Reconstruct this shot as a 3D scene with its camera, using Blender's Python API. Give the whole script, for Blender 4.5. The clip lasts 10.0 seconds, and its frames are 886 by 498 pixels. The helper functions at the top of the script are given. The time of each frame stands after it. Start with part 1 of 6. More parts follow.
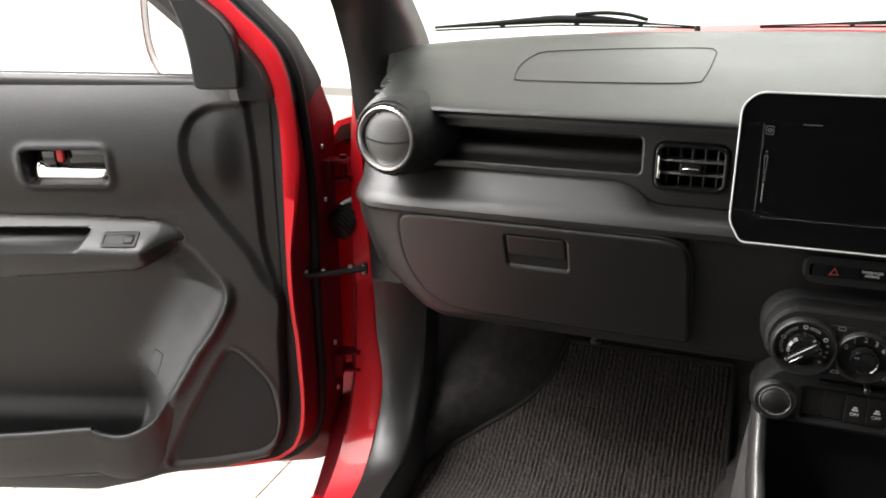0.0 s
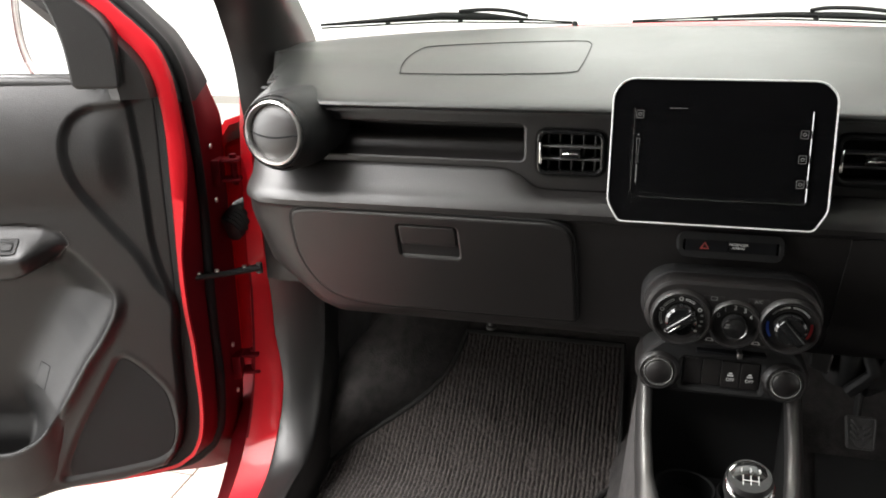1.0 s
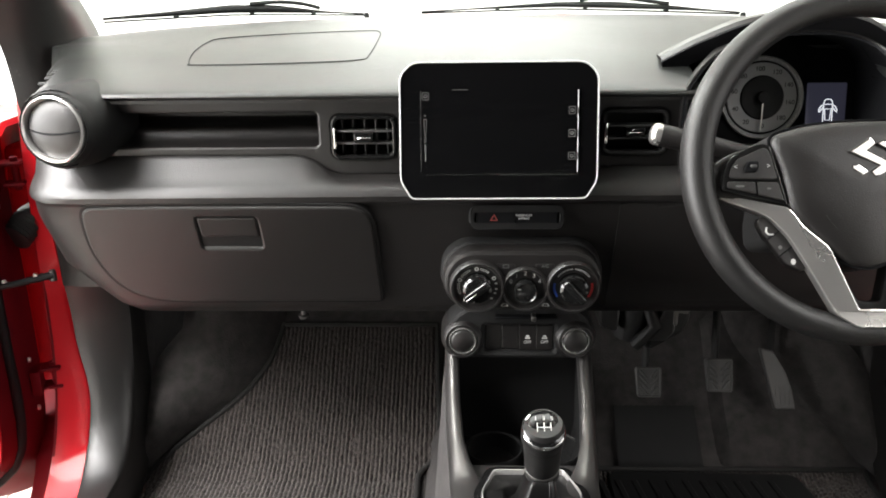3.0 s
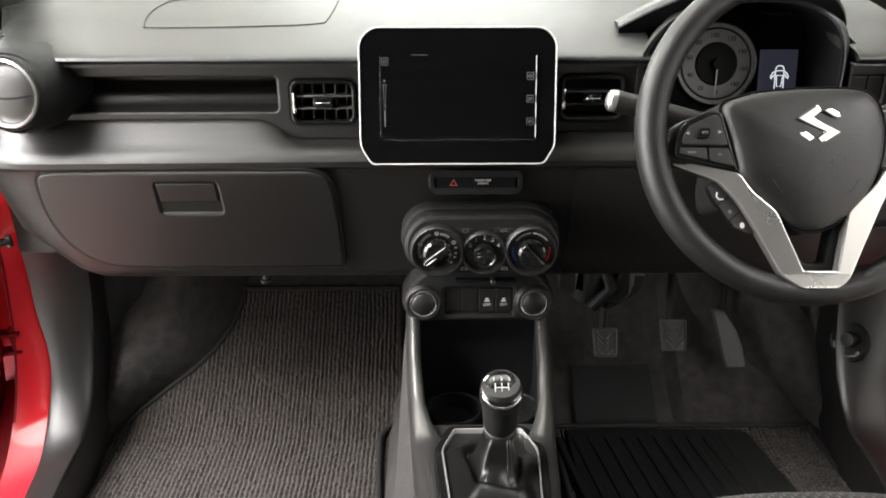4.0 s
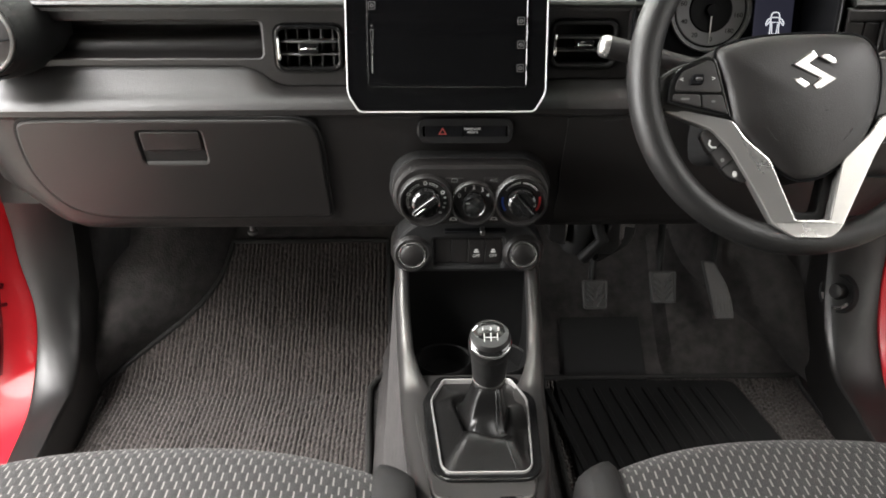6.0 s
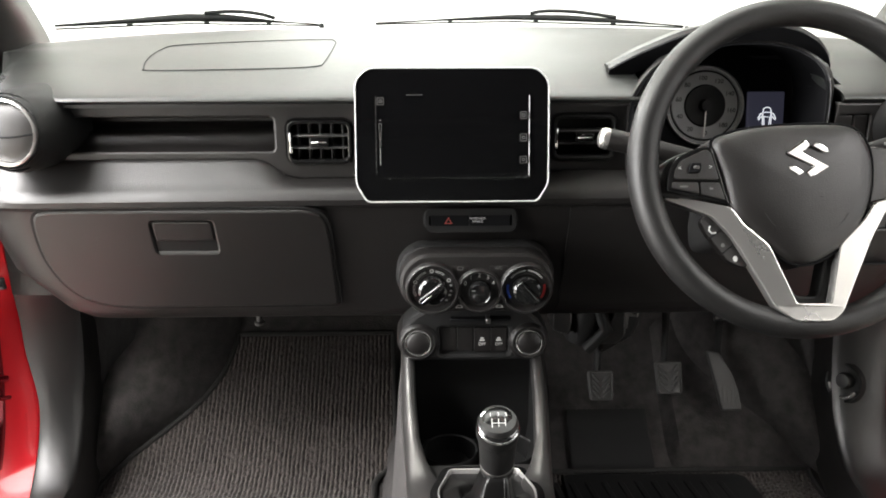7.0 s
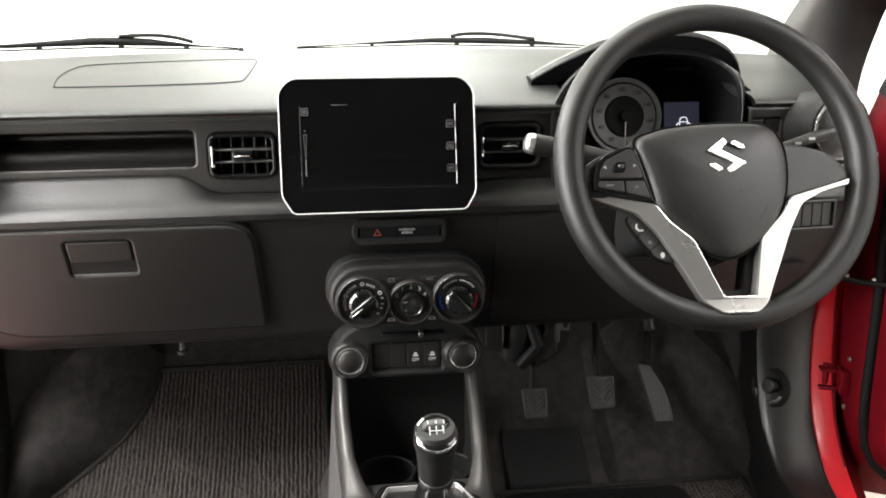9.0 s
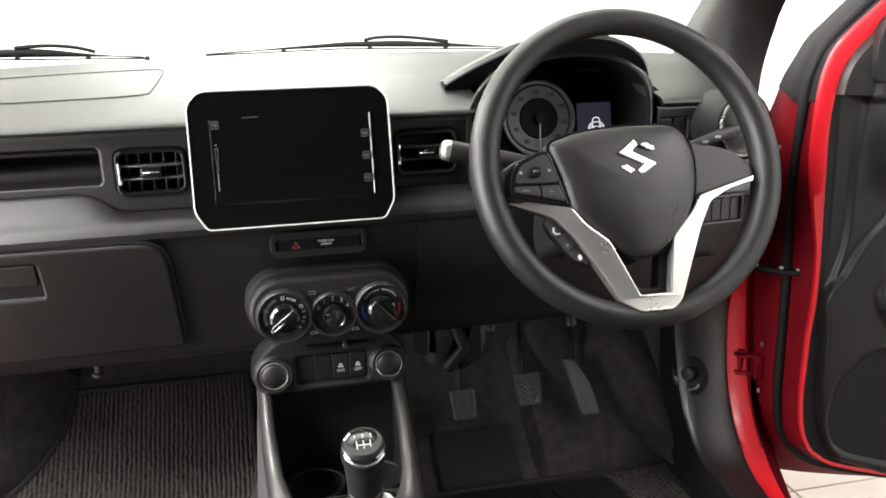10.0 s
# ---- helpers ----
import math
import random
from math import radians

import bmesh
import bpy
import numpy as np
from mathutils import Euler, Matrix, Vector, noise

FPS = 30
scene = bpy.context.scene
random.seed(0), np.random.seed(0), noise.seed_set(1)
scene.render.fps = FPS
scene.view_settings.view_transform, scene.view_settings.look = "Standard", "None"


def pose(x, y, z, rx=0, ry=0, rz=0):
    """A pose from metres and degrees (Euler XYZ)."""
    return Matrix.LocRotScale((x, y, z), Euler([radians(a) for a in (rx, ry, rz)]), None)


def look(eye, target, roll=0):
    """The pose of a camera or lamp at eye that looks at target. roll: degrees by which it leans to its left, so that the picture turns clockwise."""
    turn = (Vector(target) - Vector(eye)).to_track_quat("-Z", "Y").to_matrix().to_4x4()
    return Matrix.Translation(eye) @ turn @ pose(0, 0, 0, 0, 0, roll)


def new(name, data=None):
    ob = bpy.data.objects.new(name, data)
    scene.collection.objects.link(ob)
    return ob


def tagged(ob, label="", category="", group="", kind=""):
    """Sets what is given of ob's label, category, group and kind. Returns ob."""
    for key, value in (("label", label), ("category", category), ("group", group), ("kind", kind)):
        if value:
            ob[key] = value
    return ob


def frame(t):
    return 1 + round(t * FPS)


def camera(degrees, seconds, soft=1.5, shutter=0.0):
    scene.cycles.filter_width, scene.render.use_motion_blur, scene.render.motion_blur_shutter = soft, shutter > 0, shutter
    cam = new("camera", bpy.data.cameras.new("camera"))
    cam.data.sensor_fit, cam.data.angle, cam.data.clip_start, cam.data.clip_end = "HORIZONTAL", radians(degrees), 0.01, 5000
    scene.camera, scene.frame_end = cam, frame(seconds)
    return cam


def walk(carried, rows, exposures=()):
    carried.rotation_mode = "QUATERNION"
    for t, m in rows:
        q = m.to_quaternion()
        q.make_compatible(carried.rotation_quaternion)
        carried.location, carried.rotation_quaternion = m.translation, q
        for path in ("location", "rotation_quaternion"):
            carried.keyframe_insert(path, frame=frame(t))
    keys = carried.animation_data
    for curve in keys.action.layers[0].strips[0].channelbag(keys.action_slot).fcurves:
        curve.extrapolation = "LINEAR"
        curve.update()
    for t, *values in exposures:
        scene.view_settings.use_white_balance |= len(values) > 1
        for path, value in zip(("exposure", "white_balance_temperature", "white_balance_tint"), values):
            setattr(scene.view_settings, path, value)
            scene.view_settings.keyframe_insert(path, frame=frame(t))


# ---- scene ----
cam = camera(57.3, 10.0, soft=1.8)
PATH = [
    (0, (-0.126, -0.944, 1.261), (-0.83, 0.8, 0.579), -1.0),
    (0.5, (-0.117, -0.955, 1.249), (-0.707, 0.836, 0.582), -1.0),
    (1, (-0.105, -0.962, 1.246), (-0.585, 0.86, 0.576), -1.0),
    (1.5, (-0.096, -0.968, 1.24), (-0.469, 0.881, 0.574), -1.0),
    (2, (-0.081, -0.972, 1.232), (-0.346, 0.895, 0.566), -1.3),
    (2.5, (-0.073, -0.981, 1.231), (-0.225, 0.899, 0.567), -1.1),
    (4, (-0.063, -1.003, 1.241), (-0.035, 0.846, 0.478), -0.0),
    (4.5, (-0.063, -0.995, 1.231), (-0.027, 0.815, 0.38), 0.3),
    (5, (-0.06, -0.988, 1.227), (-0.014, 0.78, 0.293), 0.5),
    (6.5, (-0.063, -1.004, 1.23), (-0.011, 0.844, 0.468), 0.2),
    (7, (-0.068, -1.015, 1.219), (-0.018, 0.881, 0.587), 0.0),
    (7.5, (-0.069, -1.018, 1.198), (-0.015, 0.902, 0.642), -0.3),
    (8, (-0.07, -1.019, 1.178), (0.02, 0.907, 0.646), -0.3),
    (8.5, (-0.073, -1.017, 1.168), (0.079, 0.906, 0.64), -0.3),
    (9, (-0.074, -1.016, 1.17), (0.161, 0.9, 0.648), -0.4),
    (9.5, (-0.07, -1.012, 1.178), (0.25, 0.891, 0.652), -1.0),
    (10, (-0.065, -1.009, 1.186), (0.348, 0.873, 0.648), -1.4),
]
walk(cam, [(t, look(eye, target, roll)) for t, eye, target, roll in PATH],
     exposures=[(0, -1.1), (1.0, -0.9), (2.5, -0.44), (4.0, -0.40), (10, -0.32)])

# ---- light: a white showroom, with unseen soft lamps added under its ceiling ----
world = bpy.data.worlds.new("world")
scene.world = world
world.use_nodes = True
world.node_tree.nodes["Background"].inputs[0].default_value = (0.9, 0.95, 1.0, 1)
world.node_tree.nodes["Background"].inputs[1].default_value = 0.02


def softbox(x, y, z, sx, sy, watts):
    lamp = bpy.data.lights.new("ceiling_fill", "AREA")
    lamp.shape, lamp.size, lamp.size_y, lamp.energy = "RECTANGLE", sx, sy, watts
    lamp.color = (1.0, 0.98, 0.968)
    ob = new("ceiling_fill", lamp)
    ob.matrix_world = look((x, y, z), (x, y, 0))
    return ob


# added lamps, each placed and powered to suit one part of the cabin
for lx, ly, w in ((-2.1, -1.0, 900), (-4.1, -1.4, 470), (2.8, -1.6, 150), (-3.4, 2.4, 900), (3.4, 2.6, 90), (0, 1.2, 110), (0, 4.6, 190), (0, -4.0, 120)):
    softbox(lx, ly, 3.15, 1.9, 1.9, w)
# supposed windows: unseen lamps in the side wall openings, added to brighten the cabin
for sx, watts in ((-1, 950), (1, 90)):
    side_lamp = softbox(sx * 5.05, -0.95, 1.45, 3.4, 2.3, watts)
    side_lamp.name, side_lamp.data.color = "side_fill", (1.0, 0.99, 0.985)
    side_lamp.matrix_world = look((sx * 5.05, -0.95, 1.45), (0, -0.95, 1.45))


# ---- materials ----
def material(name, color, rough=0.5, metal=0.0, grain=0.0, grain_scale=900, vary=0.15, vary_scale=6.0, coat=0.0, spec=0.5, rough_vary=0.08, sheen=0.0):
    m = bpy.data.materials.new(name)
    m.use_nodes = True
    t = m.node_tree
    p = t.nodes["Principled BSDF"]
    p.inputs["Metallic"].default_value = metal
    p.inputs["Specular IOR Level"].default_value = spec
    p.inputs["Coat Weight"].default_value = coat
    p.inputs["Coat Roughness"].default_value = 0.04
    p.inputs["Sheen Weight"].default_value = sheen
    co = t.nodes.new("ShaderNodeTexCoord")
    n = t.nodes.new("ShaderNodeTexNoise")
    n.inputs["Scale"].default_value, n.inputs["Detail"].default_value = vary_scale, 6
    t.links.new(co.outputs["Object"], n.inputs["Vector"])
    ramp = t.nodes.new("ShaderNodeMix")
    ramp.data_type = "RGBA"
    ramp.inputs[6].default_value = (*[c * (1 - vary) for c in color], 1)
    ramp.inputs[7].default_value = (*[min(1, c * (1 + vary)) for c in color], 1)
    t.links.new(n.outputs["Fac"], ramp.inputs[0])
    t.links.new(ramp.outputs[2], p.inputs["Base Color"])
    mr = t.nodes.new("ShaderNodeMapRange")
    mr.inputs[3].default_value, mr.inputs[4].default_value = max(0.0, rough - rough_vary), min(1, rough + rough_vary)
    t.links.new(n.outputs["Fac"], mr.inputs[0])
    t.links.new(mr.outputs[0], p.inputs["Roughness"])
    if grain:
        g = t.nodes.new("ShaderNodeTexNoise")
        g.inputs["Scale"].default_value, g.inputs["Detail"].default_value = grain_scale, 3
        t.links.new(co.outputs["Object"], g.inputs["Vector"])
        b = t.nodes.new("ShaderNodeBump")
        b.inputs["Strength"].default_value, b.inputs["Distance"].default_value = grain, 0.001
        t.links.new(g.outputs["Fac"], b.inputs["Height"])
        t.links.new(b.outputs[0], p.inputs["Normal"])
    return m


M_TOP = material("soft_dash_plastic", (0.012, 0.0129, 0.0118), 0.38, grain=0.35, grain_scale=700, vary=0.1, spec=0.5)
M_BLACK = material("grained_black_plastic", (0.0068, 0.0060, 0.0057), 0.42, grain=0.35, grain_scale=800, spec=0.5)
M_TRIM = material("dark_grey_door_plastic", (0.0046, 0.0044, 0.0044), 0.45, grain=0.35, grain_scale=650, spec=0.32)
M_DARK = material("matt_black_plastic", (0.006, 0.006, 0.006), 0.6, grain=0.2, spec=0.25)
M_GLOSS = material("piano_black", (0.006, 0.006, 0.006), 0.12, vary=0.3, rough_vary=0.04)
M_SCREEN = material("display_glass", (0.0025, 0.0025, 0.0027), 0.07, vary=0.3, rough_vary=0.03, spec=0.13)
M_SILVER = material("satin_silver_trim", (0.62, 0.61, 0.59), 0.28, metal=0.9, vary=0.05)
M_WHITE = material("white_silver_bezel", (0.66, 0.66, 0.65), 0.3, metal=0.35, vary=0.04)
M_GUN = material("gunmetal_console_paint", (0.115, 0.111, 0.108), 0.30, metal=0.85, vary=0.08, grain=0.05, grain_scale=1500)
M_LINE = material("satin_grey_line", (0.42, 0.41, 0.40), 0.38, metal=0.7, vary=0.05)
M_CHROME = material("chrome", (0.85, 0.85, 0.85), 0.07, metal=1.0, vary=0.03, rough_vary=0.03)
M_RED = material("red_car_paint", (0.46, 0.004, 0.011), 0.42, coat=0.12, spec=0.35, vary=0.05, rough_vary=0.04)
# the body red darkened: shade in the door gaps is put into the colour
M_RED_SHADE = material("shaded_red_paint", (0.12, 0.002, 0.006), 0.55, spec=0.15, vary=0.25, vary_scale=18, rough_vary=0.1)
M_KICK = material("satin_sill_plastic", (0.008, 0.0076, 0.0074), 0.34, grain=0.3, grain_scale=800, spec=0.65)
M_RUBBER = material("black_rubber", (0.0042, 0.0042, 0.0042), 0.7, grain=0.15, spec=0.25)
M_CARPET = material("charcoal_carpet", (0.0235, 0.0214, 0.0208), 0.95, grain=1.0, grain_scale=260, vary=1.4, vary_scale=48, sheen=0.08, spec=0.2)
def pile(name, dark, light, sx, sy, rough_scale):
    """Loop pile: light and dark yarns mixed, drawn out along the ribs."""
    m = material(name, light, 0.95, grain=1.0, grain_scale=rough_scale, vary=0.2, sheen=0.10, spec=0.2)
    t = m.node_tree
    p = t.nodes["Principled BSDF"]
    co, mp, nz, rp = (t.nodes.new("ShaderNode" + k) for k in ("TexCoord", "Mapping", "TexNoise", "ValToRGB"))
    mp.inputs["Scale"].default_value = (sx, sy, sy)
    nz.inputs["Scale"].default_value, nz.inputs["Detail"].default_value, nz.inputs["Roughness"].default_value = 1.0, 4, 0.75
    rp.color_ramp.elements[0].position, rp.color_ramp.elements[1].position = 0.36, 0.66
    rp.color_ramp.elements[0].color, rp.color_ramp.elements[1].color = (*dark, 1), (*light, 1)
    t.links.new(co.outputs["Object"], mp.inputs["Vector"])
    t.links.new(mp.outputs[0], nz.inputs["Vector"])
    t.links.new(nz.outputs["Fac"], rp.inputs[0])
    mix = t.nodes.new("ShaderNodeMix")
    mix.data_type, mix.blend_type = "RGBA", "MULTIPLY"
    mix.inputs[0].default_value = 0.5
    old = p.inputs["Base Color"].links[0].from_socket
    t.links.new(rp.outputs[0], mix.inputs[6])
    sc = t.nodes.new("ShaderNodeVectorMath")
    sc.operation = "SCALE"
    sc.inputs[3].default_value = 1 / max(light)
    t.links.new(old, sc.inputs[0])
    t.links.new(sc.outputs[0], mix.inputs[7])
    t.links.new(mix.outputs[2], p.inputs["Base Color"])
    return m


M_MAT = pile("ribbed_mat_pile", (0.012, 0.011, 0.0108), (0.056, 0.050, 0.047), 330, 190, 420)
M_BIND = material("black_edge_tape", (0.010, 0.0095, 0.009), 0.8, grain=0.6, grain_scale=600, spec=0.3)
M_LEATHER = material("black_leatherette", (0.007, 0.0068, 0.0066), 0.46, grain=0.3, grain_scale=420, spec=0.42)
M_BOOT = material("boot_leather", (0.003, 0.0029, 0.0028), 0.34, grain=0.15, grain_scale=300, spec=0.34, vary=0.3)
M_PEDAL = material("pedal_rubber", (0.026, 0.025, 0.024), 0.55, grain=0.3)
M_BOLSTER = material("grey_bolster_cloth", (0.0075, 0.0072, 0.0070), 0.7, grain=0.5, grain_scale=700, spec=0.3)
M_DIM = material("dim_grey_print", (0.10, 0.10, 0.098), 0.5, vary=0.05)
M_MARK = material("white_print", (0.48, 0.48, 0.47), 0.5, vary=0.05)
M_REDMARK = material("red_print", (0.55, 0.03, 0.03), 0.5, vary=0.05)
M_DULLRED = material("dull_red_print", (0.20, 0.028, 0.022), 0.5, vary=0.05)
M_BLUEMARK = material("blue_print", (0.03, 0.09, 0.45), 0.5, vary=0.05)
M_DIAL = material("grey_gauge_ring", (0.28, 0.28, 0.28), 0.5, vary=0.1)
M_LCD = material("blue_lcd", (0.02, 0.021, 0.035), 0.25)
M_LCD.node_tree.nodes["Principled BSDF"].inputs["Emission Color"].default_value = (0.13, 0.13, 0.20, 1)
M_LCD.node_tree.nodes["Principled BSDF"].inputs["Emission Strength"].default_value = 0.2
M_LIT = material("lit_display_symbol", (0.8, 0.8, 0.85), 0.4)
M_LIT.node_tree.nodes["Principled BSDF"].inputs["Emission Color"].default_value = (0.9, 0.93, 1.0, 1)
M_LIT.node_tree.nodes["Principled BSDF"].inputs["Emission Strength"].default_value = 1.2
M_ZINC = material("zinc_steel", (0.55, 0.54, 0.5), 0.4, metal=1.0)
M_WALL = material("white_wall_paint", (0.86, 0.86, 0.85), 0.8, vary=0.02, vary_scale=1.0)
M_TILE = material("cream_floor_tile", (0.27, 0.252, 0.22), 0.3, vary=0.05, vary_scale=3)
M_GROUT = material("grey_grout", (0.22, 0.21, 0.19), 0.85)
# darkest black: cluster inside, hood lip, small gaps and some buttons
M_INNER = material("dead_black_plastic", (0.0025, 0.0026, 0.0032), 0.75, grain=0.1, spec=0.12)
M_MIRROR = material("mirror_glass", (0.95, 0.95, 0.95), 0.02, metal=1.0, vary=0.0, rough_vary=0.0)


def seat_cloth():
    """Grey woven cloth with staggered rows of light dashes."""
    m = material("woven_seat_cloth", (0.0052, 0.0045, 0.0042), 0.85, grain=0.7, grain_scale=900, sheen=0.06)
    t = m.node_tree
    p = t.nodes["Principled BSDF"]

    def calc(op, a, b=None):
        n = t.nodes.new("ShaderNodeMath")
        n.operation = op
        for i, v in enumerate((a, b)):
            if v is None:
                continue
            if isinstance(v, (int, float)):
                n.inputs[i].default_value = v
            else:
                t.links.new(v, n.inputs[i])
        return n.outputs[0]

    uv = t.nodes.new("ShaderNodeUVMap")
    sep = t.nodes.new("ShaderNodeSeparateXYZ")
    t.links.new(uv.outputs[0], sep.inputs[0])
    v = calc("MULTIPLY", sep.outputs[1], 1 / 0.0115)
    row = calc("FLOOR", v)
    u = calc("ADD", calc("MULTIPLY", sep.outputs[0], 1 / 0.0130), calc("MULTIPLY", calc("MODULO", row, 2), 0.5))
    du = calc("ABSOLUTE", calc("SUBTRACT", calc("FRACT", u), 0.5))
    dv = calc("ABSOLUTE", calc("SUBTRACT", calc("FRACT", v), 0.5))
    dash = calc("MULTIPLY", calc("LESS_THAN", du, 0.068), calc("LESS_THAN", dv, calc("SUBTRACT", 0.47, calc("MULTIPLY", calc("MODULO", row, 2), 0.23))))
    old = p.inputs["Base Color"].links[0].from_socket
    mix = t.nodes.new("ShaderNodeMix")
    mix.data_type = "RGBA"
    t.links.new(dash, mix.inputs[0])
    t.links.new(old, mix.inputs[6])
    mix.inputs[7].default_value = (0.112, 0.107, 0.100, 1)
    t.links.new(mix.outputs[2], p.inputs["Base Color"])
    # pillowed weave between the dashes
    h = calc("ADD", calc("MULTIPLY", dash, 0.6), calc("SUBTRACT", 0.5, calc("ABSOLUTE", calc("SUBTRACT", calc("FRACT", calc("ADD", u, 0.5)), 0.5))))
    b = t.nodes.new("ShaderNodeBump")
    b.inputs["Strength"].default_value, b.inputs["Distance"].default_value = 0.6, 0.002
    t.links.new(h, b.inputs["Height"])
    t.links.new(p.inputs["Normal"].links[0].from_socket, b.inputs["Normal"])
    t.links.new(b.outputs[0], p.inputs["Normal"])
    return m


M_CLOTH = seat_cloth()


def glass_material(name, tint):
    m = bpy.data.materials.new(name)
    m.use_nodes = True
    t = m.node_tree
    t.nodes.clear()
    out = t.nodes.new("ShaderNodeOutputMaterial")
    tr, gl, mix = (t.nodes.new("ShaderNode" + k) for k in ("BsdfTransparent", "BsdfGlossy", "MixShader"))
    tr.inputs[0].default_value = (*tint, 1)
    gl.inputs["Roughness"].default_value = 0.02
    mix.inputs[0].default_value = 0.025
    t.links.new(tr.outputs[0], mix.inputs[1])
    t.links.new(gl.outputs[0], mix.inputs[2])
    t.links.new(mix.outputs[0], out.inputs[0])
    return m


M_GLASS = glass_material("clear_glass", (0.94, 0.97, 0.95))
M_TINT = glass_material("dark_privacy_glass", (0.10, 0.105, 0.10))


# ---- mesh helpers ----
def thing(name, label, category, group="", kind=""):
    return tagged(new(name), label, category, group, kind)


def part(name, bm, mat, parent=None, label="", angle=38):
    bmesh.ops.remove_doubles(bm, verts=bm.verts, dist=1e-6)
    bmesh.ops.recalc_face_normals(bm, faces=bm.faces)
    lim = radians(angle)
    flat = bm.faces.layers.int.get("flat")
    for f in bm.faces:
        f.smooth = not (flat and f[flat])
    for e in bm.edges:
        e.smooth = len(e.link_faces) == 2 and e.calc_face_angle(0) < lim
    me = bpy.data.meshes.new(name)
    bm.to_mesh(me)
    bm.free()
    for mm in (mat if isinstance(mat, (list, tuple)) else [mat]):
        me.materials.append(mm)
    ob = new(name, me)
    if parent:
        ob.parent = parent
    return tagged(ob, label)


def grid(rows, closed=False, caps=False, bm=None):
    """A skin over rows of points, each row as long as the next."""
    bm = bm or bmesh.new()
    vs = [[bm.verts.new(p) for p in r] for r in rows]
    n = len(rows[0])
    for a, b in zip(vs, vs[1:]):
        for i in range(n if closed else n - 1):
            j = (i + 1) % n
            bm.faces.new((a[i], a[j], b[j], b[i]))
    if caps:
        bm.faces.new(vs[0])
        bm.faces.new(vs[-1])
    return bm


def thick(bm, d):
    """Gives a sheet thickness d on its back."""
    bmesh.ops.remove_doubles(bm, verts=bm.verts, dist=1e-6)
    bmesh.ops.recalc_face_normals(bm, faces=bm.faces)
    bmesh.ops.solidify(bm, geom=bm.faces[:], thickness=d)
    return bm


def face(x, y, z, tilt=0.0, turn=0.0):
    """A frame on a surface that looks back at the cabin: its x runs right, its y up, its z out. tilt: degrees that it looks up."""
    a = radians(tilt)
    m = Matrix(((1, 0, 0, 0), (0, math.sin(a), -math.cos(a), 0), (0, math.cos(a), math.sin(a), 0), (0, 0, 0, 1)))
    return Matrix.Translation((x, y, z)) @ Matrix.Rotation(radians(turn), 4, "Z") @ m


def rrect(x0, y0, x1, y1, r, n=6):
    pts = []
    for cx, cy, a0 in ((x1 - r, y1 - r, 0), (x0 + r, y1 - r, 90), (x0 + r, y0 + r, 180), (x1 - r, y0 + r, 270)):
        for i in range(n + 1):
            a = radians(a0 + 90 * i / n)
            pts.append((cx + r * math.cos(a), cy + r * math.sin(a)))
    return pts


def circle(cx, cy, r, n=40, ry=None):
    return [(cx + r * math.cos(2 * math.pi * i / n), cy + (ry or r) * math.sin(2 * math.pi * i / n)) for i in range(n)]


def rounded(pts, r, n=5):
    """A polygon with its corners rounded."""
    out = []
    k = len(pts)
    for i in range(k):
        p, a, b = Vector(pts[i]), Vector(pts[i - 1]), Vector(pts[(i + 1) % k])
        ri = r[i] if isinstance(r, (list, tuple)) else r
        d1, d2 = min(ri, (a - p).length * 0.48), min(ri, (b - p).length * 0.48)
        s, e = p + (a - p).normalized() * d1, p + (b - p).normalized() * d2
        for j in range(n + 1):
            t = j / n
            q = s * (1 - t) ** 2 + p * 2 * t * (1 - t) + e * t * t
            out.append((q.x, q.y))
    return out


def smooth(pts, n=8, closed=False):
    """A curve through points (Catmull-Rom)."""
    P = [Vector(p) for p in pts]
    out = []
    k = len(P)
    for i in range(k if closed else k - 1):
        if closed:
            a, b, c, d = P[i - 1], P[i], P[(i + 1) % k], P[(i + 2) % k]
        else:
            a, b, c, d = P[max(0, i - 1)], P[i], P[i + 1], P[min(k - 1, i + 2)]
        for j in range(n):
            t = j / n
            out.append(0.5 * (2 * b + (c - a) * t + (2 * a - 5 * b + 4 * c - d) * t * t + (3 * b - a - 3 * c + d) * t ** 3))
    if not closed:
        out.append(P[-1])
    return out


def inset(loop, d):
    """The loop moved inwards by d (for an anticlockwise loop)."""
    k = len(loop)
    out = []
    for i in range(k):
        p, a, b = Vector(loop[i]), Vector(loop[i - 1]), Vector(loop[(i + 1) % k])
        e1, e2 = (p - a), (b - p)
        if e1.length < 1e-9 or e2.length < 1e-9:
            out.append(tuple(p))
            continue
        n1, n2 = Vector((-e1.y, e1.x)).normalized(), Vector((-e2.y, e2.x)).normalized()
        n = n1 + n2
        n = n.normalized() if n.length > 1e-6 else n1
        out.append(tuple(p + n * d / max(0.35, n.dot(n1))))
    return out


def area2(loop):
    return sum(loop[i - 1][0] * loop[i][1] - loop[i][0] * loop[i - 1][1] for i in range(len(loop)))


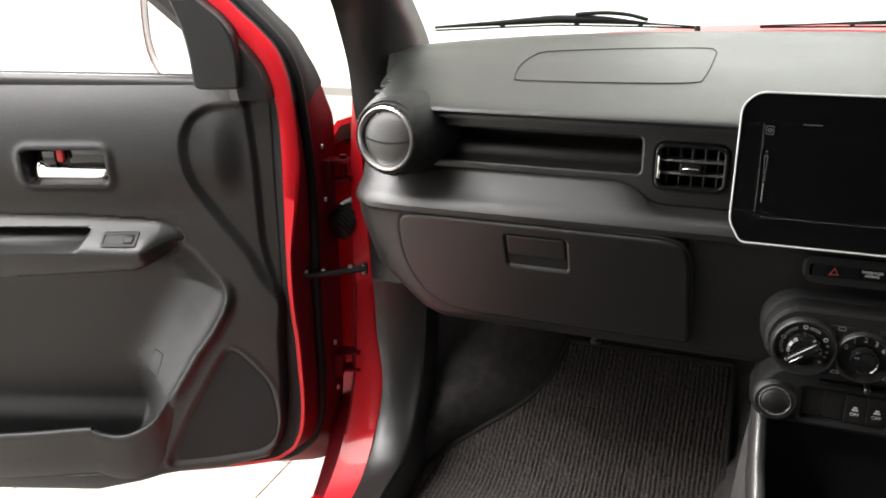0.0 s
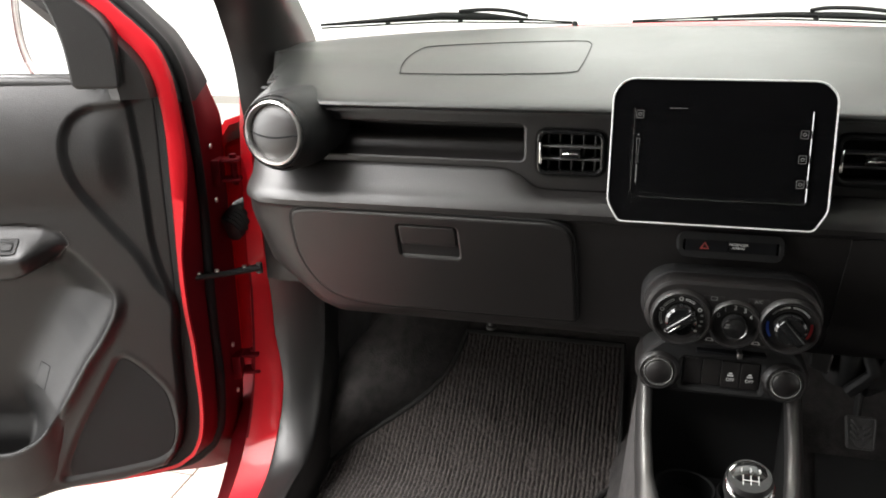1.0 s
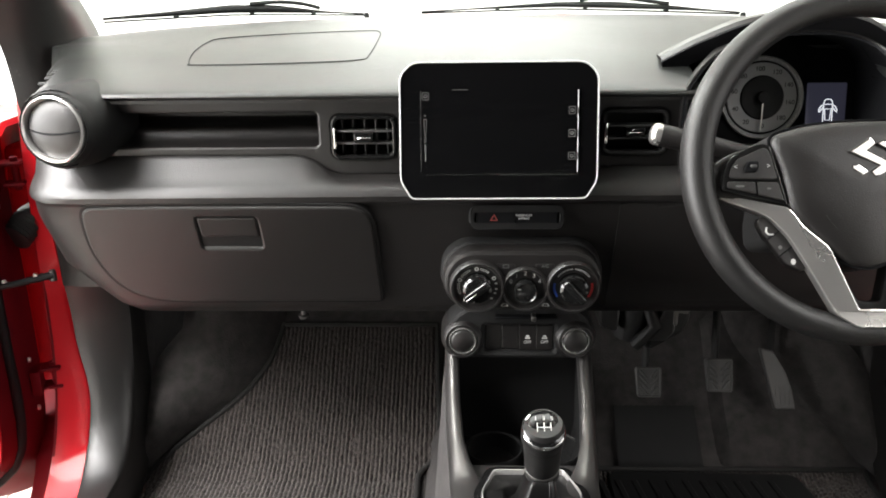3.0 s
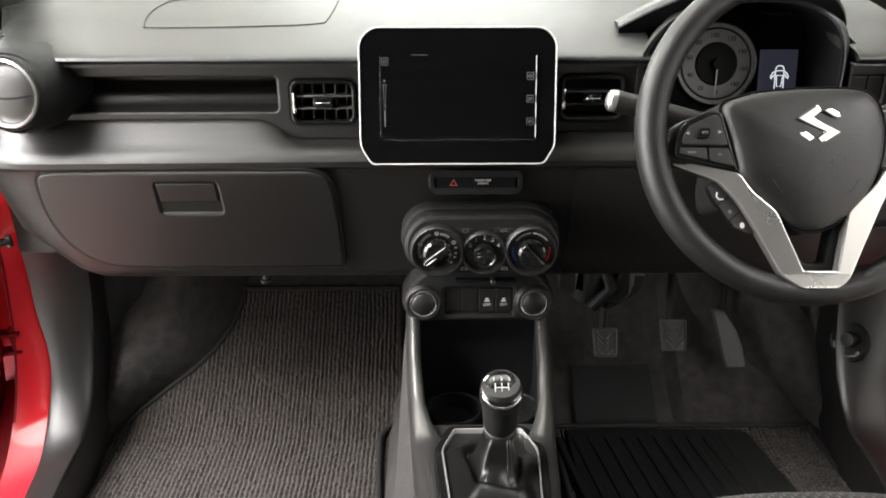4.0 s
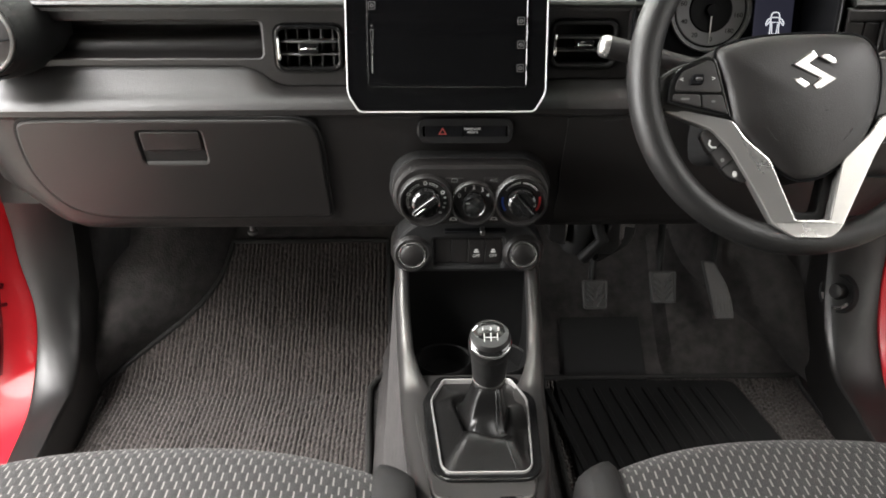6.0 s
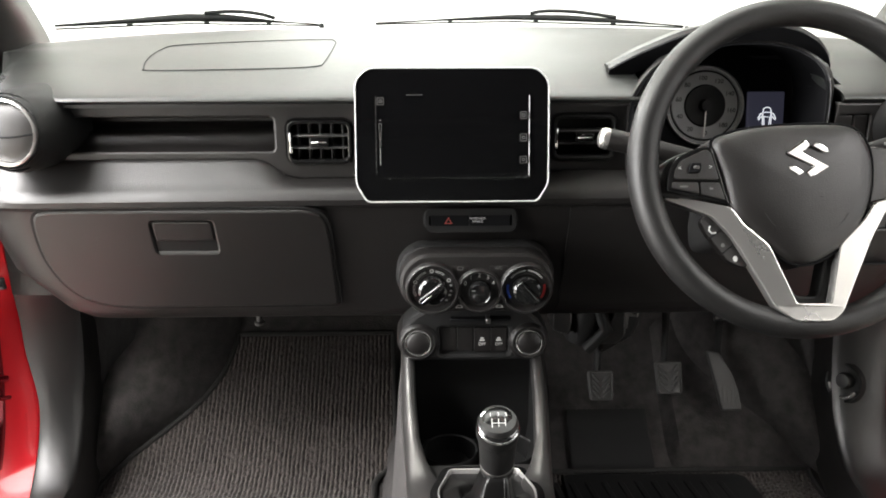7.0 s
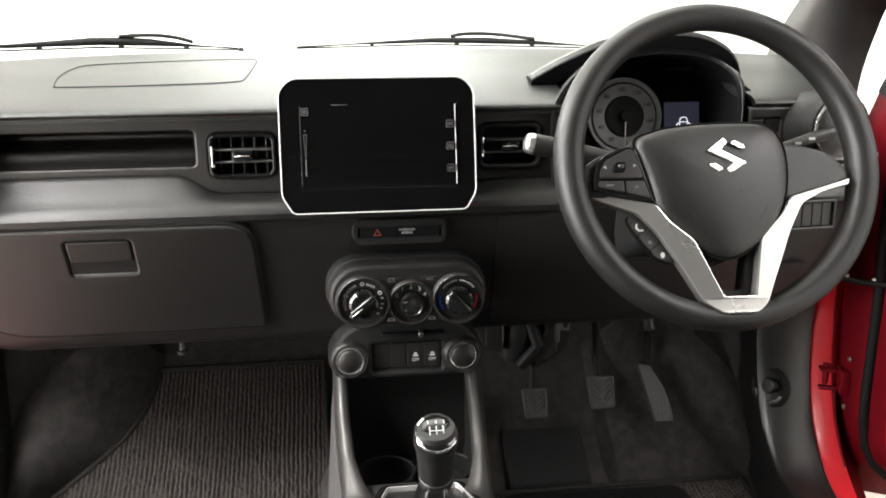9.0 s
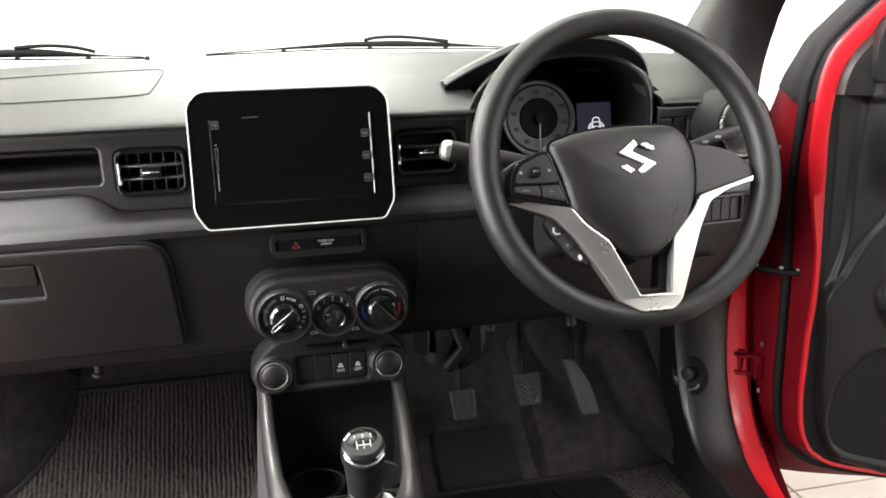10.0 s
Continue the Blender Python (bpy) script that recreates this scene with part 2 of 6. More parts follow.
def plate(outer, holes=(), depth=0.004, chamfer=0.0015, m=Matrix(), bm=None, back=True, dome=0.0):
    """A flat piece with holes, its front at local z = 0 and its back at -depth; front edges rounded off."""
    from mathutils.geometry import tessellate_polygon
    bm = bm or bmesh.new()
    lay = bm.faces.layers.int.get("flat") or bm.faces.layers.int.new("flat")
    loops = [list(map(tuple, outer))] + [list(map(tuple, h)) for h in holes]
    loops = [l if (area2(l) > 0) == (i == 0) else l[::-1] for i, l in enumerate(loops)]
    fronts = [inset(l, chamfer) for l in loops]
    mids = [inset(l, chamfer * 0.3) for l in loops]
    levels = [(fronts, 0.0), (mids, -chamfer * 0.3), (loops, -chamfer), (loops, -depth)]
    rings = []
    for src, z in levels:
        rings.append([[bm.verts.new(m @ Vector((p[0], p[1], z))) for p in l] for l in src])
    for a, b in zip(rings, rings[1:]):
        for la, lb in zip(a, b):
            k = len(la)
            for i in range(k):
                j = (i + 1) % k
                bm.faces.new((la[i], la[j], lb[j], lb[i]))
    for idx in ((0, -1) if back else (0,)):
        src = levels[idx][0]
        flat = [v for l in rings[idx] for v in l]
        for tri in tessellate_polygon([[Vector((p[0], p[1], 0)) for p in l] for l in src]):
            try:
                bm.faces.new([flat[i] for i in tri])[lay] = 1
            except ValueError:
                pass
    return bm


def lathe(profile, m=Matrix(), n=40, bm=None, close=True):
    """Turns a profile of (radius, height) round the local z axis."""
    rows = []
    for r, h in profile:
        rows.append([m @ Vector((r * math.cos(2 * math.pi * i / n), r * math.sin(2 * math.pi * i / n), h)) for i in range(n)])
    return grid(rows, True, close, bm)


def tube(path, r, n=10, bm=None, closed=False, caps=True, flat=1.0):
    """A round bar along a path; r may be a list."""
    P = [Vector(p) for p in path]
    k = len(P)
    rows = []
    up = None
    for i in range(k):
        d = (P[(i + 1) % k] - P[i - 1]) if closed else (P[min(k - 1, i + 1)] - P[max(0, i - 1)])
        d.normalize()
        if up is None:
            up = Vector((0, 0, 1)) if abs(d.z) < 0.9 else Vector((0, 1, 0))
        s = d.cross(up).normalized()
        up = s.cross(d).normalized()
        ri = r[i] if isinstance(r, (list, tuple)) else r
        rows.append([P[i] + (s * math.cos(2 * math.pi * j / n) + up * flat * math.sin(2 * math.pi * j / n)) * ri for j in range(n)])
    if closed:
        rows.append(rows[0])
    return grid(rows, True, caps and not closed, bm)


def block(x0, y0, z0, x1, y1, z1, bev=0.004, seg=2, m=None, bm=None):
    b = bmesh.new()
    bmesh.ops.create_cube(b, size=1)
    bmesh.ops.scale(b, vec=(x1 - x0, y1 - y0, z1 - z0), verts=b.verts)
    bmesh.ops.translate(b, vec=((x0 + x1) / 2, (y0 + y1) / 2, (z0 + z1) / 2), verts=b.verts)
    if bev:
        bmesh.ops.bevel(b, geom=b.edges[:], offset=bev, segments=seg, affect="EDGES", profile=0.6)
    if m:
        bmesh.ops.transform(b, matrix=m, verts=b.verts)
    if bm is None:
        return b
    me = bpy.data.meshes.new("join")
    b.to_mesh(me)
    b.free()
    bm.from_mesh(me)
    bpy.data.meshes.remove(me)
    return bm


def lettering(text, size, m, mat, parent, name="lettering", thick_=0.0003, spacing=1.0):
    cu = bpy.data.curves.new(name, "FONT")
    cu.body, cu.size, cu.extrude, cu.align_x, cu.align_y = text, size, thick_, "CENTER", "CENTER"
    cu.space_character = spacing
    tmp = bpy.data.objects.new(name, cu)
    scene.collection.objects.link(tmp)
    me = bpy.data.meshes.new_from_object(tmp.evaluated_get(bpy.context.evaluated_depsgraph_get()))
    bpy.data.objects.remove(tmp)
    me.transform(m)
    me.materials.clear()
    me.materials.append(mat)
    ob = new(name, me)
    ob.parent = parent
    return ob


def lerp(x, pts):
    """Straight interpolation in a list of (x, y)."""
    if x <= pts[0][0]:
        return pts[0][1]
    for (a, b), (c, d) in zip(pts, pts[1:]):
        if x <= c:
            return b + (d - b) * (x - a) / (c - a)
    return pts[-1][1]


def step(t):
    t = max(0.0, min(1.0, t))
    return t * t * (3 - 2 * t)


M_SLAT = material("vent_slat_plastic", (0.045, 0.044, 0.043), 0.32)


# ---- the showroom ----
def room():
    W, Y0, Y1, H = 5.0, -5.5, 6.5, 3.3
    floor = part("floor", block(-W, Y0, -0.12, W, Y1, -0.008, 0), M_GROUT, None, "grout bed under cream floor tiles of a showroom")
    tagged(floor, category="floor", kind="structure")
    for sx, name in ((-1, "wall_west"), (1, "wall_east")):
        bm = bmesh.new()
        xa, xb = sorted((sx * W, sx * (W + 0.15)))
        for ya, yb, za, zb in ((Y0, -2.70, -0.1, H), (0.80, Y1, -0.1, H), (-2.70, 0.80, -0.1, 0.28), (-2.70, 0.80, 2.62, H)):
            block(xa, ya, za, xb, yb, zb, 0, bm=bm)
        tagged(part(name, bm, M_WALL, None, "plain white painted showroom wall with an unseen opening for an added side lamp"), category="wall", kind="structure")
    for name, b in (("wall_north", (-W, Y1, -0.1, W, Y1 + 0.15, H)), ("wall_south", (-W, Y0 - 0.15, -0.1, W, Y0, H))):
        tagged(part(name, block(*b, 0), M_WALL, None, "plain white painted showroom wall"), category="wall", kind="structure")
    tagged(part("ceiling", block(-W, Y0, H, W, Y1, H + 0.1, 0), M_WALL, None, "plain white showroom ceiling"), category="ceiling", kind="structure")
    return floor


FLOOR = room()

# ---- car body ----
BODY = thing("car_body", "bright red hatchback body shell with both front doors open", "car body")


def floor_z(y):
    return lerp(y, [(-1.6, 0.335), (0.25, 0.335), (0.29, 0.348), (0.36, 0.40), (0.50, 0.52), (0.58, 0.60), (0.62, 0.70), (0.64, 0.95), (0.66, 1.05)])


# carpeted floor with the tunnel
rows = []
for i in range(61):
    y = -1.4 + 2.06 * i / 60
    row = []
    for j in range(41):
        x = -0.72 + 1.44 * j / 40
        tun = 0.16 * (1 - step((abs(x) - 0.07) / 0.08))
        row.append(Vector((x, y, max(floor_z(y), min(0.335 + tun, 0.9)) if y < 0.45 else max(floor_z(y), 0.335 + tun))))
    rows.append(row)
part("carpet", thick(grid(rows), 0.012), M_CARPET, BODY, "charcoal felt floor carpet")

for s in (-1, 1):
    # moulded carpet over the wheel arch
    lo = smooth([(-0.668, 0.25, 0.345), (-0.624, 0.314, 0.368), (-0.568, 0.354, 0.398), (-0.50, 0.405, 0.440), (-0.464, 0.447, 0.476), (-0.446, 0.49, 0.515), (-0.44, 0.53, 0.555)], 6)
    hi = smooth([(-0.670, 0.252, 0.36), (-0.666, 0.278, 0.43), (-0.662, 0.310, 0.487), (-0.650, 0.345, 0.530), (-0.618, 0.378, 0.570), (-0.575, 0.415, 0.608), (-0.52, 0.48, 0.650)], 6)
    rows = []
    for k in range(9):
        t = k / 8
        rows.append([Vector((s * (a.x * (1 - t) + b.x * t), a.y * (1 - t) + b.y * t - 0.035 * math.sin(math.pi * t), a.z * (1 - t) + b.z * t + 0.02 * math.sin(math.pi * t))) for a, b in zip(lo, hi)])
    part("arch_carpet", thick(grid(rows), 0.008), M_CARPET, BODY, "moulded grey carpet beside the footwell")
    # side of the footwell
    part("footwell_side", thick(grid([[Vector((s * 0.674, y, z)) for y in (0.315, 0.45, 0.66)] for z in (0.3, 0.7, 1.09)]), 0.02), M_CARPET, BODY)

    # black kick and sill trim
    outer = smooth([(-0.738, 0.235, 0.745), (-0.738, 0.243, 0.66), (-0.735, 0.228, 0.56), (-0.732, 0.195, 0.485), (-0.726, 0.13, 0.425), (-0.72, 0.045, 0.40), (-0.715, -0.10, 0.385), (-0.715, -0.5, 0.38), (-0.715, -1.2, 0.38)], 5)
    inner = smooth([(-0.648, 0.315, 0.745), (-0.65, 0.325, 0.66), (-0.652, 0.325, 0.56), (-0.652, 0.31, 0.46), (-0.650, 0.235, 0.36), (-0.640, 0.09, 0.335), (-0.628, -0.06, 0.332), (-0.62, -0.5, 0.332), (-0.62, -1.2, 0.332)], 5)
    if s > 0:
        outer = [Vector((p.x * (1 - 0.022 * step((0.64 - p.z) / 0.12)), p.y, p.z)) for p in outer]
    ridge = smooth([(-0.652, 0.264, 0.745), (-0.653, 0.274, 0.66), (-0.655, 0.258, 0.56), (-0.652, 0.218, 0.480), (-0.650, 0.161, 0.432), (-0.650, 0.085, 0.420), (-0.645, -0.06, 0.408), (-0.635, -0.5, 0.40), (-0.635, -1.2, 0.40)], 5)
    rows = []
    for a, r_, b in zip(outer, ridge, inner):
        bulge = Vector((0, -0.004, 0.003))
        row = [a, a.lerp(r_, 0.08) + bulge * 0.5, a.lerp(r_, 0.3) + bulge, a.lerp(r_, 0.55) + bulge * 1.1, a.lerp(r_, 0.75) + bulge * 0.9, a.lerp(r_, 0.88) + bulge * 0.5, a.lerp(r_, 0.96), r_.lerp(b, 0.05), r_.lerp(b, 0.14) + Vector((-0.001, 0, 0)), r_.lerp(b, 0.4), r_.lerp(b, 0.7), b]
        rows.append([Vector((s * p.x, p.y, p.z)) for p in row])
    part("kick_trim", thick(grid(rows), 0.006), M_KICK, BODY, "black moulded plastic trim of the door sill")

    # red flange of the door opening
    f_in = smooth([(-0.735, 0.212, 1.055), (-0.736, 0.213, 1.02), (-0.737, 0.220, 0.93), (-0.738, 0.234, 0.755), (-0.739, 0.252, 0.69), (-0.738, 0.232, 0.56), (-0.735, 0.195, 0.478), (-0.729, 0.125, 0.415), (-0.722, 0.04, 0.388), (-0.716, -0.10, 0.372), (-0.715, -0.6, 0.366), (-0.715, -1.3, 0.366)], 5)
    f_out = smooth([(-0.748, 0.220, 1.055), (-0.757, 0.230, 1.02), (-0.765, 0.232, 0.93), (-0.77, 0.230, 0.755), (-0.772, 0.230, 0.69), (-0.772, 0.212, 0.56), (-0.77, 0.17, 0.465), (-0.766, 0.10, 0.40), (-0.762, 0.02, 0.37), (-0.758, -0.11, 0.355), (-0.757, -0.6, 0.35), (-0.757, -1.3, 0.35)], 5)
    if s > 0:
        f_in = [Vector((p.x * (1 - 0.022 * step((0.64 - p.z) / 0.12)), p.y, p.z)) for p in f_in]
    rows = [[], [], [], [], []]
    for a, b in zip(f_in, f_out):
        c = Vector((b.x - 0.006, b.y + 0.05 * step((b.z - 0.4) / 0.15), b.z - 0.05 * (1 - step((b.z - 0.4) / 0.15))))
        d = Vector((c.x - (0.045 + 0.035 * step((c.z - 0.42) / 0.08)) * (1 - 0.93 * step((c.z - 0.95) / 0.04)), c.y + 0.012, c.z - 0.012))
        inn = Vector((a.x + 0.012, a.y + 0.03, a.z - 0.02))
        for r_, p in zip(rows, (inn, a, b, c, d)):
            r_.append(Vector((s * p.x, p.y, p.z)))
    part("door_aperture", thick(grid(rows[:3]), 0.004), M_RED, BODY, "red painted steel flange round the door opening", 60)
    part("jamb", thick(grid(rows[2:]), 0.004), M_RED_SHADE, BODY, "red door jamb with shade painted into its colour", 60)
    # red pillar face behind the hinges
    rows = []
    for z in (0.33, 0.5, 0.7, 0.9, 1.0):
        rows.append([Vector((s * x, y, z)) for x, y in ((0.755, 0.262), (0.785, 0.275), (0.80, 0.31), (0.812, 0.40), (0.815, 0.62))])
    part("hinge_pillar", thick(grid(rows), 0.006), M_RED_SHADE, BODY)
    # front wing
    part("front_wing", thick(grid([[Vector((s * x, y, z)) for y in (0.255, 0.32, 0.5, 0.8, 1.1)] for x, z in ((0.835, 0.35), (0.85, 0.7), (0.835, 0.95), (0.815, 0.98), (0.80, 1.0), (0.74, 1.02))]), 0.01), M_RED, BODY)
    # sill skin and rear quarter closing the shell
    part("sill", block(min(s * 0.74, s * 0.82), -1.4, 0.2, max(s * 0.74, s * 0.82), 0.15, 0.345, 0.02), M_RED, BODY)

    # added out of view: hides the lit red sill from the glove box lid
    part("sill_blocker", block(min(s * 0.690, s * 0.772), -1.3, 0.352, max(s * 0.690, s * 0.772), -0.16, 0.392, 0.01), M_DARK, BODY, "unseen black block keeping red sill reflections off the dash")

    # black A-pillar cover
    out = smooth([(-0.736, 0.215, 0.99), (-0.738, 0.203, 1.03), (-0.743, 0.20, 1.10), (-0.748, 0.185, 1.16), (-0.745, 0.15, 1.215), (-0.722, 0.0, 1.36), (-0.66, -0.35, 1.55), (-0.64, -0.45, 1.585)], 5)
    inn = smooth([(-0.66, 0.34, 1.00), (-0.665, 0.345, 1.06), (-0.678, 0.35, 1.12), (-0.675, 0.29, 1.18), (-0.668, 0.215, 1.24), (-0.640, 0.0, 1.42), (-0.57, -0.35, 1.59), (-0.55, -0.45, 1.61)], 5)
    rows = []
    for a, b in zip(out, inn):
        c = (a + b) / 2
        row = []
        for k in range(9):
            t = k / 8
            p = a.lerp(b, t) + Vector((0.030, -0.028, 0.0)) * math.sin(math.pi * t) ** 0.7
            row.append(p)
        row += [b + Vector((-0.01, 0.05, 0.0)), a + Vector((-0.02, 0.06, 0.0))]
        rows.append([Vector((s * p.x, p.y, p.z)) for p in row])
    part("pillar_cover", grid(rows, True, True), M_BLACK, BODY, "black plastic windscreen pillar cover")
    # black side panel between dash end and door opening
    rows = [[Vector((s * x, y, z)) for x, y in ((0.58, 0.222), (0.64, 0.212), (0.70, 0.210), (0.728, 0.216), (0.738, 0.236))] for z in (0.738, 0.8, 0.9, 1.0, 1.05)]
    part("side_panel", thick(grid(rows), 0.004), M_BLACK, BODY)
    part("door_pillar", block(min(s * 0.66, s * 0.76), -1.05, 0.36, max(s * 0.66, s * 0.76), -0.93, 1.5, 0.02), M_BLACK, BODY)

# roof, rear end, cowl, bonnet, windscreen
rows = []
for i in range(13):
    y = -1.9 + 1.70 * i / 12
    rows.append([Vector((x, y, 1.60 - 0.05 * (x / 0.66) ** 2 - 0.02 * ((y + 1.1) / 0.8) ** 2)) for x in [0.11 * k - 0.66 for k in range(13)]])
part("roof", thick(grid(rows), 0.03), material("dark_headliner", (0.07, 0.069, 0.066), 0.9), BODY, "dark cloth headliner under the roof")
bm = bmesh.new()
for xa, za, xb, zb in ((-0.76, 0.3, 0.76, 1.06), (-0.76, 1.50, 0.76, 1.60), (-0.76, 1.06, -0.56, 1.50), (0.56, 1.06, 0.76, 1.50)):
    block(xa, -1.98, za, xb, -1.90, zb, 0, bm=bm)
part("rear_end", bm, M_BLACK, BODY)
part("rear_window", block(-0.56, -1.945, 1.06, 0.56, -1.94, 1.50, 0), M_TINT, BODY, "dark tinted rear window glass")
for s in (-1, 1):
    xa, xb = min(s * 0.68, s * 0.76), max(s * 0.68, s * 0.76)
    bm = bmesh.new()
    for ya, za, yb, zb in ((-1.90, 0.3, -1.05, 1.02), (-1.90, 1.47, -1.05, 1.60), (-1.90, 1.02, -1.78, 1.47)):
        block(xa, ya, za, xb, yb, zb, 0, bm=bm)
    part("rear_side", bm, M_BLACK, BODY)
    part("side_window", block(s * 0.718 - 0.002, -1.78, 1.02, s * 0.718 + 0.002, -1.05, 1.47, 0), M_TINT, BODY, "dark tinted rear side window")
    part("roof_rail", tube([(s * 0.64, -0.40, 1.555), (s * 0.66, -0.8, 1.565), (s * 0.67, -1.05, 1.56)], 0.05, 10), M_BLACK, BODY)
rows = []
for i in range(13):
    t = i / 12
    y = 0.76 + 0.75 * t
    rows.append([Vector((x, y, 1.119 - 0.060 * (x / 0.78) ** 2 - 0.012 * t - 0.05 * t * t)) for x in [0.13 * k - 0.78 for k in range(13)]])
part("bonnet", thick(grid(rows), 0.02), M_RED, BODY, "red bonnet seen through the windscreen")
rows = []
for y, z in ((0.60, 1.05), (0.655, 1.085), (0.70, 1.088), (0.74, 1.082), (0.77, 1.07)):
    rows.append([Vector((x, y, z - 0.02 * (x / 0.78) ** 2)) for x in [0.13 * k - 0.78 for k in range(13)]])
part("cowl", thick(grid(rows), 0.01), M_DARK, BODY)
rows = []
for i in range(9):
    t = i / 8
    w = 0.70 - 0.09 * t
    rows.append([Vector((w * k / 6, (0.58 - 0.22 * (k / 6) ** 2) * (1 - t) + (-0.19 - 0.10 * (k / 6) ** 2) * t, 1.10 + 0.47 * t + 0.03 * math.sin(math.pi * t))) for k in range(-6, 7)])
ws = part("windscreen", thick(grid(rows), 0.005), M_GLASS, BODY, "clear curved windscreen glass")
ws.visible_shadow = False


# ---- wipers ----
def wiper_y(x):
    """The wipers lie along the bowed foot of the windscreen."""
    return 0.56 - 0.26 * (x / 0.75) ** 2


def wiper(top, low, arm, pivot):
    w = thing("windscreen_wiper", "black windscreen wiper resting at the foot of the windscreen", "wiper", "windscreen wipers")
    x0, x1 = top[0][0], top[-1][0]
    xs = [x0 + (x1 - x0) * i / 28 for i in range(29)]
    path, rad = [], []
    for x in xs:
        a, b = lerp(x, top), lerp(x, low)
        path.append((x, wiper_y(x), (a + b + 0.004) / 2))
        rad.append(max(0.0016, (a - b - 0.004) / 2))
    part("blade_frame", tube(path, rad, 10), M_RUBBER, w)
    part("blade_rubber", tube([(x, wiper_y(x) + 0.003, lerp(x, low) + 0.0010) for x in xs], 0.0018, 6), M_DARK, w)
    for x in (xs[7], xs[15], xs[22]):
        part("blade_clip", block(x - 0.004, wiper_y(x) - 0.004, lerp(x, low), x + 0.004, wiper_y(x) + 0.004, lerp(x, low) + 0.006, 0.001, 1), M_RUBBER, w)
    part("arm", tube(smooth([(x, wiper_y(x) - 0.004, z) for x, z in arm], 5), 0.0034, 8), M_RUBBER, w)
    part("pivot", lathe([(0.0, 0.006), (0.004, 0.005), (0.005, 0), (0.005, -0.006)], pose(pivot[0], wiper_y(pivot[0]), pivot[1] - 0.004), 16), M_RUBBER, w)


wiper([(-0.660, 1.149), (-0.575, 1.1545), (-0.477, 1.1625), (-0.405, 1.1600), (-0.33, 1.1480), (-0.255, 1.1400)],
      [(-0.660, 1.1405), (-0.477, 1.1440), (-0.255, 1.1365)],
      [(-0.445, 1.1625), (-0.40, 1.1645), (-0.36, 1.1605), (-0.33, 1.1520)], (-0.250, 1.1405))
wiper([(-0.152, 1.1405), (0.002, 1.150), (0.10, 1.156), (0.20, 1.156), (0.30, 1.149), (0.405, 1.138)],
      [(-0.152, 1.1375), (0.10, 1.1420), (0.405, 1.1345)],
      [(0.135, 1.158), (0.165, 1.1625), (0.22, 1.1610), (0.29, 1.1520)], (0.41, 1.1370))

# ---- dashboard ----
DASH = thing("dashboard", "black grained plastic dashboard across the whole cabin", "dashboard")
TOP = [(0.66, 1.115), (0.58, 1.132), (0.47, 1.137), (0.38, 1.132), (0.30, 1.124), (0.20, 1.112), (0.13, 1.101), (0.08, 1.090), (0.05, 1.082), (0.034, 1.076), (0.030, 1.071), (0.034, 1.067)]

DENSE = [(p.x, p.y) for p in smooth([(a, b) for a, b in TOP], 2)]


def band_low(x):
    return lerp(x, [(-0.277, 0.990), (-0.246, 0.964), (0.10, 0.964), (0.12, 0.974), (0.3, 0.974)])


def bow(x):
    return 1 - 0.44 * (min(abs(x), 0.66) / 0.62) ** 2


def dash_x(s, y):
    return s * (0.652 + 0.063 * step((y - 0.06) / 0.35))


def end_x(z):
    """Half width of the lower dash at a height; its ends are rounded off below."""
    return lerp(z, [(0.735, 0.545), (0.755, 0.585), (0.77, 0.606), (0.79, 0.626), (0.82, 0.645), (0.86, 0.656), (0.90, 0.656), (0.96, 0.652)])


def low_profile(x):
    b = band_low(x)
    o = lerp(x, [(-0.65, 0.014), (-0.58, 0.010), (-0.2, 0.016), (0.0, 0.018), (0.6, 0.012)])
    slope = [(o + 0.022, 0.964), (o + 0.010, 0.955), (o + 0.004, 0.949), (o + 0.0015, 0.944)]
    return [(0.06, b - 0.001), (0.051, b - 0.002), (0.047, b - 0.005)] + [(y, min(z, b - 0.006 - 0.003 * i)) for i, (y, z) in enumerate(slope)] + [
        (o + 0.0025, 0.9395), (o + 0.008, 0.9365), (o + 0.013, 0.930), (0.032, 0.912), (0.042, 0.893), (0.067, 0.828), (0.092, 0.764), (0.104, 0.748), (0.125, 0.738), (0.20, 0.742), (0.45, 0.80)]


sts = [-1, -0.995, -0.98, -0.95, -0.90, -0.86, -0.8, -0.7, -0.6, -0.5, -0.44, -0.415, -0.385, -0.36, -0.3, -0.2, -0.1, 0, 0.1, 0.16, 0.19, 0.25, 0.3, 0.341, 0.345, 0.37, 0.4, 0.5, 0.6, 0.7, 0.737, 0.748, 0.752, 0.77, 0.8, 0.86, 0.9, 0.95, 0.98, 0.995, 1]
rows = []
for s in sts:
    e = max(0.0, (abs(s) - 0.93) / 0.07)
    drop = 0.025 * e ** 2
    row = []
    for y, z in DENSE:
        if 0.343 < s < 0.750 and y < 0.20 and not (s > 0.725 and y < 0.065):
            y, z = 0.20, 1.112 - 0.06 * (s > 0.725)
        yb = y if y < 0.13 else 0.13 + (y - 0.13) * bow(dash_x(s, y))
        x = dash_x(s, yb)
        row.append(Vector((x, yb + 0.02 * e ** 2 * (y < 0.13), z - drop * (y < 0.3) - 0.012 * (min(abs(x), 0.7) / 0.65) ** 4 * step((y - 0.2) / 0.2))))
    rows.append(row)
bm = grid(rows)
part("dash_top", thick(bm, 0.004), M_TOP, DASH, "soft grey-black upper dash pad")
rows = []
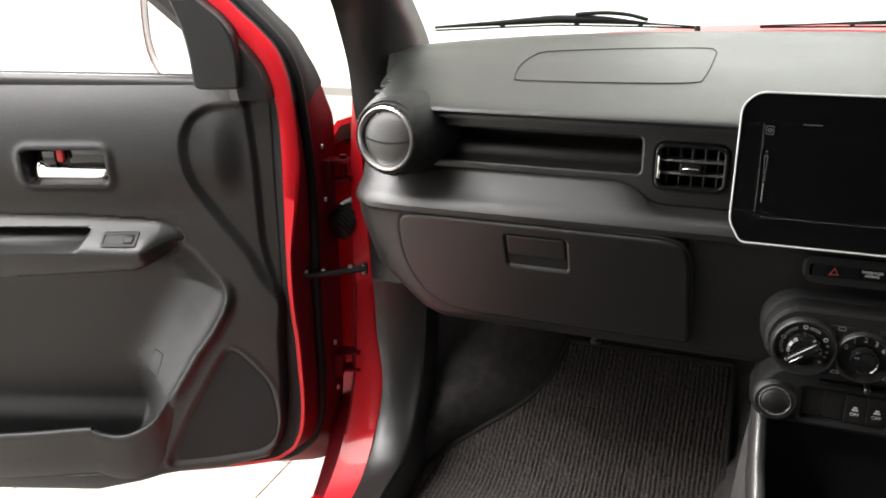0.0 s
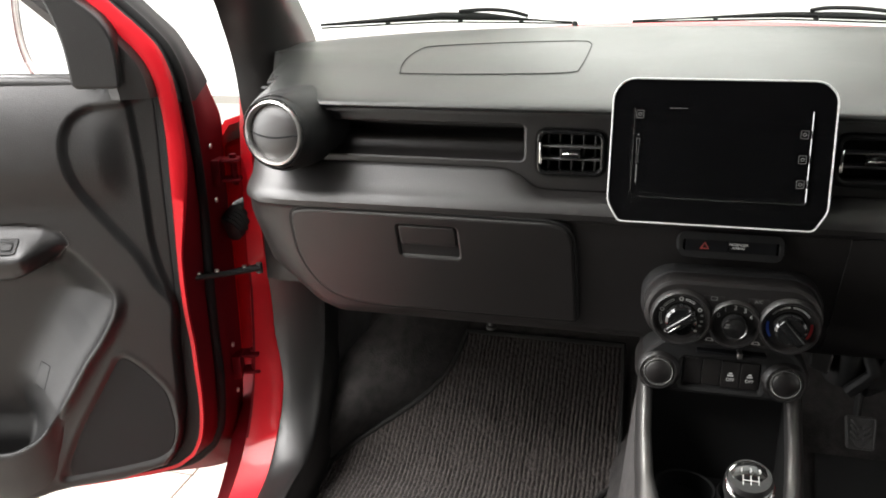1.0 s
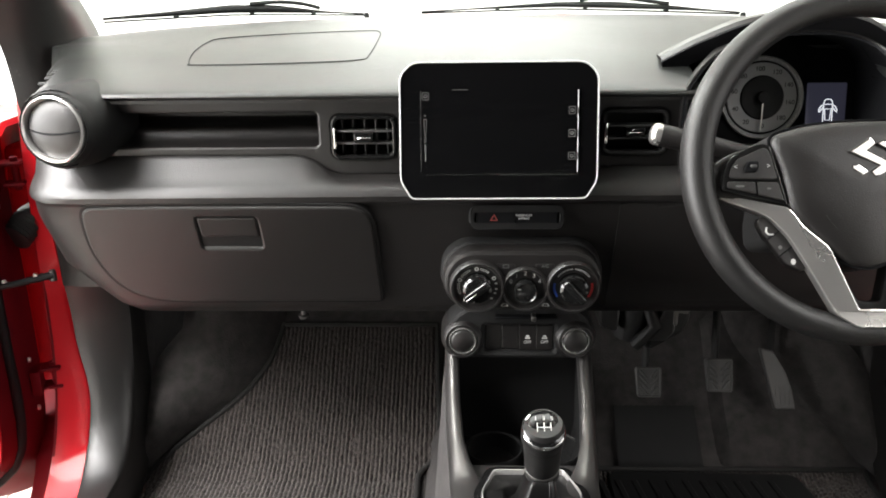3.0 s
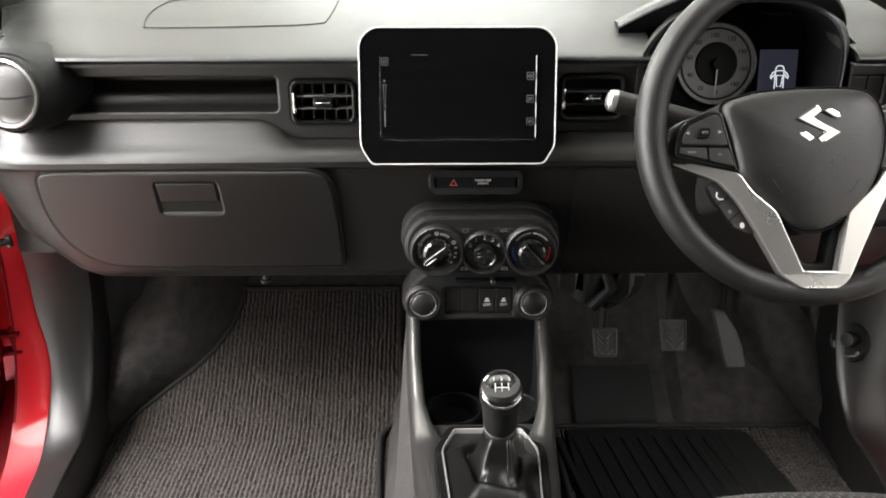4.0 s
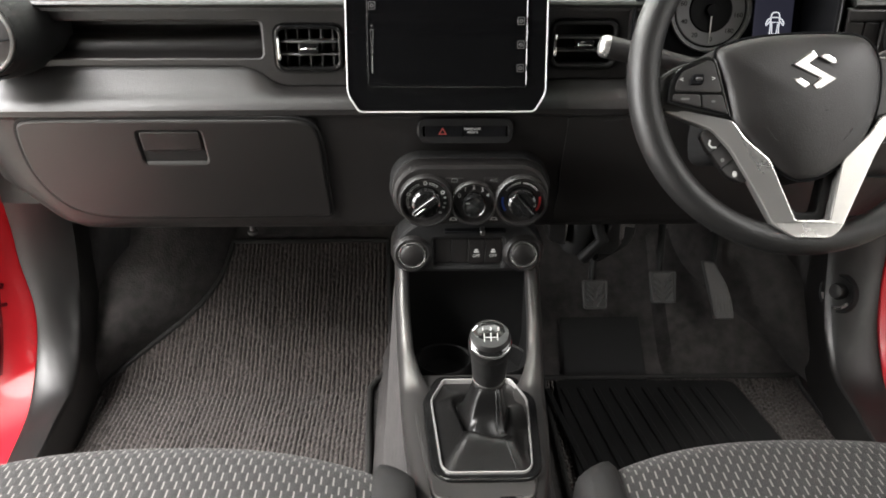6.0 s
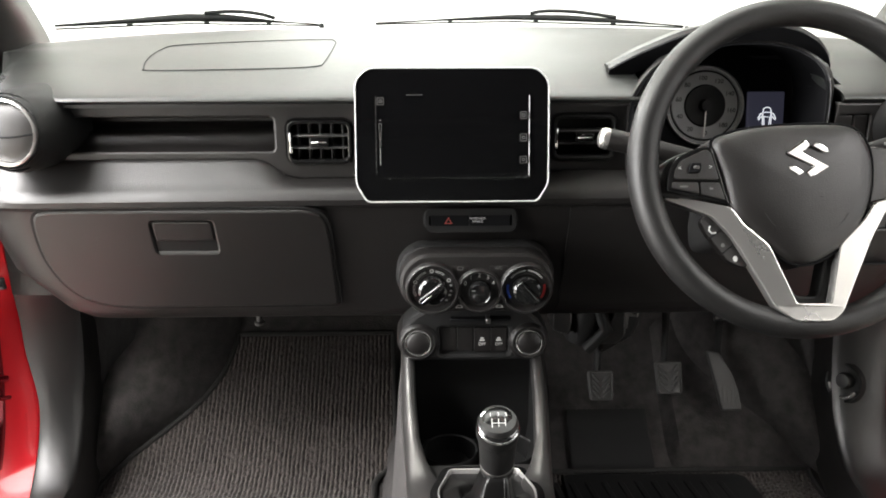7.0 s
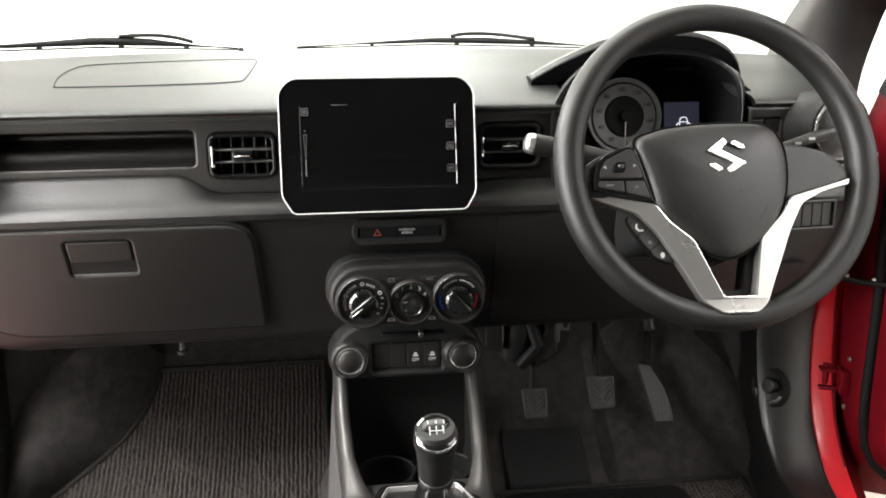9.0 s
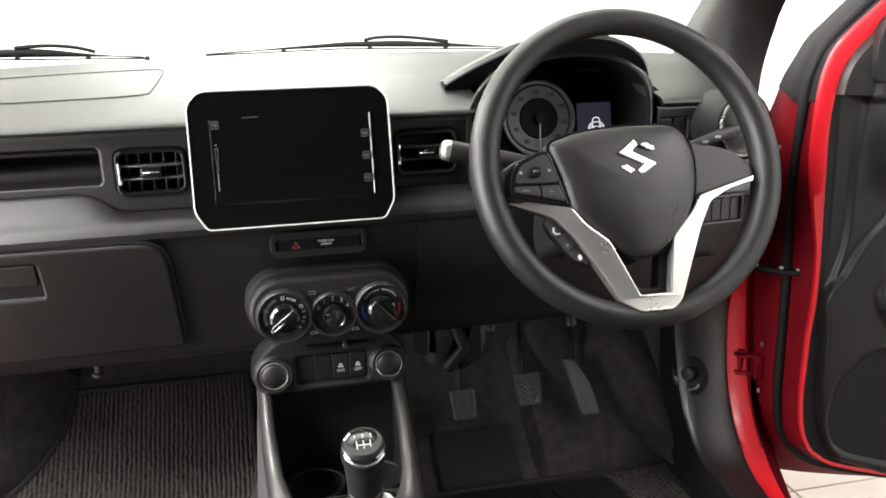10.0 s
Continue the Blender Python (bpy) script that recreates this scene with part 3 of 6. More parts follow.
for s in sts:
    e = max(0.0, (abs(s) - 0.93) / 0.07)
    x = dash_x(s, 0)
    row = [Vector((x, 0.036 + 0.01 * e, 1.0665 - 0.02 * e * e)), Vector((x, 0.058, 1.064 - 0.02 * e * e)), Vector((x, 0.115, 1.06 - 0.02 * e * e)), Vector((x, 0.118, band_low(x) + 0.012)), Vector((x, 0.10, band_low(x) + 0.001))]
    if 0.343 < s < 0.750:
        row = [Vector((x, 0.20, z)) for z in (1.112, 1.08, 1.05, 1.0, 0.975)]
    for y, z in low_profile(x):
        row.append(Vector((x * (1 - (1 - end_x(z) / 0.652) * step((abs(s) - 0.75) / 0.25)), y + 0.03 * e ** 2, z)))
    rows.append(row)
bm = grid(rows)
part("dash_body", thick(bm, 0.004), M_BLACK, DASH)
# end cheeks
for s in (-1, 1):
    prof = [(y + 0.03, z) for y, z in low_profile(0.64 * s)] + [(0.45, 1.06), (0.066, 1.046)]
    bm = bmesh.new()
    v = [bm.verts.new((s * (end_x(z) - 0.001), y, z)) for y, z in prof]
    bm.faces.new(v)
    part("end_cheek", bm, M_BLACK, DASH)

# left and right upper panels with tray and vents
outline = rounded([(-0.552, 0.991), (-0.277, 0.9905), (-0.247, 0.9645), (-0.150, 0.9645), (-0.150, 1.064), (-0.552, 1.064)], [0.004, 0.02, 0.02, 0.002, 0.002, 0.002])
tray = rrect(-0.536, 1.003, -0.262, 1.048, 0.006)
vent_l = rrect(-0.245, 0.986, -0.160, 1.0445, 0.012)
part("upper_panel", plate(outline, [tray, vent_l], 0.012, 0.003, face(0, 0.048, 0)), M_BLACK, DASH)
rows = []
for p in smooth([(0.05, 1.0485, 0), (0.09, 1.0475, 0), (0.106, 1.043, 0), (0.113, 1.035, 0), (0.108, 1.029, 0), (0.098, 1.0255, 0), (0.088, 1.0250, 0), (0.080, 1.0215, 0), (0.074, 1.0130, 0), (0.066, 1.0070, 0), (0.049, 1.0025, 0)], 4):
    rows.append([Vector((x, p.x, p.y)) for x in (-0.537, -0.45, -0.35, -0.261)])
part("tray_liner", grid(rows), M_BLACK, DASH, "long narrow tray recess", 80)
for x in (-0.5365, -0.2615):
    part("tray_end", block(x - 0.001, 0.05, 1.0, x + 0.001, 0.115, 1.05, 0), M_BLACK, DASH)
vent_r = rrect(0.104, 0.990, 0.190, 1.050, 0.012)
part("upper_panel", plate(rounded([(0.085, 0.974), (0.212, 0.974), (0.212, 1.066), (0.085, 1.066)], 0.003), [vent_r], 0.012, 0.003, face(0, 0.048, 0)), M_BLACK, DASH)
part("upper_panel", plate(rounded([(0.474, 0.975), (0.565, 0.975), (0.565, 1.066), (0.474, 1.066)], 0.003), [rrect(0.4765, 1.015, 0.5195, 1.0505, 0.003)], 0.012, 0.003, face(0, 0.031, 0)), M_BLACK, DASH)
for x in (0.4778, 0.4988):
    part("switch", plate(rrect(x, 1.016, x + 0.0195, 1.0495, 0.002), (), 0.01, 0.0015, face(0, 0.034, 0)), M_BLACK, DASH)


def square_vent(x0, z0, x1, z1, mirror=1):
    y = 0.046
    v = part("air_vent", plate(rrect(x0, z0, x1, z1, 0.012), [rrect(x0 + 0.0055, z0 + 0.0055, x1 - 0.0055, z1 - 0.0055, 0.008)], 0.014, 0.002, face(0, y - 0.003, 0)), M_GLOSS if mirror > 0 else M_DARK, DASH, "square air vent with black slats")
    part("duct", block(x0 + 0.003, y + 0.035, z0 + 0.003, x1 - 0.003, y + 0.037, z1 - 0.003, 0), M_DARK, v)
    h = (z1 - z0 - 0.011)
    for k in (1, 2):
        z = z0 + 0.0055 + h * k / 3
        part("slat", block(x0 + 0.005, y - 0.001, z - 0.0013, x1 - 0.005, y + 0.016, z + 0.0013, 0.0006, 1), M_SLAT, v)
    for k in range(5 if mirror > 0 else 0):
        x = x0 + 0.0055 + (x1 - x0 - 0.011) * (k + 0.5) / 5
        part("louvre", block(x - 0.0009, y + 0.009, z0 + 0.005, x + 0.0009, y + 0.03, z1 - 0.005, 0.0004, 1), M_SLAT, v)
    c = (z0 + z1) / 2
    tb = part("vent_tab", block((x0 + x1) / 2 - 0.013, y - 0.006, c - 0.0062, (x0 + x1) / 2 + 0.013, y + 0.006, c + 0.0062, 0.003), M_GLOSS, v, "gloss black adjusting tab")
    part("tab_line", block((x0 + x1) / 2 - 0.010, y - 0.0068, c - 0.0012, (x0 + x1) / 2 + 0.010, y - 0.004, c + 0.0012, 0.0008, 1), M_CHROME, tb)
    part("side_clip", block(x0 + 0.0035, y - 0.007, c - 0.014, x0 + 0.0075, y + 0.004, c + 0.014, 0.0018), M_CHROME, v, "chrome strip")


square_vent(-0.245, 0.986, -0.160, 1.0445)
square_vent(0.104, 0.990, 0.190, 1.050, -1)


def round_vent(s):
    m = face(s * 0.577, -0.018, 1.0405, 4, s * 10) @ Matrix.Diagonal((0.97, 0.94, 1, 1))
    v = part("round_vent", lathe([(0.0455, -0.004), (0.0475, 0.0), (0.0490, -0.004), (0.0500, -0.016)], m, 56, close=False), M_DARK, DASH, "round air vent in a knurled black drum")
    part("vent_ring", lathe([(0.0390, -0.006), (0.0400, 0.001), (0.0420, 0.0035), (0.0440, 0.002), (0.0457, -0.006)], m, 56, close=False), M_SILVER, v, "satin silver ring")
    part("flap", lathe([(0.0, 0.0040), (0.012, 0.0036), (0.024, 0.0018), (0.034, -0.0015), (0.0388, -0.0045)], m, 48, close=False), M_BLACK, v, "domed vent flap")
    cut = []
    for q in range(17):
        x = -0.037 + 0.074 * q / 16
        y = 0.0 - 0.0055 * math.cos(x / 0.037 * 1.5)
        cut.append(m @ Vector((x, y, 0.0042 - 4.9 * (x * x + y * y))))
    part("flap_gap", tube(cut, 0.0013, 6), M_INNER, v)
    rows = []
    for j in range(61):
        a_ = 2 * math.pi * j / 60
        kn = 0.0006 * (j % 2)
        rows.append([face(s * (0.577 - 0.004 * d / 0.1), -0.018, 1.040, 3, s * 3) @ Vector(((r + kn) * math.cos(a_), (r + kn) * math.sin(a_), -d)) for r, d in ((0.048, 0.008), (0.0515, 0.018), (0.0535 - 0.005 * (s > 0), 0.05), (0.0545 - 0.008 * (s > 0), 0.11))])
    part("drum", grid(rows), M_DARK, v, "knurled black drum")
    part("vent_back", lathe([(0.0, -0.009), (0.037, -0.009)], m, 40, close=False), M_DARK, v)


round_vent(-1)
round_vent(1)

# glove box
gx = face(0, 0.0225, 0.918, -21.5)
go = rounded([(-0.48, -0.158), (-0.189, -0.156), (-0.1935, 0.0), (-0.2150, 0.0155), (-0.558, 0.0165), (-0.576, 0.011), (-0.582, -0.012), (-0.584, -0.064), (-0.5735, -0.1065), (-0.553, -0.137), (-0.523, -0.153)], [0.03, 0.008, 0.03, 0.02, 0.02, 0.02, 0.03, 0.03, 0.03, 0.03, 0.03], 5)
gh = rrect(-0.4275, -0.055, -0.3455, -0.001, 0.006)
part("glove_box_gap", plate(inset(go, -0.0038), (), 0.02, 0.0002, gx @ Matrix.Translation((0, 0, 0.0022))), M_DARK, DASH)
GB = part("glove_box", plate(go, [gh], 0.006, 0.0035, gx @ Matrix.Translation((0, 0, 0.0052))), M_BLACK, DASH, "closed black glove box lid")
part("latch", plate(rrect(-0.4255, -0.0345, -0.3475, -0.0025, 0.004), (), 0.012, 0.002, gx @ Matrix.Translation((0, 0, 0.0045))), M_BLACK, GB)
rows = [[gx @ Vector((x, y, z)) for x in (-0.4285, -0.39, -0.3445)] for y, z in ((-0.031, -0.003), (-0.034, -0.009), (-0.037, -0.0100), (-0.040, -0.0095), (-0.0556, 0.0044))]
# lighter plastic than the lid: light on the ledge is put into its colour
part("finger_recess", grid(rows), M_TOP, GB)

# airbag outline on the dash top
def dash_top_z(y, x=0.62):
    return lerp(y if y < 0.13 else 0.13 + (y - 0.13) / bow(x), sorted(TOP[:10])) - 0.012 * (abs(x) / 0.65) ** 4 * step((y - 0.17) / 0.2)


pad = smooth([(-0.450, 0.133), (-0.457, 0.178), (-0.453, 0.234), (-0.434, 0.263), (-0.33, 0.297), (-0.225, 0.318), (-0.204, 0.306), (-0.201, 0.265), (-0.205, 0.165), (-0.220, 0.139), (-0.31, 0.128), (-0.434, 0.124)], 6, True)
part("airbag_seam", tube([(p.x, p.y, dash_top_z(p.y, p.x) + 0.0004) for p in pad], 0.0010, 6, closed=True), M_DARK, DASH)
# demister slots at the corners
for s in (-1, 1):
    for k in range(5):
        part("demister_slot", block(s * 0.628 - 0.014, 0.085 + 0.020 * k, dash_top_z(0.09 + 0.02 * k) - 0.014, s * 0.628 + 0.014, 0.094 + 0.020 * k, dash_top_z(0.09 + 0.02 * k) - 0.0085, 0.002, 1), M_DARK, DASH)
# underside panels
part("underside", thick(grid([[Vector((x, y, z)) for x in (-0.53, -0.3, 0, 0.3, 0.53)] for y, z in ((0.14, 0.742), (0.3, 0.72), (0.6, 0.70))]), 0.006), M_DARK, DASH)
# clip and wire loop hanging under the dash
part("stud", lathe([(0.0, -0.012), (0.008, -0.011), (0.009, -0.006), (0.005, -0.004), (0.003, 0.05)], pose(-0.337, 0.22, 0.690), 14), M_PEDAL, DASH, "dark plastic trim clip")
part("wire_loop", tube(smooth([(-0.215, 0.2, 0.745), (-0.212, 0.22, 0.712), (-0.185, 0.225, 0.696), (-0.150, 0.22, 0.700), (-0.138, 0.2, 0.735)], 6), 0.0028, 8), M_DARK, DASH)
# driver's knee panel
rows = []
for x in (0.13, 0.15, 0.17, 0.19, 0.21, 0.23, 0.25, 0.27, 0.30, 0.35, 0.45, 0.55, 0.60, 0.632):
    e = max(0, (x - 0.55) / 0.08)
    q = step((x - 0.13) / 0.15)
    rows.append([Vector((x, (y * q + yb * (1 - q)) + 0.03 * e * e, z * q + zb * (1 - q))) for y, z, yb, zb in ((0.045, 0.965, 0.021, 0.930), (0.012, 0.94, 0.024, 0.920), (0.020, 0.90, 0.031, 0.90), (0.046, 0.84, 0.056, 0.835), (0.080, 0.775, 0.083, 0.77), (0.096, 0.755, 0.098, 0.748), (0.14, 0.752, 0.15, 0.740))])
part("knee_panel", thick(grid(rows), 0.004), M_BLACK, DASH)
# bank of blank switches on the knee panel
km = face(0.567, 0.012, 0.919, 2, 6) @ Matrix.Diagonal((0.86, 0.86, 1, 1))
kb = part("switch_bank", plate(rrect(-0.042, -0.025, 0.042, 0.025, 0.004), [rrect(-0.036, -0.019, 0.036, 0.019, 0.002)], 0.012, 0.002, km @ Matrix.Translation((0, 0, 0.006))), M_BLACK, DASH)
part("bank_back", plate(rrect(-0.037, -0.02, 0.037, 0.02, 0.002), (), 0.004, 0.0005, km @ Matrix.Translation((0, 0, -0.004))), M_DARK, kb)
for k in range(4):
    part("switch", plate(rrect(-0.0355 + 0.018 * k, -0.0185, -0.0185 + 0.018 * k, 0.0185, 0.0015), (), 0.006, 0.001, km @ Matrix.Translation((0, 0, 0.002))), M_BLACK, kb)
part("coin_slot", block(0.545, 0.042, 0.8375, 0.585, 0.052, 0.8395, 0.0005, 1), M_DARK, DASH)

# ---- infotainment screen ----
def tablet():
    t = thing("infotainment_screen", "black glass touchscreen in a white-silver bezel, switched off", "screen")
    m = face(-0.029, -0.012, 0.9475, 12)
    W, H = 0.1236, 0.1700
    o = rounded([(-W + 0.014, 0), (W - 0.014, 0), (W, 0.023), (W, H - 0.016), (W - 0.016, H), (-W + 0.016, H), (-W, H - 0.016), (-W, 0.023)], [0.006, 0.006, 0.008, 0.010, 0.010, 0.010, 0.010, 0.008], 4)
    part("bezel", plate(o, [inset(o, 0.0018)], 0.012, 0.0007, m), M_WHITE, t, "white-silver rim")
    part("housing", plate(inset(o, 0.004), (), 0.055, 0.002, m @ Matrix.Translation((0, 0, -0.006))), M_DARK, t)
    part("glass", plate(inset(o, 0.0019), (), 0.006, 0.001, m @ Matrix.Translation((0, 0, -0.0015))), M_SCREEN, t, "glossy black display glass")
    part("display_edge", tube([m @ Vector((x, y, -0.0012)) for x, y in ((-0.097, 0.135), (-0.097, 0.036), (-0.092, 0.031), (0.096, 0.031), (0.0985, 0.034))], 0.0006, 6), M_CHROME, t, "thin bright edge of the display")
    part("display_edge", tube([m @ Vector((x, y, -0.0010)) for x, y in ((0.0985, 0.034), (0.0985, 0.135))], 0.0011, 6), M_CHROME, t)
    for x, y in ((-0.091, 0.128), (0.0905, 0.110), (0.0905, 0.082), (0.0905, 0.054)):
        part("icon", plate(rrect(x - 0.0042, y - 0.0046, x + 0.0042, y + 0.0046, 0.001), [rrect(x - 0.0037, y - 0.0041, x + 0.0037, y + 0.0041, 0.0008)], 0.0004, 0.0001, m @ Matrix.Translation((0, 0, -0.0010))), M_DIM, t)
        part("icon", plate(circle(x, y, 0.0022, 12), [circle(x, y, 0.0014, 12)], 0.0004, 0.0001, m @ Matrix.Translation((0, 0, -0.0010))), M_DIM, t)
    part("icon", plate([(-0.0925, 0.080), (-0.0905, 0.080), (-0.0895, 0.100), (-0.0935, 0.100)], [[(-0.0921, 0.081), (-0.0909, 0.081), (-0.0900, 0.0993), (-0.0930, 0.0993)]], 0.0004, 0.0001, m @ Matrix.Translation((0, 0, -0.0010))), M_DIM, t)
    part("icon", plate(rrect(-0.0922, 0.048, -0.0908, 0.069, 0.0003), (), 0.0004, 0.0001, m @ Matrix.Translation((0, 0, -0.0010))), M_DIM, t)
    lettering("VOL", 0.0042, m @ Matrix.Translation((-0.0915, 0.0745, -0.001)) @ Matrix.Rotation(radians(-90), 4, "Z"), M_DIM, t)
    lettering("+", 0.006, m @ Matrix.Translation((-0.0915, 0.104, -0.001)), M_DIM, t)
    part("icon", plate(rrect(-0.058, 0.1355, -0.038, 0.1361, 0.0002), (), 0.0004, 0.0001, m @ Matrix.Translation((0, 0, -0.0010))), M_DIM, t)


tablet()


# ---- instrument cluster ----
def cluster():
    c = thing("instrument_cluster", "instrument cluster with one round speedometer under a black hood", "instrument cluster")
    m = face(0, 0.172, 1.04, 10)
    # hood
    rows = []
    arch = smooth([(0.186, 1.107), (0.208, 1.120), (0.235, 1.134), (0.29, 1.156), (0.36, 1.166), (0.42, 1.162), (0.461, 1.146), (0.481, 1.128), (0.489, 1.112), (0.487, 1.102)], 5)
    for k, (y, dz, sc) in enumerate(((0.116, -0.030, 0.955), (0.090, -0.026, 0.98), (0.079, -0.004, 0.995), (0.083, 0.001, 1.0), (0.12, -0.001, 0.975), (0.22, -0.030, 0.92), (0.34, -0.09, 0.86))):
        rows.append([Vector((0.348 + (p.x - 0.348) * sc, y + 0.022 * ((p.x - 0.348) / 0.16) ** 2 * (k < 5), max(p.y + dz, 1.07 if k > 4 else 0))) for p in arch])
    part("hood", thick(grid(rows[2:]), 0.004), M_BLACK, c, "black hood over the dials")
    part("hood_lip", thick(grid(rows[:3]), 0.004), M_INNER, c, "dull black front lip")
    # inner shell
    rows = []
    ring = smooth([(0.220, 0.960), (0.216, 1.02), (0.221, 1.072), (0.262, 1.118), (0.348, 1.138), (0.43, 1.132), (0.482, 1.096), (0.490, 1.02), (0.485, 0.960)], 5)
    def lip_y(p):
        return 0.085 - 0.052 * step((1.135 - p.y) / 0.05)

    def flared(p, sc, y):
        k_ = (min(y, 0.085) + 0.98) / 1.065
        return Vector((-0.06 + (0.413 + (p.x - 0.353) * sc) * k_, y, 1.2 + (1.02 + (p.y - 1.02) * sc - 1.2) * k_))

    for f_, sc in ((0.0, 1.0), (0.35, 0.98), (1.0, 0.94)):
        rows.append([flared(p, sc, lip_y(p) * (1 - f_) + 0.175 * f_) for p in ring])
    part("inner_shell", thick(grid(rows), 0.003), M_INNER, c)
    rows = []
    for sc, dy in ((1.0, 0.004), (1.002, 0.0), (1.012, -0.001), (1.022, 0.003), (1.04, 0.03)):
        rows.append([flared(p, sc, lip_y(p) + dy) for p in ring])
    part("surround", grid(rows), M_BLACK, c)
    bm = bmesh.new()
    v = [flared(p, 0.945, 0.175) for p in ring]
    bm.faces.new([bm.verts.new((p.x, 0.177 + 0.176 * (p.z - 1.04), p.z)) for p in v])
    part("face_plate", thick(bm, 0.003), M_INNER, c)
    g = m @ Matrix.Translation((0.348, 0.002, 0))
    part("gauge_ring", plate(circle(0, 0, 0.0488, 64), [circle(0, 0, 0.0305, 64)], 0.004, 0.0008, g @ Matrix.Translation((0, 0, 0.001))), M_DIAL, c, "grey number ring of the speedometer")
    part("tick_ring", plate(circle(0, 0, 0.0562, 64), [circle(0, 0, 0.0515, 64)], 0.004, 0.0006, g @ Matrix.Translation((0, 0, 0.0012))), M_DIAL, c)
    part("gauge_rim", lathe([(0.0560, 0.0), (0.0564, 0.003), (0.0570, 0.0036), (0.0577, 0.003), (0.0582, 0.0)], g, 64, close=False), M_SILVER, c, "silver rim")
    part("gauge_centre", lathe([(0.0, 0.0035), (0.029, 0.003), (0.0315, 0.0)], g, 48, close=False), M_DARK, c)
    for k in range(10):
        a = radians(274 - k * 35.5)
        q = g @ Matrix.Translation((0.0400 * math.cos(a), 0.0400 * math.sin(a), 0.0014))
        lettering(str(20 * k), 0.0090, q, M_DARK, c)
    for k in range(37):
        a = radians(274 - k * 35.5 / 4)
        q = g @ Matrix.Rotation(a, 4, "Z")
        part("tick", plate(rrect(0.0535 if k % 4 else 0.0522, -0.00035, 0.0555, 0.00035, 0.0001), (), 0.0004, 0.0001, q @ Matrix.Translation((0, 0, 0.0014))), M_MARK, c)
    q = g @ Matrix.Rotation(radians(-92), 4, "Z")
    part("needle", plate([(-0.004, -0.0011), (0.046, -0.0005), (0.046, 0.0005), (-0.004, 0.0011)], (), 0.001, 0.0002, q @ Matrix.Translation((0, 0, 0.008))), M_ZINC, c)
    part("needle_hub", lathe([(0.0, 0.012), (0.008, 0.011), (0.009, 0.0)], g, 24), M_DARK, c)
    part("lcd", plate(rrect(0.411, -0.045, 0.466, 0.022, 0.002), (), 0.002, 0.0004, m @ Matrix.Translation((0, 0, 0.0005))), M_LCD, c, "small dark blue info display with a white car symbol")
    cq = m @ Matrix.Translation((0.441, 0.0, 0.0012))
    body = smooth([(-0.0064, -0.036), (-0.0062, -0.022), (-0.0062, -0.010), (-0.0054, -0.0040), (-0.0028, -0.0012), (0.0028, -0.0012), (0.0054, -0.0040), (0.0062, -0.010), (0.0062, -0.022), (0.0064, -0.036)], 4)
    part("car_symbol", tube([cq @ Vector((p.x, p.y, 0)) for p in body], 0.0007, 6), M_LIT, c)
    part("car_symbol", tube([cq @ Vector((x, -0.0082 + 8 * (0.00004 - x * x), 0)) for x in (-0.0062, -0.003, 0, 0.003, 0.0062)], 0.0006, 6), M_LIT, c)
    part("car_symbol", tube([cq @ Vector((x, y, 0)) for x, y in ((-0.0046, -0.0145), (0.0046, -0.0145), (0.0032, -0.030), (-0.0032, -0.030), (-0.0046, -0.0145))], 0.0006, 6), M_LIT, c)
    for s in (-1, 1):
        part("car_symbol", tube([cq @ Vector((s * x, y, 0)) for x, y in ((0.0064, -0.0090), (0.0098, -0.0105), (0.0130, -0.0165), (0.0124, -0.0190), (0.0066, -0.0128))], 0.0008, 6), M_LIT, c)



cluster()


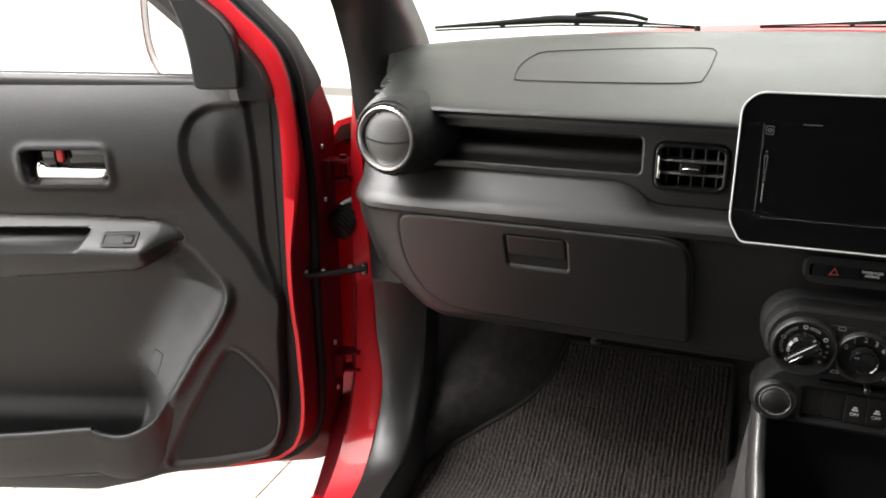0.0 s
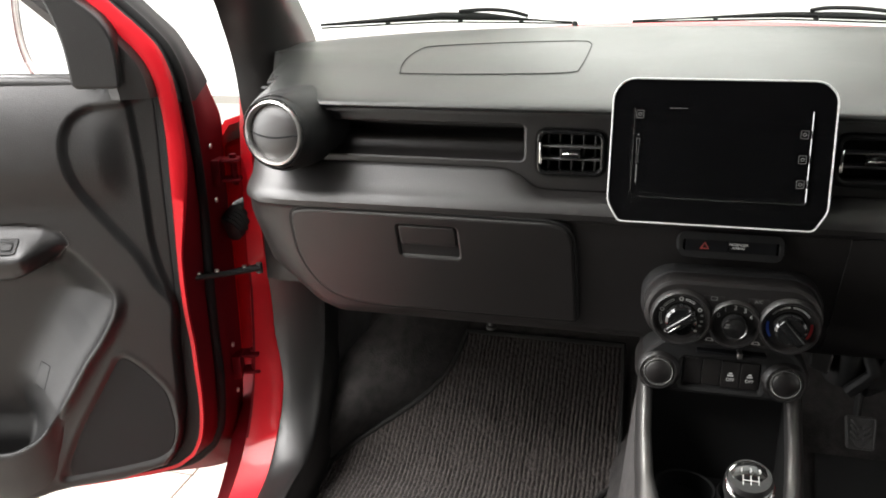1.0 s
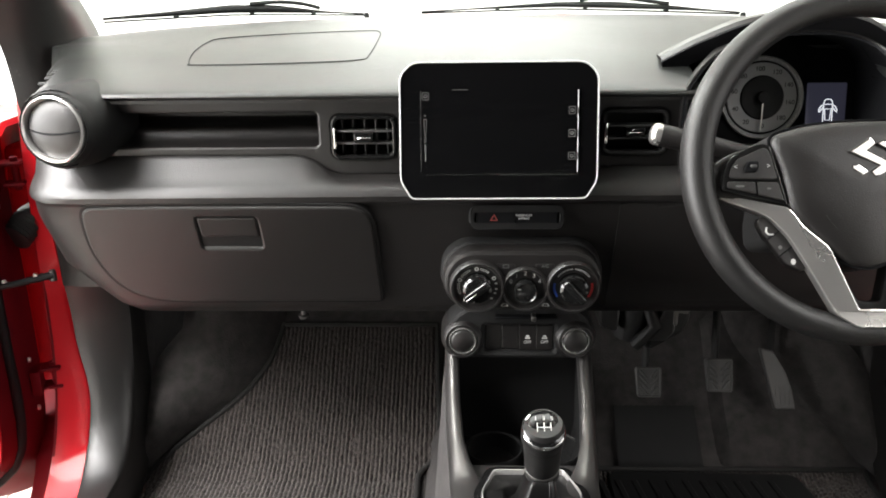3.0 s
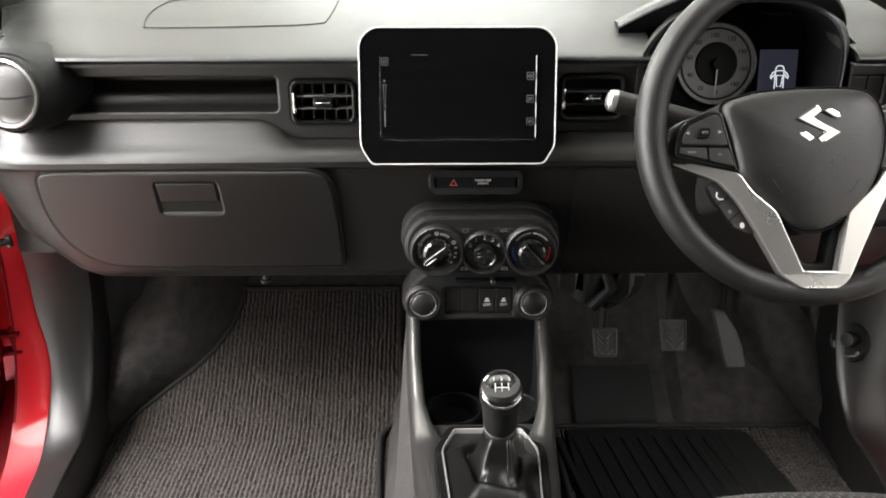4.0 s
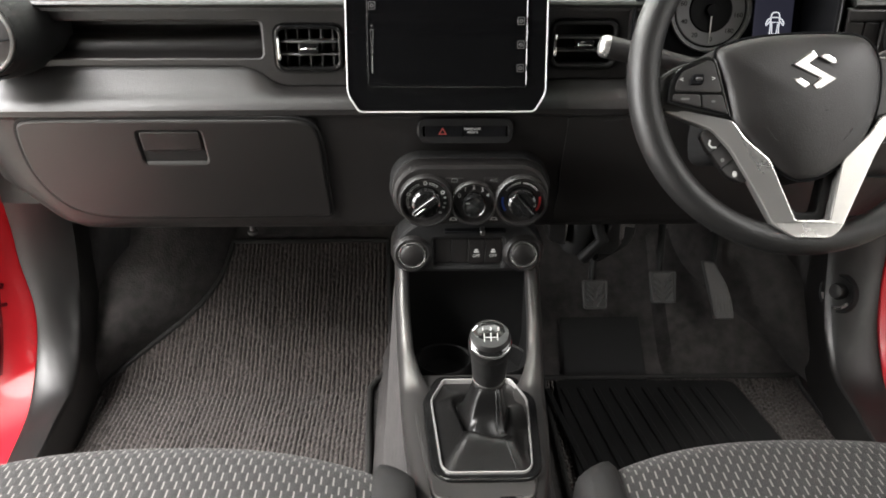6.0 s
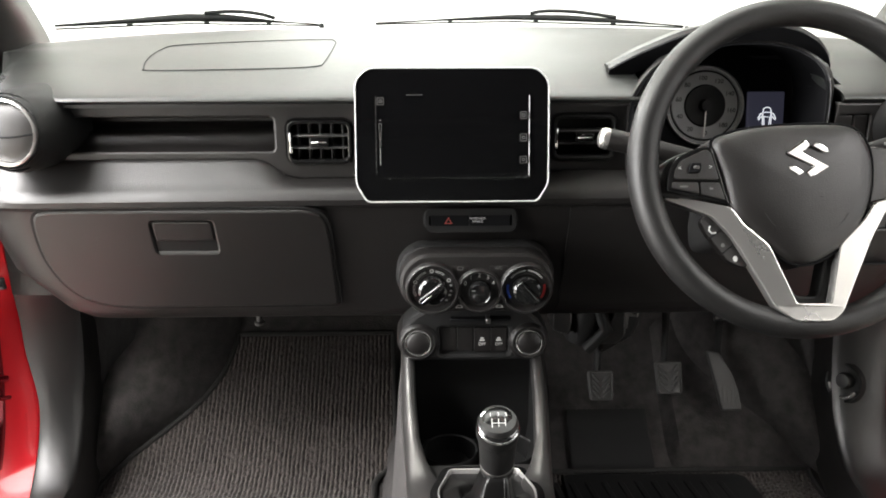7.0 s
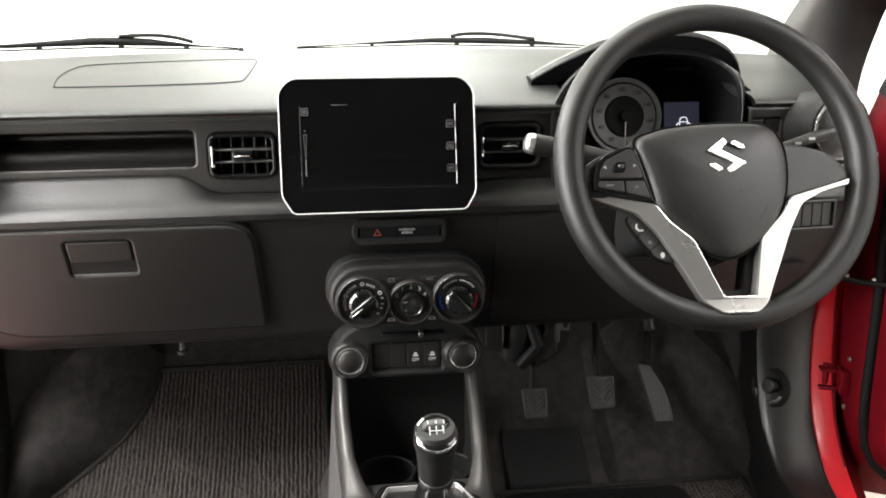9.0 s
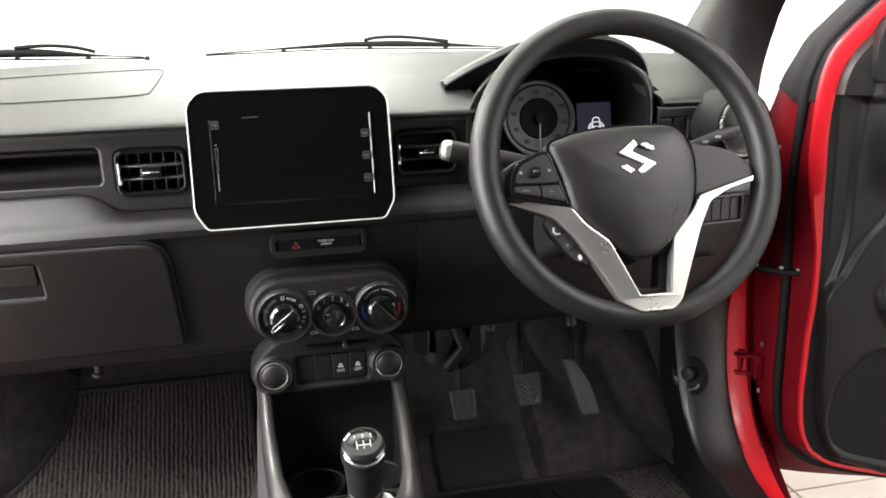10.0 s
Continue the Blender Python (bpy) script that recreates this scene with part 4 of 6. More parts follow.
# ---- steering wheel ----
def steering_wheel():
    w = thing("steering_wheel", "black three-spoke steering wheel with silver spoke trim", "steering wheel")
    m = face(0.3577, -0.122, 1.0205, 24.6)
    ring = face(0.3656, -0.1114, 1.0139, 22.1)
    R, r = 0.1813, 0.0168
    n = 96
    rows = []
    for i in range(n + 1):
        a = 2 * math.pi * i / n
        rr = r * (1 + 0.06 * math.cos(2 * a))
        rows.append([ring @ Vector(((R + rr * math.cos(b)) * math.cos(a), (R + rr * math.cos(b)) * math.sin(a), rr * 1.12 * math.sin(b))) for b in [2 * math.pi * k / 16 for k in range(16)]])
    part("rim", grid(rows, True), M_LEATHER, w, "grained black rim")

    def on(z):
        return m @ Matrix.Translation((0, 0, z))

    hub = [(p.x, p.y) for p in smooth([(-0.096, 0.024), (-0.074, 0.036), (-0.045, 0.042), (0.0, 0.045), (0.055, 0.044), (0.075, 0.035), (0.085, 0.016), (0.087, -0.008), (0.082, -0.040), (0.069, -0.069), (0.048, -0.093), (0.017, -0.112), (-0.012, -0.113), (-0.038, -0.094), (-0.058, -0.074), (-0.078, -0.050), (-0.086, -0.015)], 5, True)]
    cx, cy = 0.0, -0.028
    rows = []
    for sc, z in ((1.03, -0.06), (1.015, -0.015), (1.0, -0.003), (0.97, 0.0015), (0.9, 0.005), (0.75, 0.009), (0.5, 0.012), (0.25, 0.0135), (0.02, 0.014)):
        rows.append([m @ Vector((cx + (x - cx) * sc, cy + (y - cy) * sc, z)) for x, y in hub])
    part("hub_cover", grid(rows, True, True), M_BLACK, w, "smooth black airbag cover")
    part("cover_gap", tube([m @ Vector((cx + (x - cx) * 1.012, cy + (y - cy) * 1.012, -0.0035)) for x, y in hub], 0.0016, 6, closed=True), M_INNER, w)
    part("airbag_seam", tube([m @ Vector((0.003 + 0.052 * math.cos(radians(a)), -0.040 + 0.046 * math.sin(radians(a)), 0.0116 - 0.004 * abs(math.sin(radians(a))))) for a in range(205, 336, 10)], 0.0005, 6), M_BLACK, w)
    # arms of the wheel under the trim
    right = [(0.076, 0.022), (0.116, 0.018), (0.146, 0.008), (0.166, -0.012), (0.166, -0.027), (0.082, -0.048)]
    left = [(-0.076, 0.022), (-0.116, 0.018), (-0.146, 0.008), (-0.168, -0.012), (-0.168, -0.034), (-0.078, -0.052)]
    for o in (right, left):
        part("spoke", plate(rounded(o, [0.004, 0.02, 0.02, 0.01, 0.004, 0.004]), (), 0.022, 0.004, on(-0.006)), M_BLACK, w)
    for o in ([(-0.046, -0.085), (-0.030, -0.120), (-0.006, -0.172), (0.026, -0.172), (0.044, -0.120), (0.052, -0.085)],):
        part("spoke", plate(rounded(o, 0.006), [rounded([(-0.026, -0.100), (-0.002, -0.150), (0.022, -0.150), (0.034, -0.100)], 0.006)], 0.022, 0.003, on(-0.016)), M_DARK, w)
    # satin trim along the lower edge of the arms
    trim = rounded([(-0.150, -0.033), (-0.078, -0.050), (-0.064, -0.070), (-0.038, -0.093), (-0.009, -0.159), (0.029, -0.159), (0.043, -0.093), (0.073, -0.064), (0.085, -0.046), (0.162, -0.026), (0.160, -0.033), (0.126, -0.041), (0.099, -0.054), (0.081, -0.084), (0.057, -0.136), (0.042, -0.169), (0.030, -0.179), (-0.010, -0.179), (-0.032, -0.164), (-0.058, -0.117), (-0.079, -0.082), (-0.100, -0.059), (-0.150, -0.039)],
                   [0.001, 0.006, 0.006, 0.006, 0.003, 0.003, 0.006, 0.006, 0.006, 0.001, 0.001, 0.006, 0.006, 0.008, 0.008, 0.006, 0.006, 0.006, 0.006, 0.008, 0.008, 0.008, 0.001])
    st = part("spoke_trim", plate(trim, (), 0.014, 0.0014), M_SILVER, w, "satin silver trim of the lower spokes")
    for v in st.data.vertices:
        p = v.co
        # the passenger-side arm leans away from the hub
        lean = 0.845 * (p.x + 0.078) + 0.535 * (p.y + 0.050) if p.x < 0 else 0.0
        v.co = on(0.0015) @ Vector((p.x, p.y, p.z + 0.2 * lean))
    for f in st.data.polygons:
        f.use_smooth = False
    # switches on the passenger-side arm
    sw = part("switch_pack", plate(rounded([(-0.150, -0.031), (-0.149, -0.014), (-0.141, 0.006), (-0.108, 0.021), (-0.097, 0.019), (-0.080, -0.047)], [0.003, 0.008, 0.010, 0.010, 0.008, 0.003]), (), 0.008, 0.002, on(0.002)), M_GLOSS, w)
    part("button", plate(rounded([(-0.143, -0.0185), (-0.141, -0.008), (-0.134, 0.003), (-0.106, 0.0155), (-0.100, 0.013), (-0.0915, -0.0195)], 0.004), (), 0.004, 0.001, on(0.0045)), M_BLACK, sw)
    part("button", plate(rounded([(-0.1455, -0.0285), (-0.1445, -0.0215), (-0.1155, -0.0220), (-0.1145, -0.0355)], 0.002), (), 0.004, 0.001, on(0.0042)), M_BLACK, sw)
    part("button", plate(rounded([(-0.1125, -0.0360), (-0.1130, -0.0220), (-0.0910, -0.0225), (-0.0850, -0.0430)], 0.002), (), 0.004, 0.001, on(0.0042)), M_BLACK, sw)
    part("rocker", plate(rounded([(-0.127, -0.012), (-0.127, -0.006), (-0.123, 0.000), (-0.112, 0.000), (-0.112, -0.008), (-0.115, -0.012)], 0.002), (), 0.006, 0.0015, on(0.0075)), M_INNER, sw)
    part("rocker_cap", block(-0.1215, -0.0075, 0.0, -0.1145, -0.0040, 0.0095, 0.001, 1, m), M_SLAT, sw)
    lettering("<", 0.007, on(0.0048) @ Matrix.Translation((-0.136, -0.006, 0)), M_MARK, sw)
    lettering(">", 0.007, on(0.0048) @ Matrix.Translation((-0.101, -0.005, 0)), M_MARK, sw)
    for x, y, wd in ((-0.132, -0.0268, 0.009), (-0.101, -0.0295, 0.004)):
        part("print", plate(rrect(x - wd / 2, y - 0.001, x + wd / 2, y + 0.001, 0.0003), (), 0.0004, 0.0001, on(0.0046)), M_DIM, sw)
    # phone buttons under the arm
    ph = part("phone_switch", plate(rounded([(-0.111, -0.064), (-0.106, -0.058), (-0.092, -0.056), (-0.078, -0.079), (-0.057, -0.112), (-0.062, -0.119), (-0.081, -0.111), (-0.105, -0.078)], 0.004), (), 0.010, 0.0015, on(-0.010)), M_BLACK, w)
    for a, b in (((-0.103, -0.086), (-0.084, -0.072)), ((-0.089, -0.103), (-0.071, -0.089))):
        part("button_gap", tube([on(-0.0099) @ Vector((*a, 0)), on(-0.0099) @ Vector((*b, 0))], 0.0006, 6), M_INNER, ph)
    hook = [on(-0.0097) @ Vector((x, y, 0)) for x, y in ((-0.100, -0.070), (-0.101, -0.075), (-0.098, -0.078), (-0.093, -0.078))]
    part("print", tube(hook, 0.0010, 6), M_MARK, ph)
    part("print", plate(circle(-0.086, -0.092, 0.0022, 14), (), 0.0004, 0.0001, on(-0.0096)), M_DIM, ph)
    part("print", plate(circle(-0.0725, -0.1075, 0.0026, 14, 0.0034), (), 0.0004, 0.0001, on(-0.0096)), M_MARK, ph)
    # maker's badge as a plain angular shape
    bz = on(0.0142) @ Matrix.Translation((0.005, 0.003, 0)) @ Matrix.Diagonal((1.22, 1.08, 1, 1))
    part("badge", plate([(-0.021, 0.005), (-0.001, 0.020), (0.004, 0.013), (-0.004, 0.006), (0.021, -0.009), (0.002, -0.022), (-0.003, -0.015), (0.004, -0.009)], (), 0.004, 0.0020, bz), M_CHROME, w, "chrome badge")
    part("badge", plate([(0.004, 0.013), (0.014, 0.006), (0.021, 0.006), (0.019, 0.011), (0.010, 0.017)], (), 0.004, 0.0014, bz), M_CHROME, w)
    part("badge", plate([(-0.003, -0.015), (-0.012, -0.008), (-0.019, -0.008), (-0.017, -0.013), (-0.009, -0.019)], (), 0.004, 0.0014, bz), M_CHROME, w)
    part("embossed_word", plate(rrect(-0.014, -0.041, 0.022, -0.034, 0.001), (), 0.0015, 0.0005, on(0.0135)), M_BLACK, w)
    # column shroud
    part("column_shroud", block(-0.07, -0.085, -0.19, 0.06, 0.04, -0.045, 0.02, 4, m), M_DARK, w)
    part("column", lathe([(0.045, -0.02), (0.05, -0.05), (0.05, -0.06)], m @ Matrix.Translation((0, -0.02, 0)), 32), M_DARK, w)


steering_wheel()


def stalk(s):
    t = thing("column_stalk", "black column stalk beside the steering wheel", "stalk", "column stalks")
    if s < 0:
        a, b = Vector((0.27, -0.045, 1.010)), Vector((0.172, -0.033, 1.030))
    else:
        a, b = Vector((0.43, -0.045, 1.006)), Vector((0.540, -0.03, 1.034))
    d = (b - a).normalized()
    e = b + d * 0.022
    part("shaft", tube([a, a + (b - a) * 0.5, b - d * 0.012, b + d * 0.011], [q * (1.0 if s < 0 else 0.58) for q in (0.0095, 0.0115, 0.0132, 0.0134)], 20), M_BLACK, t)
    part("end_cap", tube([b + d * 0.010, b + d * 0.0125, b + d * 0.017, b + d * 0.0205, b + d * 0.0228, b + d * 0.024], [q * (1.0 if s < 0 else 0.58) for q in (0.0130, 0.0134, 0.0130, 0.0114, 0.0082, 0.003)], 24), M_SILVER if s < 0 else M_BLACK, t)
    if s > 0:
        for k in range(3):
            q = a + (b - a) * (0.5 + 0.18 * k)
            part("print", block(q.x - 0.004, q.y - 0.0082, q.z + 0.000, q.x + 0.004, q.y - 0.0070, q.z + 0.003, 0), M_MARK, t)


stalk(-1)
stalk(1)

# ---- centre stack ----
CON = thing("centre_console", "black and gunmetal centre console with climate dials and gear lever opening", "console")

# warning-light switch strip
hz = part("switch_strip", plate(rrect(-0.067, 0.8995, 0.060, 0.928, 0.011), [rrect(-0.057, 0.9045, 0.050, 0.9235, 0.003)], 0.05, 0.007, face(0, 0.0195, 0, 0)), M_DARK, CON)
part("hazard_button", plate(rrect(-0.0563, 0.905, -0.006, 0.923, 0.002), (), 0.01, 0.001, face(0, 0.0205, 0)), M_INNER, hz)
part("airbag_light", plate(rrect(-0.0052, 0.905, 0.0493, 0.923, 0.002), (), 0.01, 0.001, face(0, 0.0212, 0)), M_INNER, hz)
tri = [(-0.0390, 0.9090), (-0.0280, 0.9090), (-0.0335, 0.9185)]
part("hazard_mark", plate(tri, [[(-0.0365, 0.9104), (-0.0305, 0.9104), (-0.0335, 0.9160)]], 0.0004, 0.0001, face(0, 0.0202, 0)), M_DULLRED, hz, "dull red warning triangle")
lettering("PASSENGER", 0.0042, face(0.0055, 0.0208, 0.9162, 0), M_MARK, hz)
lettering("AIRBAG", 0.0042, face(0.0055, 0.0208, 0.9120, 0), M_MARK, hz)

# climate panel
ears = []
for i in range(41):
    a = radians(-90 + 180 * i / 40)
    ears.append((0.066 + 0.0415 * math.cos(a), 0.8335 + (0.0435 if math.sin(a) > 0 else 0.0415) * math.sin(a)))
for i in range(41):
    a = radians(90 + 180 * i / 40)
    ears.append((-0.058 + 0.0425 * math.cos(a), 0.8335 + (0.0435 if math.sin(a) > 0 else 0.0415) * math.sin(a)))
part("climate_surround", plate([(0.004 + (x - 0.004) * 1.04, 0.8335 + (z - 0.8335) * 1.05 + 0.001) for x, z in ears], (), 0.10, 0.008, face(0, 0.018, 0)), M_DARK, CON)
CL = part("climate_panel", plate(ears, (), 0.03, 0.006, face(0, -0.006, 0)), M_BLACK, CON, "black climate panel with three dials")


def dial(x, z, rb, rk, y, kind):
    m = face(x, y, z)
    part("dial_ring", lathe([(rk * 0.7, -0.001), (rb * 0.80, -0.0005), (rb * 0.825, 0.001), (rb * 0.90, 0.0062), (rb * 0.96, 0.0068), (rb * 1.02, 0.0045), (rb * 1.07, -0.006)], m, 48, close=True), M_BLACK, CL)
    k = part("dial_knob", lathe([(0.0, 0.016), (rk * 0.8, 0.0155), (rk * 0.95, 0.013), (rk, 0.004), (rk * 1.02, 0.0)], m, 40), M_GLOSS, CL, "black rotary knob")
    if kind != "fan":
        a = 38 if kind == "mode" else -48
        part("grip", block(-rk * 1.02, -rk * 0.30, 0.012, rk * 1.02, rk * 0.30, 0.024, 0.004, 3, m @ Matrix.Rotation(radians(a), 4, "Z")), M_GLOSS, k)
        if kind == "mode":
            part("pointer", block(-rk * 0.95, -0.0005, 0.0234, -rk * 0.1, 0.0005, 0.0243, 0.0003, 1, m @ Matrix.Rotation(radians(a), 4, "Z")), M_SILVER, k)
    else:
        part("knob_rim", lathe([(rk * 0.84, 0.0155), (rk * 0.90, 0.0165), (rk * 0.96, 0.0145)], m, 40, close=False), M_GLOSS, k)
        part("pointer", block(-rk * 0.72, rk * 0.3, 0.0155, -rk * 0.4, rk * 0.38, 0.0163, 0, 1, m), M_DIM, k)
    return m


def arc_mark(m, r0, r1, a0, a1, mat, parent, hollow=False, z=0.0004):
    n = 12
    o = [(r1 * math.cos(radians(a0 + (a1 - a0) * i / n)), r1 * math.sin(radians(a0 + (a1 - a0) * i / n))) for i in range(n + 1)]
    o += [(r0 * math.cos(radians(a1 + (a0 - a1) * i / n)), r0 * math.sin(radians(a1 + (a0 - a1) * i / n))) for i in range(n + 1)]
    holes = [inset(o if area2(o) > 0 else o[::-1], 0.0007)] if hollow else []
    part("scale_mark", plate(o, holes, 0.0004, 0.0001, m @ Matrix.Translation((0, 0, z))), mat, parent)


dm = dial(-0.0555, 0.828, 0.0352, 0.0195, -0.008, "mode")
for a0, a1 in ((168, 205), (112, 148), (52, 80)):
    arc_mark(dm, 0.0232, 0.0258, a0, a1, M_MARK, CL, True)
for a in (230, 158, 92, 28):
    part("scale_mark", plate(circle(0.0246 * math.cos(radians(a)), 0.0246 * math.sin(radians(a)), 0.0028, 10), [circle(0.0246 * math.cos(radians(a)), 0.0246 * math.sin(radians(a)), 0.0014, 10)], 0.0004, 0.0001, dm @ Matrix.Translation((0, 0, 0.0004))), M_MARK, CL)
for a in (10, -8, -22, -42):
    part("scale_mark", plate(rrect(0.0250 * math.cos(radians(a)) - 0.0017, 0.0250 * math.sin(radians(a)) - 0.0012, 0.0250 * math.cos(radians(a)) + 0.0017, 0.0250 * math.sin(radians(a)) + 0.0012, 0.0006), (), 0.0004, 0.0001, dm @ Matrix.Translation((0, 0, 0.0004))), M_MARK, CL)
fm = dial(0.0070, 0.8245, 0.0300, 0.0150, -0.0065, "fan")
for k, a in zip("01234", (152, 122, 90, 58, 28)):
    lettering(k, 0.0082, fm @ Matrix.Translation((0.0212 * math.cos(radians(a)), 0.0212 * math.sin(radians(a)), 0.0004)), M_MARK, CL)
tm = dial(0.0695, 0.8275, 0.0345, 0.0190, -0.008, "temp")
arc_mark(tm, 0.0232, 0.0262, 168, 215, M_BLUEMARK, CL)
arc_mark(tm, 0.0232, 0.0262, -35, 12, M_REDMARK, CL)
arc_mark(tm, 0.0238, 0.0258, 94, 145, M_MARK, CL, True)
arc_mark(tm, 0.0238, 0.0258, 34, 86, M_MARK, CL, True)
for x, t in ((-0.0185, ""), (0.0325, "A/C")):
    part("button", plate(rrect(x - 0.012, 0.8525, x + 0.012, 0.8590, 0.001), (), 0.004, 0.0006, face(0, -0.0068, 0)), M_BLACK, CL)
    if t:
        lettering(t, 0.0060, face(x, -0.0073, 0.8558), M_DIM, CL)
    else:
        part("print", plate(rrect(x - 0.004, 0.8533, x + 0.004, 0.8583, 0.001), [rrect(x - 0.0032, 0.8540, x + 0.0032, 0.8576, 0.001)], 0.0004, 0.0001, face(0, -0.0073, 0)), M_DIM, CL)
for x in (-0.0195, 0.0345):
    part("print", plate(rounded([(x - 0.0055, 0.799), (x + 0.0055, 0.799), (x + 0.003, 0.8032), (x - 0.003, 0.8032)], 0.001), [rounded([(x - 0.003, 0.7998), (x + 0.003, 0.7998), (x + 0.002, 0.8022), (x - 0.002, 0.8022)], 0.0004)], 0.0004, 0.0001, face(0, -0.0065, 0)), M_MARK, CL)

# lower switch panel
lp = [(-0.096, 0.694), (0.104, 0.694), (0.113, 0.724), (0.103, 0.754), (0.075, 0.778), (-0.066, 0.778), (-0.095, 0.754), (-0.105, 0.724)]
LP = part("lower_panel", plate(rounded(lp, 0.02), [rrect(-0.044, 0.7060, 0.053, 0.7455, 0.003)], 0.08, 0.006, face(0, 0.046, 0)), M_DARK, CON)
part("slot", block(-0.03, 0.036, 0.7600, 0.056, 0.05, 0.7640, 0.001, 1), M_INNER, LP)
part("slot_tab", block(0.020, 0.032, 0.7585, 0.0265, 0.05, 0.7660, 0.001, 1), M_GUN, LP)
for k in range(4):
    x = -0.0435 + 0.0241 * k
    b = part("switch", plate(rrect(x, 0.7070, x + 0.0235, 0.7445, 0.0015), (), 0.01, 0.001, face(0, 0.050 if k > 1 else 0.053, 0)), M_BLACK, LP)
    if k > 1:
        lettering("OFF", 0.0062, face(x + 0.0117, 0.0496, 0.719), M_MARK, b)
        part("print", plate(rrect(x + 0.008, 0.724, x + 0.0155, 0.7262, 0.0005), (), 0.0004, 0.0001, face(0, 0.0496, 0)), M_MARK, b)
        part("print", plate(rrect(x + 0.0095, 0.727, x + 0.014, 0.7295, 0.0005), (), 0.0004, 0.0001, face(0, 0.0496, 0)), M_MARK, b)
for x, z in ((-0.0755, 0.7260), (0.0830, 0.7260)):
    m = face(x, 0.04, z, 4)
    o = part("socket_surround", lathe([(0.0195, -0.004), (0.0205, 0.001), (0.0235, 0.0018), (0.0275, -0.003), (0.0305, -0.014), (0.0315, -0.06)], m, 48, close=False), M_BLACK, CON)
    part("socket_ring", lathe([(0.0168, 0.0), (0.0174, 0.0030), (0.0186, 0.0034), (0.0200, -0.002)], m, 48, close=False), M_SILVER, o)
    part("socket_cap", lathe([(0.0, 0.0050), (0.0135, 0.0045), (0.0160, 0.0025), (0.0172, -0.003)], m, 40), M_BLACK, o)

# gunmetal frame of the console: two legs and the shift surround
CX, CF = 0.010, 0.004  # middle of the boot and of the frame


def con_z(y):
    return lerp(y, [(-0.6, 0.615), (-0.42, 0.615), (-0.34, 0.6135), (-0.20, 0.6075), (-0.12, 0.609), (-0.06, 0.635), (0.0, 0.668), (0.05, 0.700), (0.10, 0.735)])


for s in (-1, 1):
    rows = []
    for i in range(41):
        t = i / 40
        y = 0.085 - 0.415 * t
        z = con_z(y)
        half = lerp(y, [(-0.345, 0.052), (-0.335, 0.063), (-0.315, 0.071), (-0.28, 0.078), (-0.19, 0.089), (-0.08, 0.0965), (0.0, 0.1025), (0.05, 0.104), (0.09, 0.104)])
        inn = lerp(y, [(-0.5, 0.02), (-0.125, 0.050), (-0.11, 0.060), (-0.095, 0.068), (-0.06, 0.078), (0.0, 0.084), (0.09, 0.087)])
        row = []
        for px, dz in ((half + 0.001, -0.034), (half + 0.0012, -0.020), (half + 0.0005, -0.010), (half - 0.006, -0.002), ((half + inn) / 2, 0.0), (inn + 0.003, -0.001), (inn, -0.004), (inn - 0.001, -0.012), (inn - 0.001, -0.03)):
            row.append(Vector((CF + s * px, y, max(z + dz, 0.33))))
        rows.append(row)
    part("console_side", thick(grid(rows), 0.003), M_GUN, CON, "satin gunmetal console frame", 75)
    rows = [[Vector((p[0].x - s * 0.002, p[0].y, p[0].z + 0.004)), Vector((p[0].x + s * 0.005, p[0].y, p[0].z - 0.06)), Vector((p[0].x + s * 0.022, p[0].y, 0.40)), Vector((p[0].x + s * 0.03, p[0].y, 0.325))] for p in rows]
    part("console_skirt", thick(grid(rows), 0.003), M_CARPET, CON, "carpeted lower side", 75)
# rear end of the frame
rows = []
for i in range(17):
    a = math.pi * i / 16
    ca, sa = math.copysign(abs(math.cos(a)) ** 0.6, math.cos(a)), math.sin(a) ** 0.6
    rows.append([Vector((CF + ca * q, -0.330 - sa * qq, z)) for q, qq, z in ((0.040, -0.010, 0.6145), (0.054, 0.006, 0.6145), (0.060, 0.014, 0.612), (0.0645, 0.020, 0.606), (0.067, 0.024, 0.597), (0.069, 0.0255, 0.58), (0.071, 0.0265, 0.54), (0.08, 0.03, 0.34))])
part("console_tail", thick(grid(rows), 0.003), M_GUN, CON)
surround = rounded([(CF - 0.056, -0.334), (CF + 0.056, -0.334), (CF + 0.088, -0.078), (CF - 0.088, -0.078)], 0.02)
hole = rounded([(CX - 0.048, -0.303), (CX + 0.048, -0.303), (CX + 0.061, -0.286), (CX + 0.0715, -0.145), (CX + 0.052, -0.088), (CX - 0.052, -0.088), (CX - 0.0715, -0.145), (CX - 0.061, -0.286)], 0.012, 4)
zt = pose(0, 0, 0.6035, -3.2, 0, 0) @ Matrix.Translation((0, 0, -0.005))
part("shift_surround", plate(surround, [hole], 0.008, 0.003, zt), M_GUN, CON)
BZ = part("shift_bezel", plate(inset(hole, -0.001), [inset(hole, 0.010)], 0.010, 0.002, zt @ Matrix.Translation((0, 0, 0.003))), M_GLOSS, CON, "gloss black frame round the gear boot")
part("bezel_line", plate(inset(hole, 0.0093), [inset(hole, 0.0112)], 0.008, 0.0008, zt @ Matrix.Translation((0, 0, 0.0055))), M_LINE, BZ, "bright satin silver line")
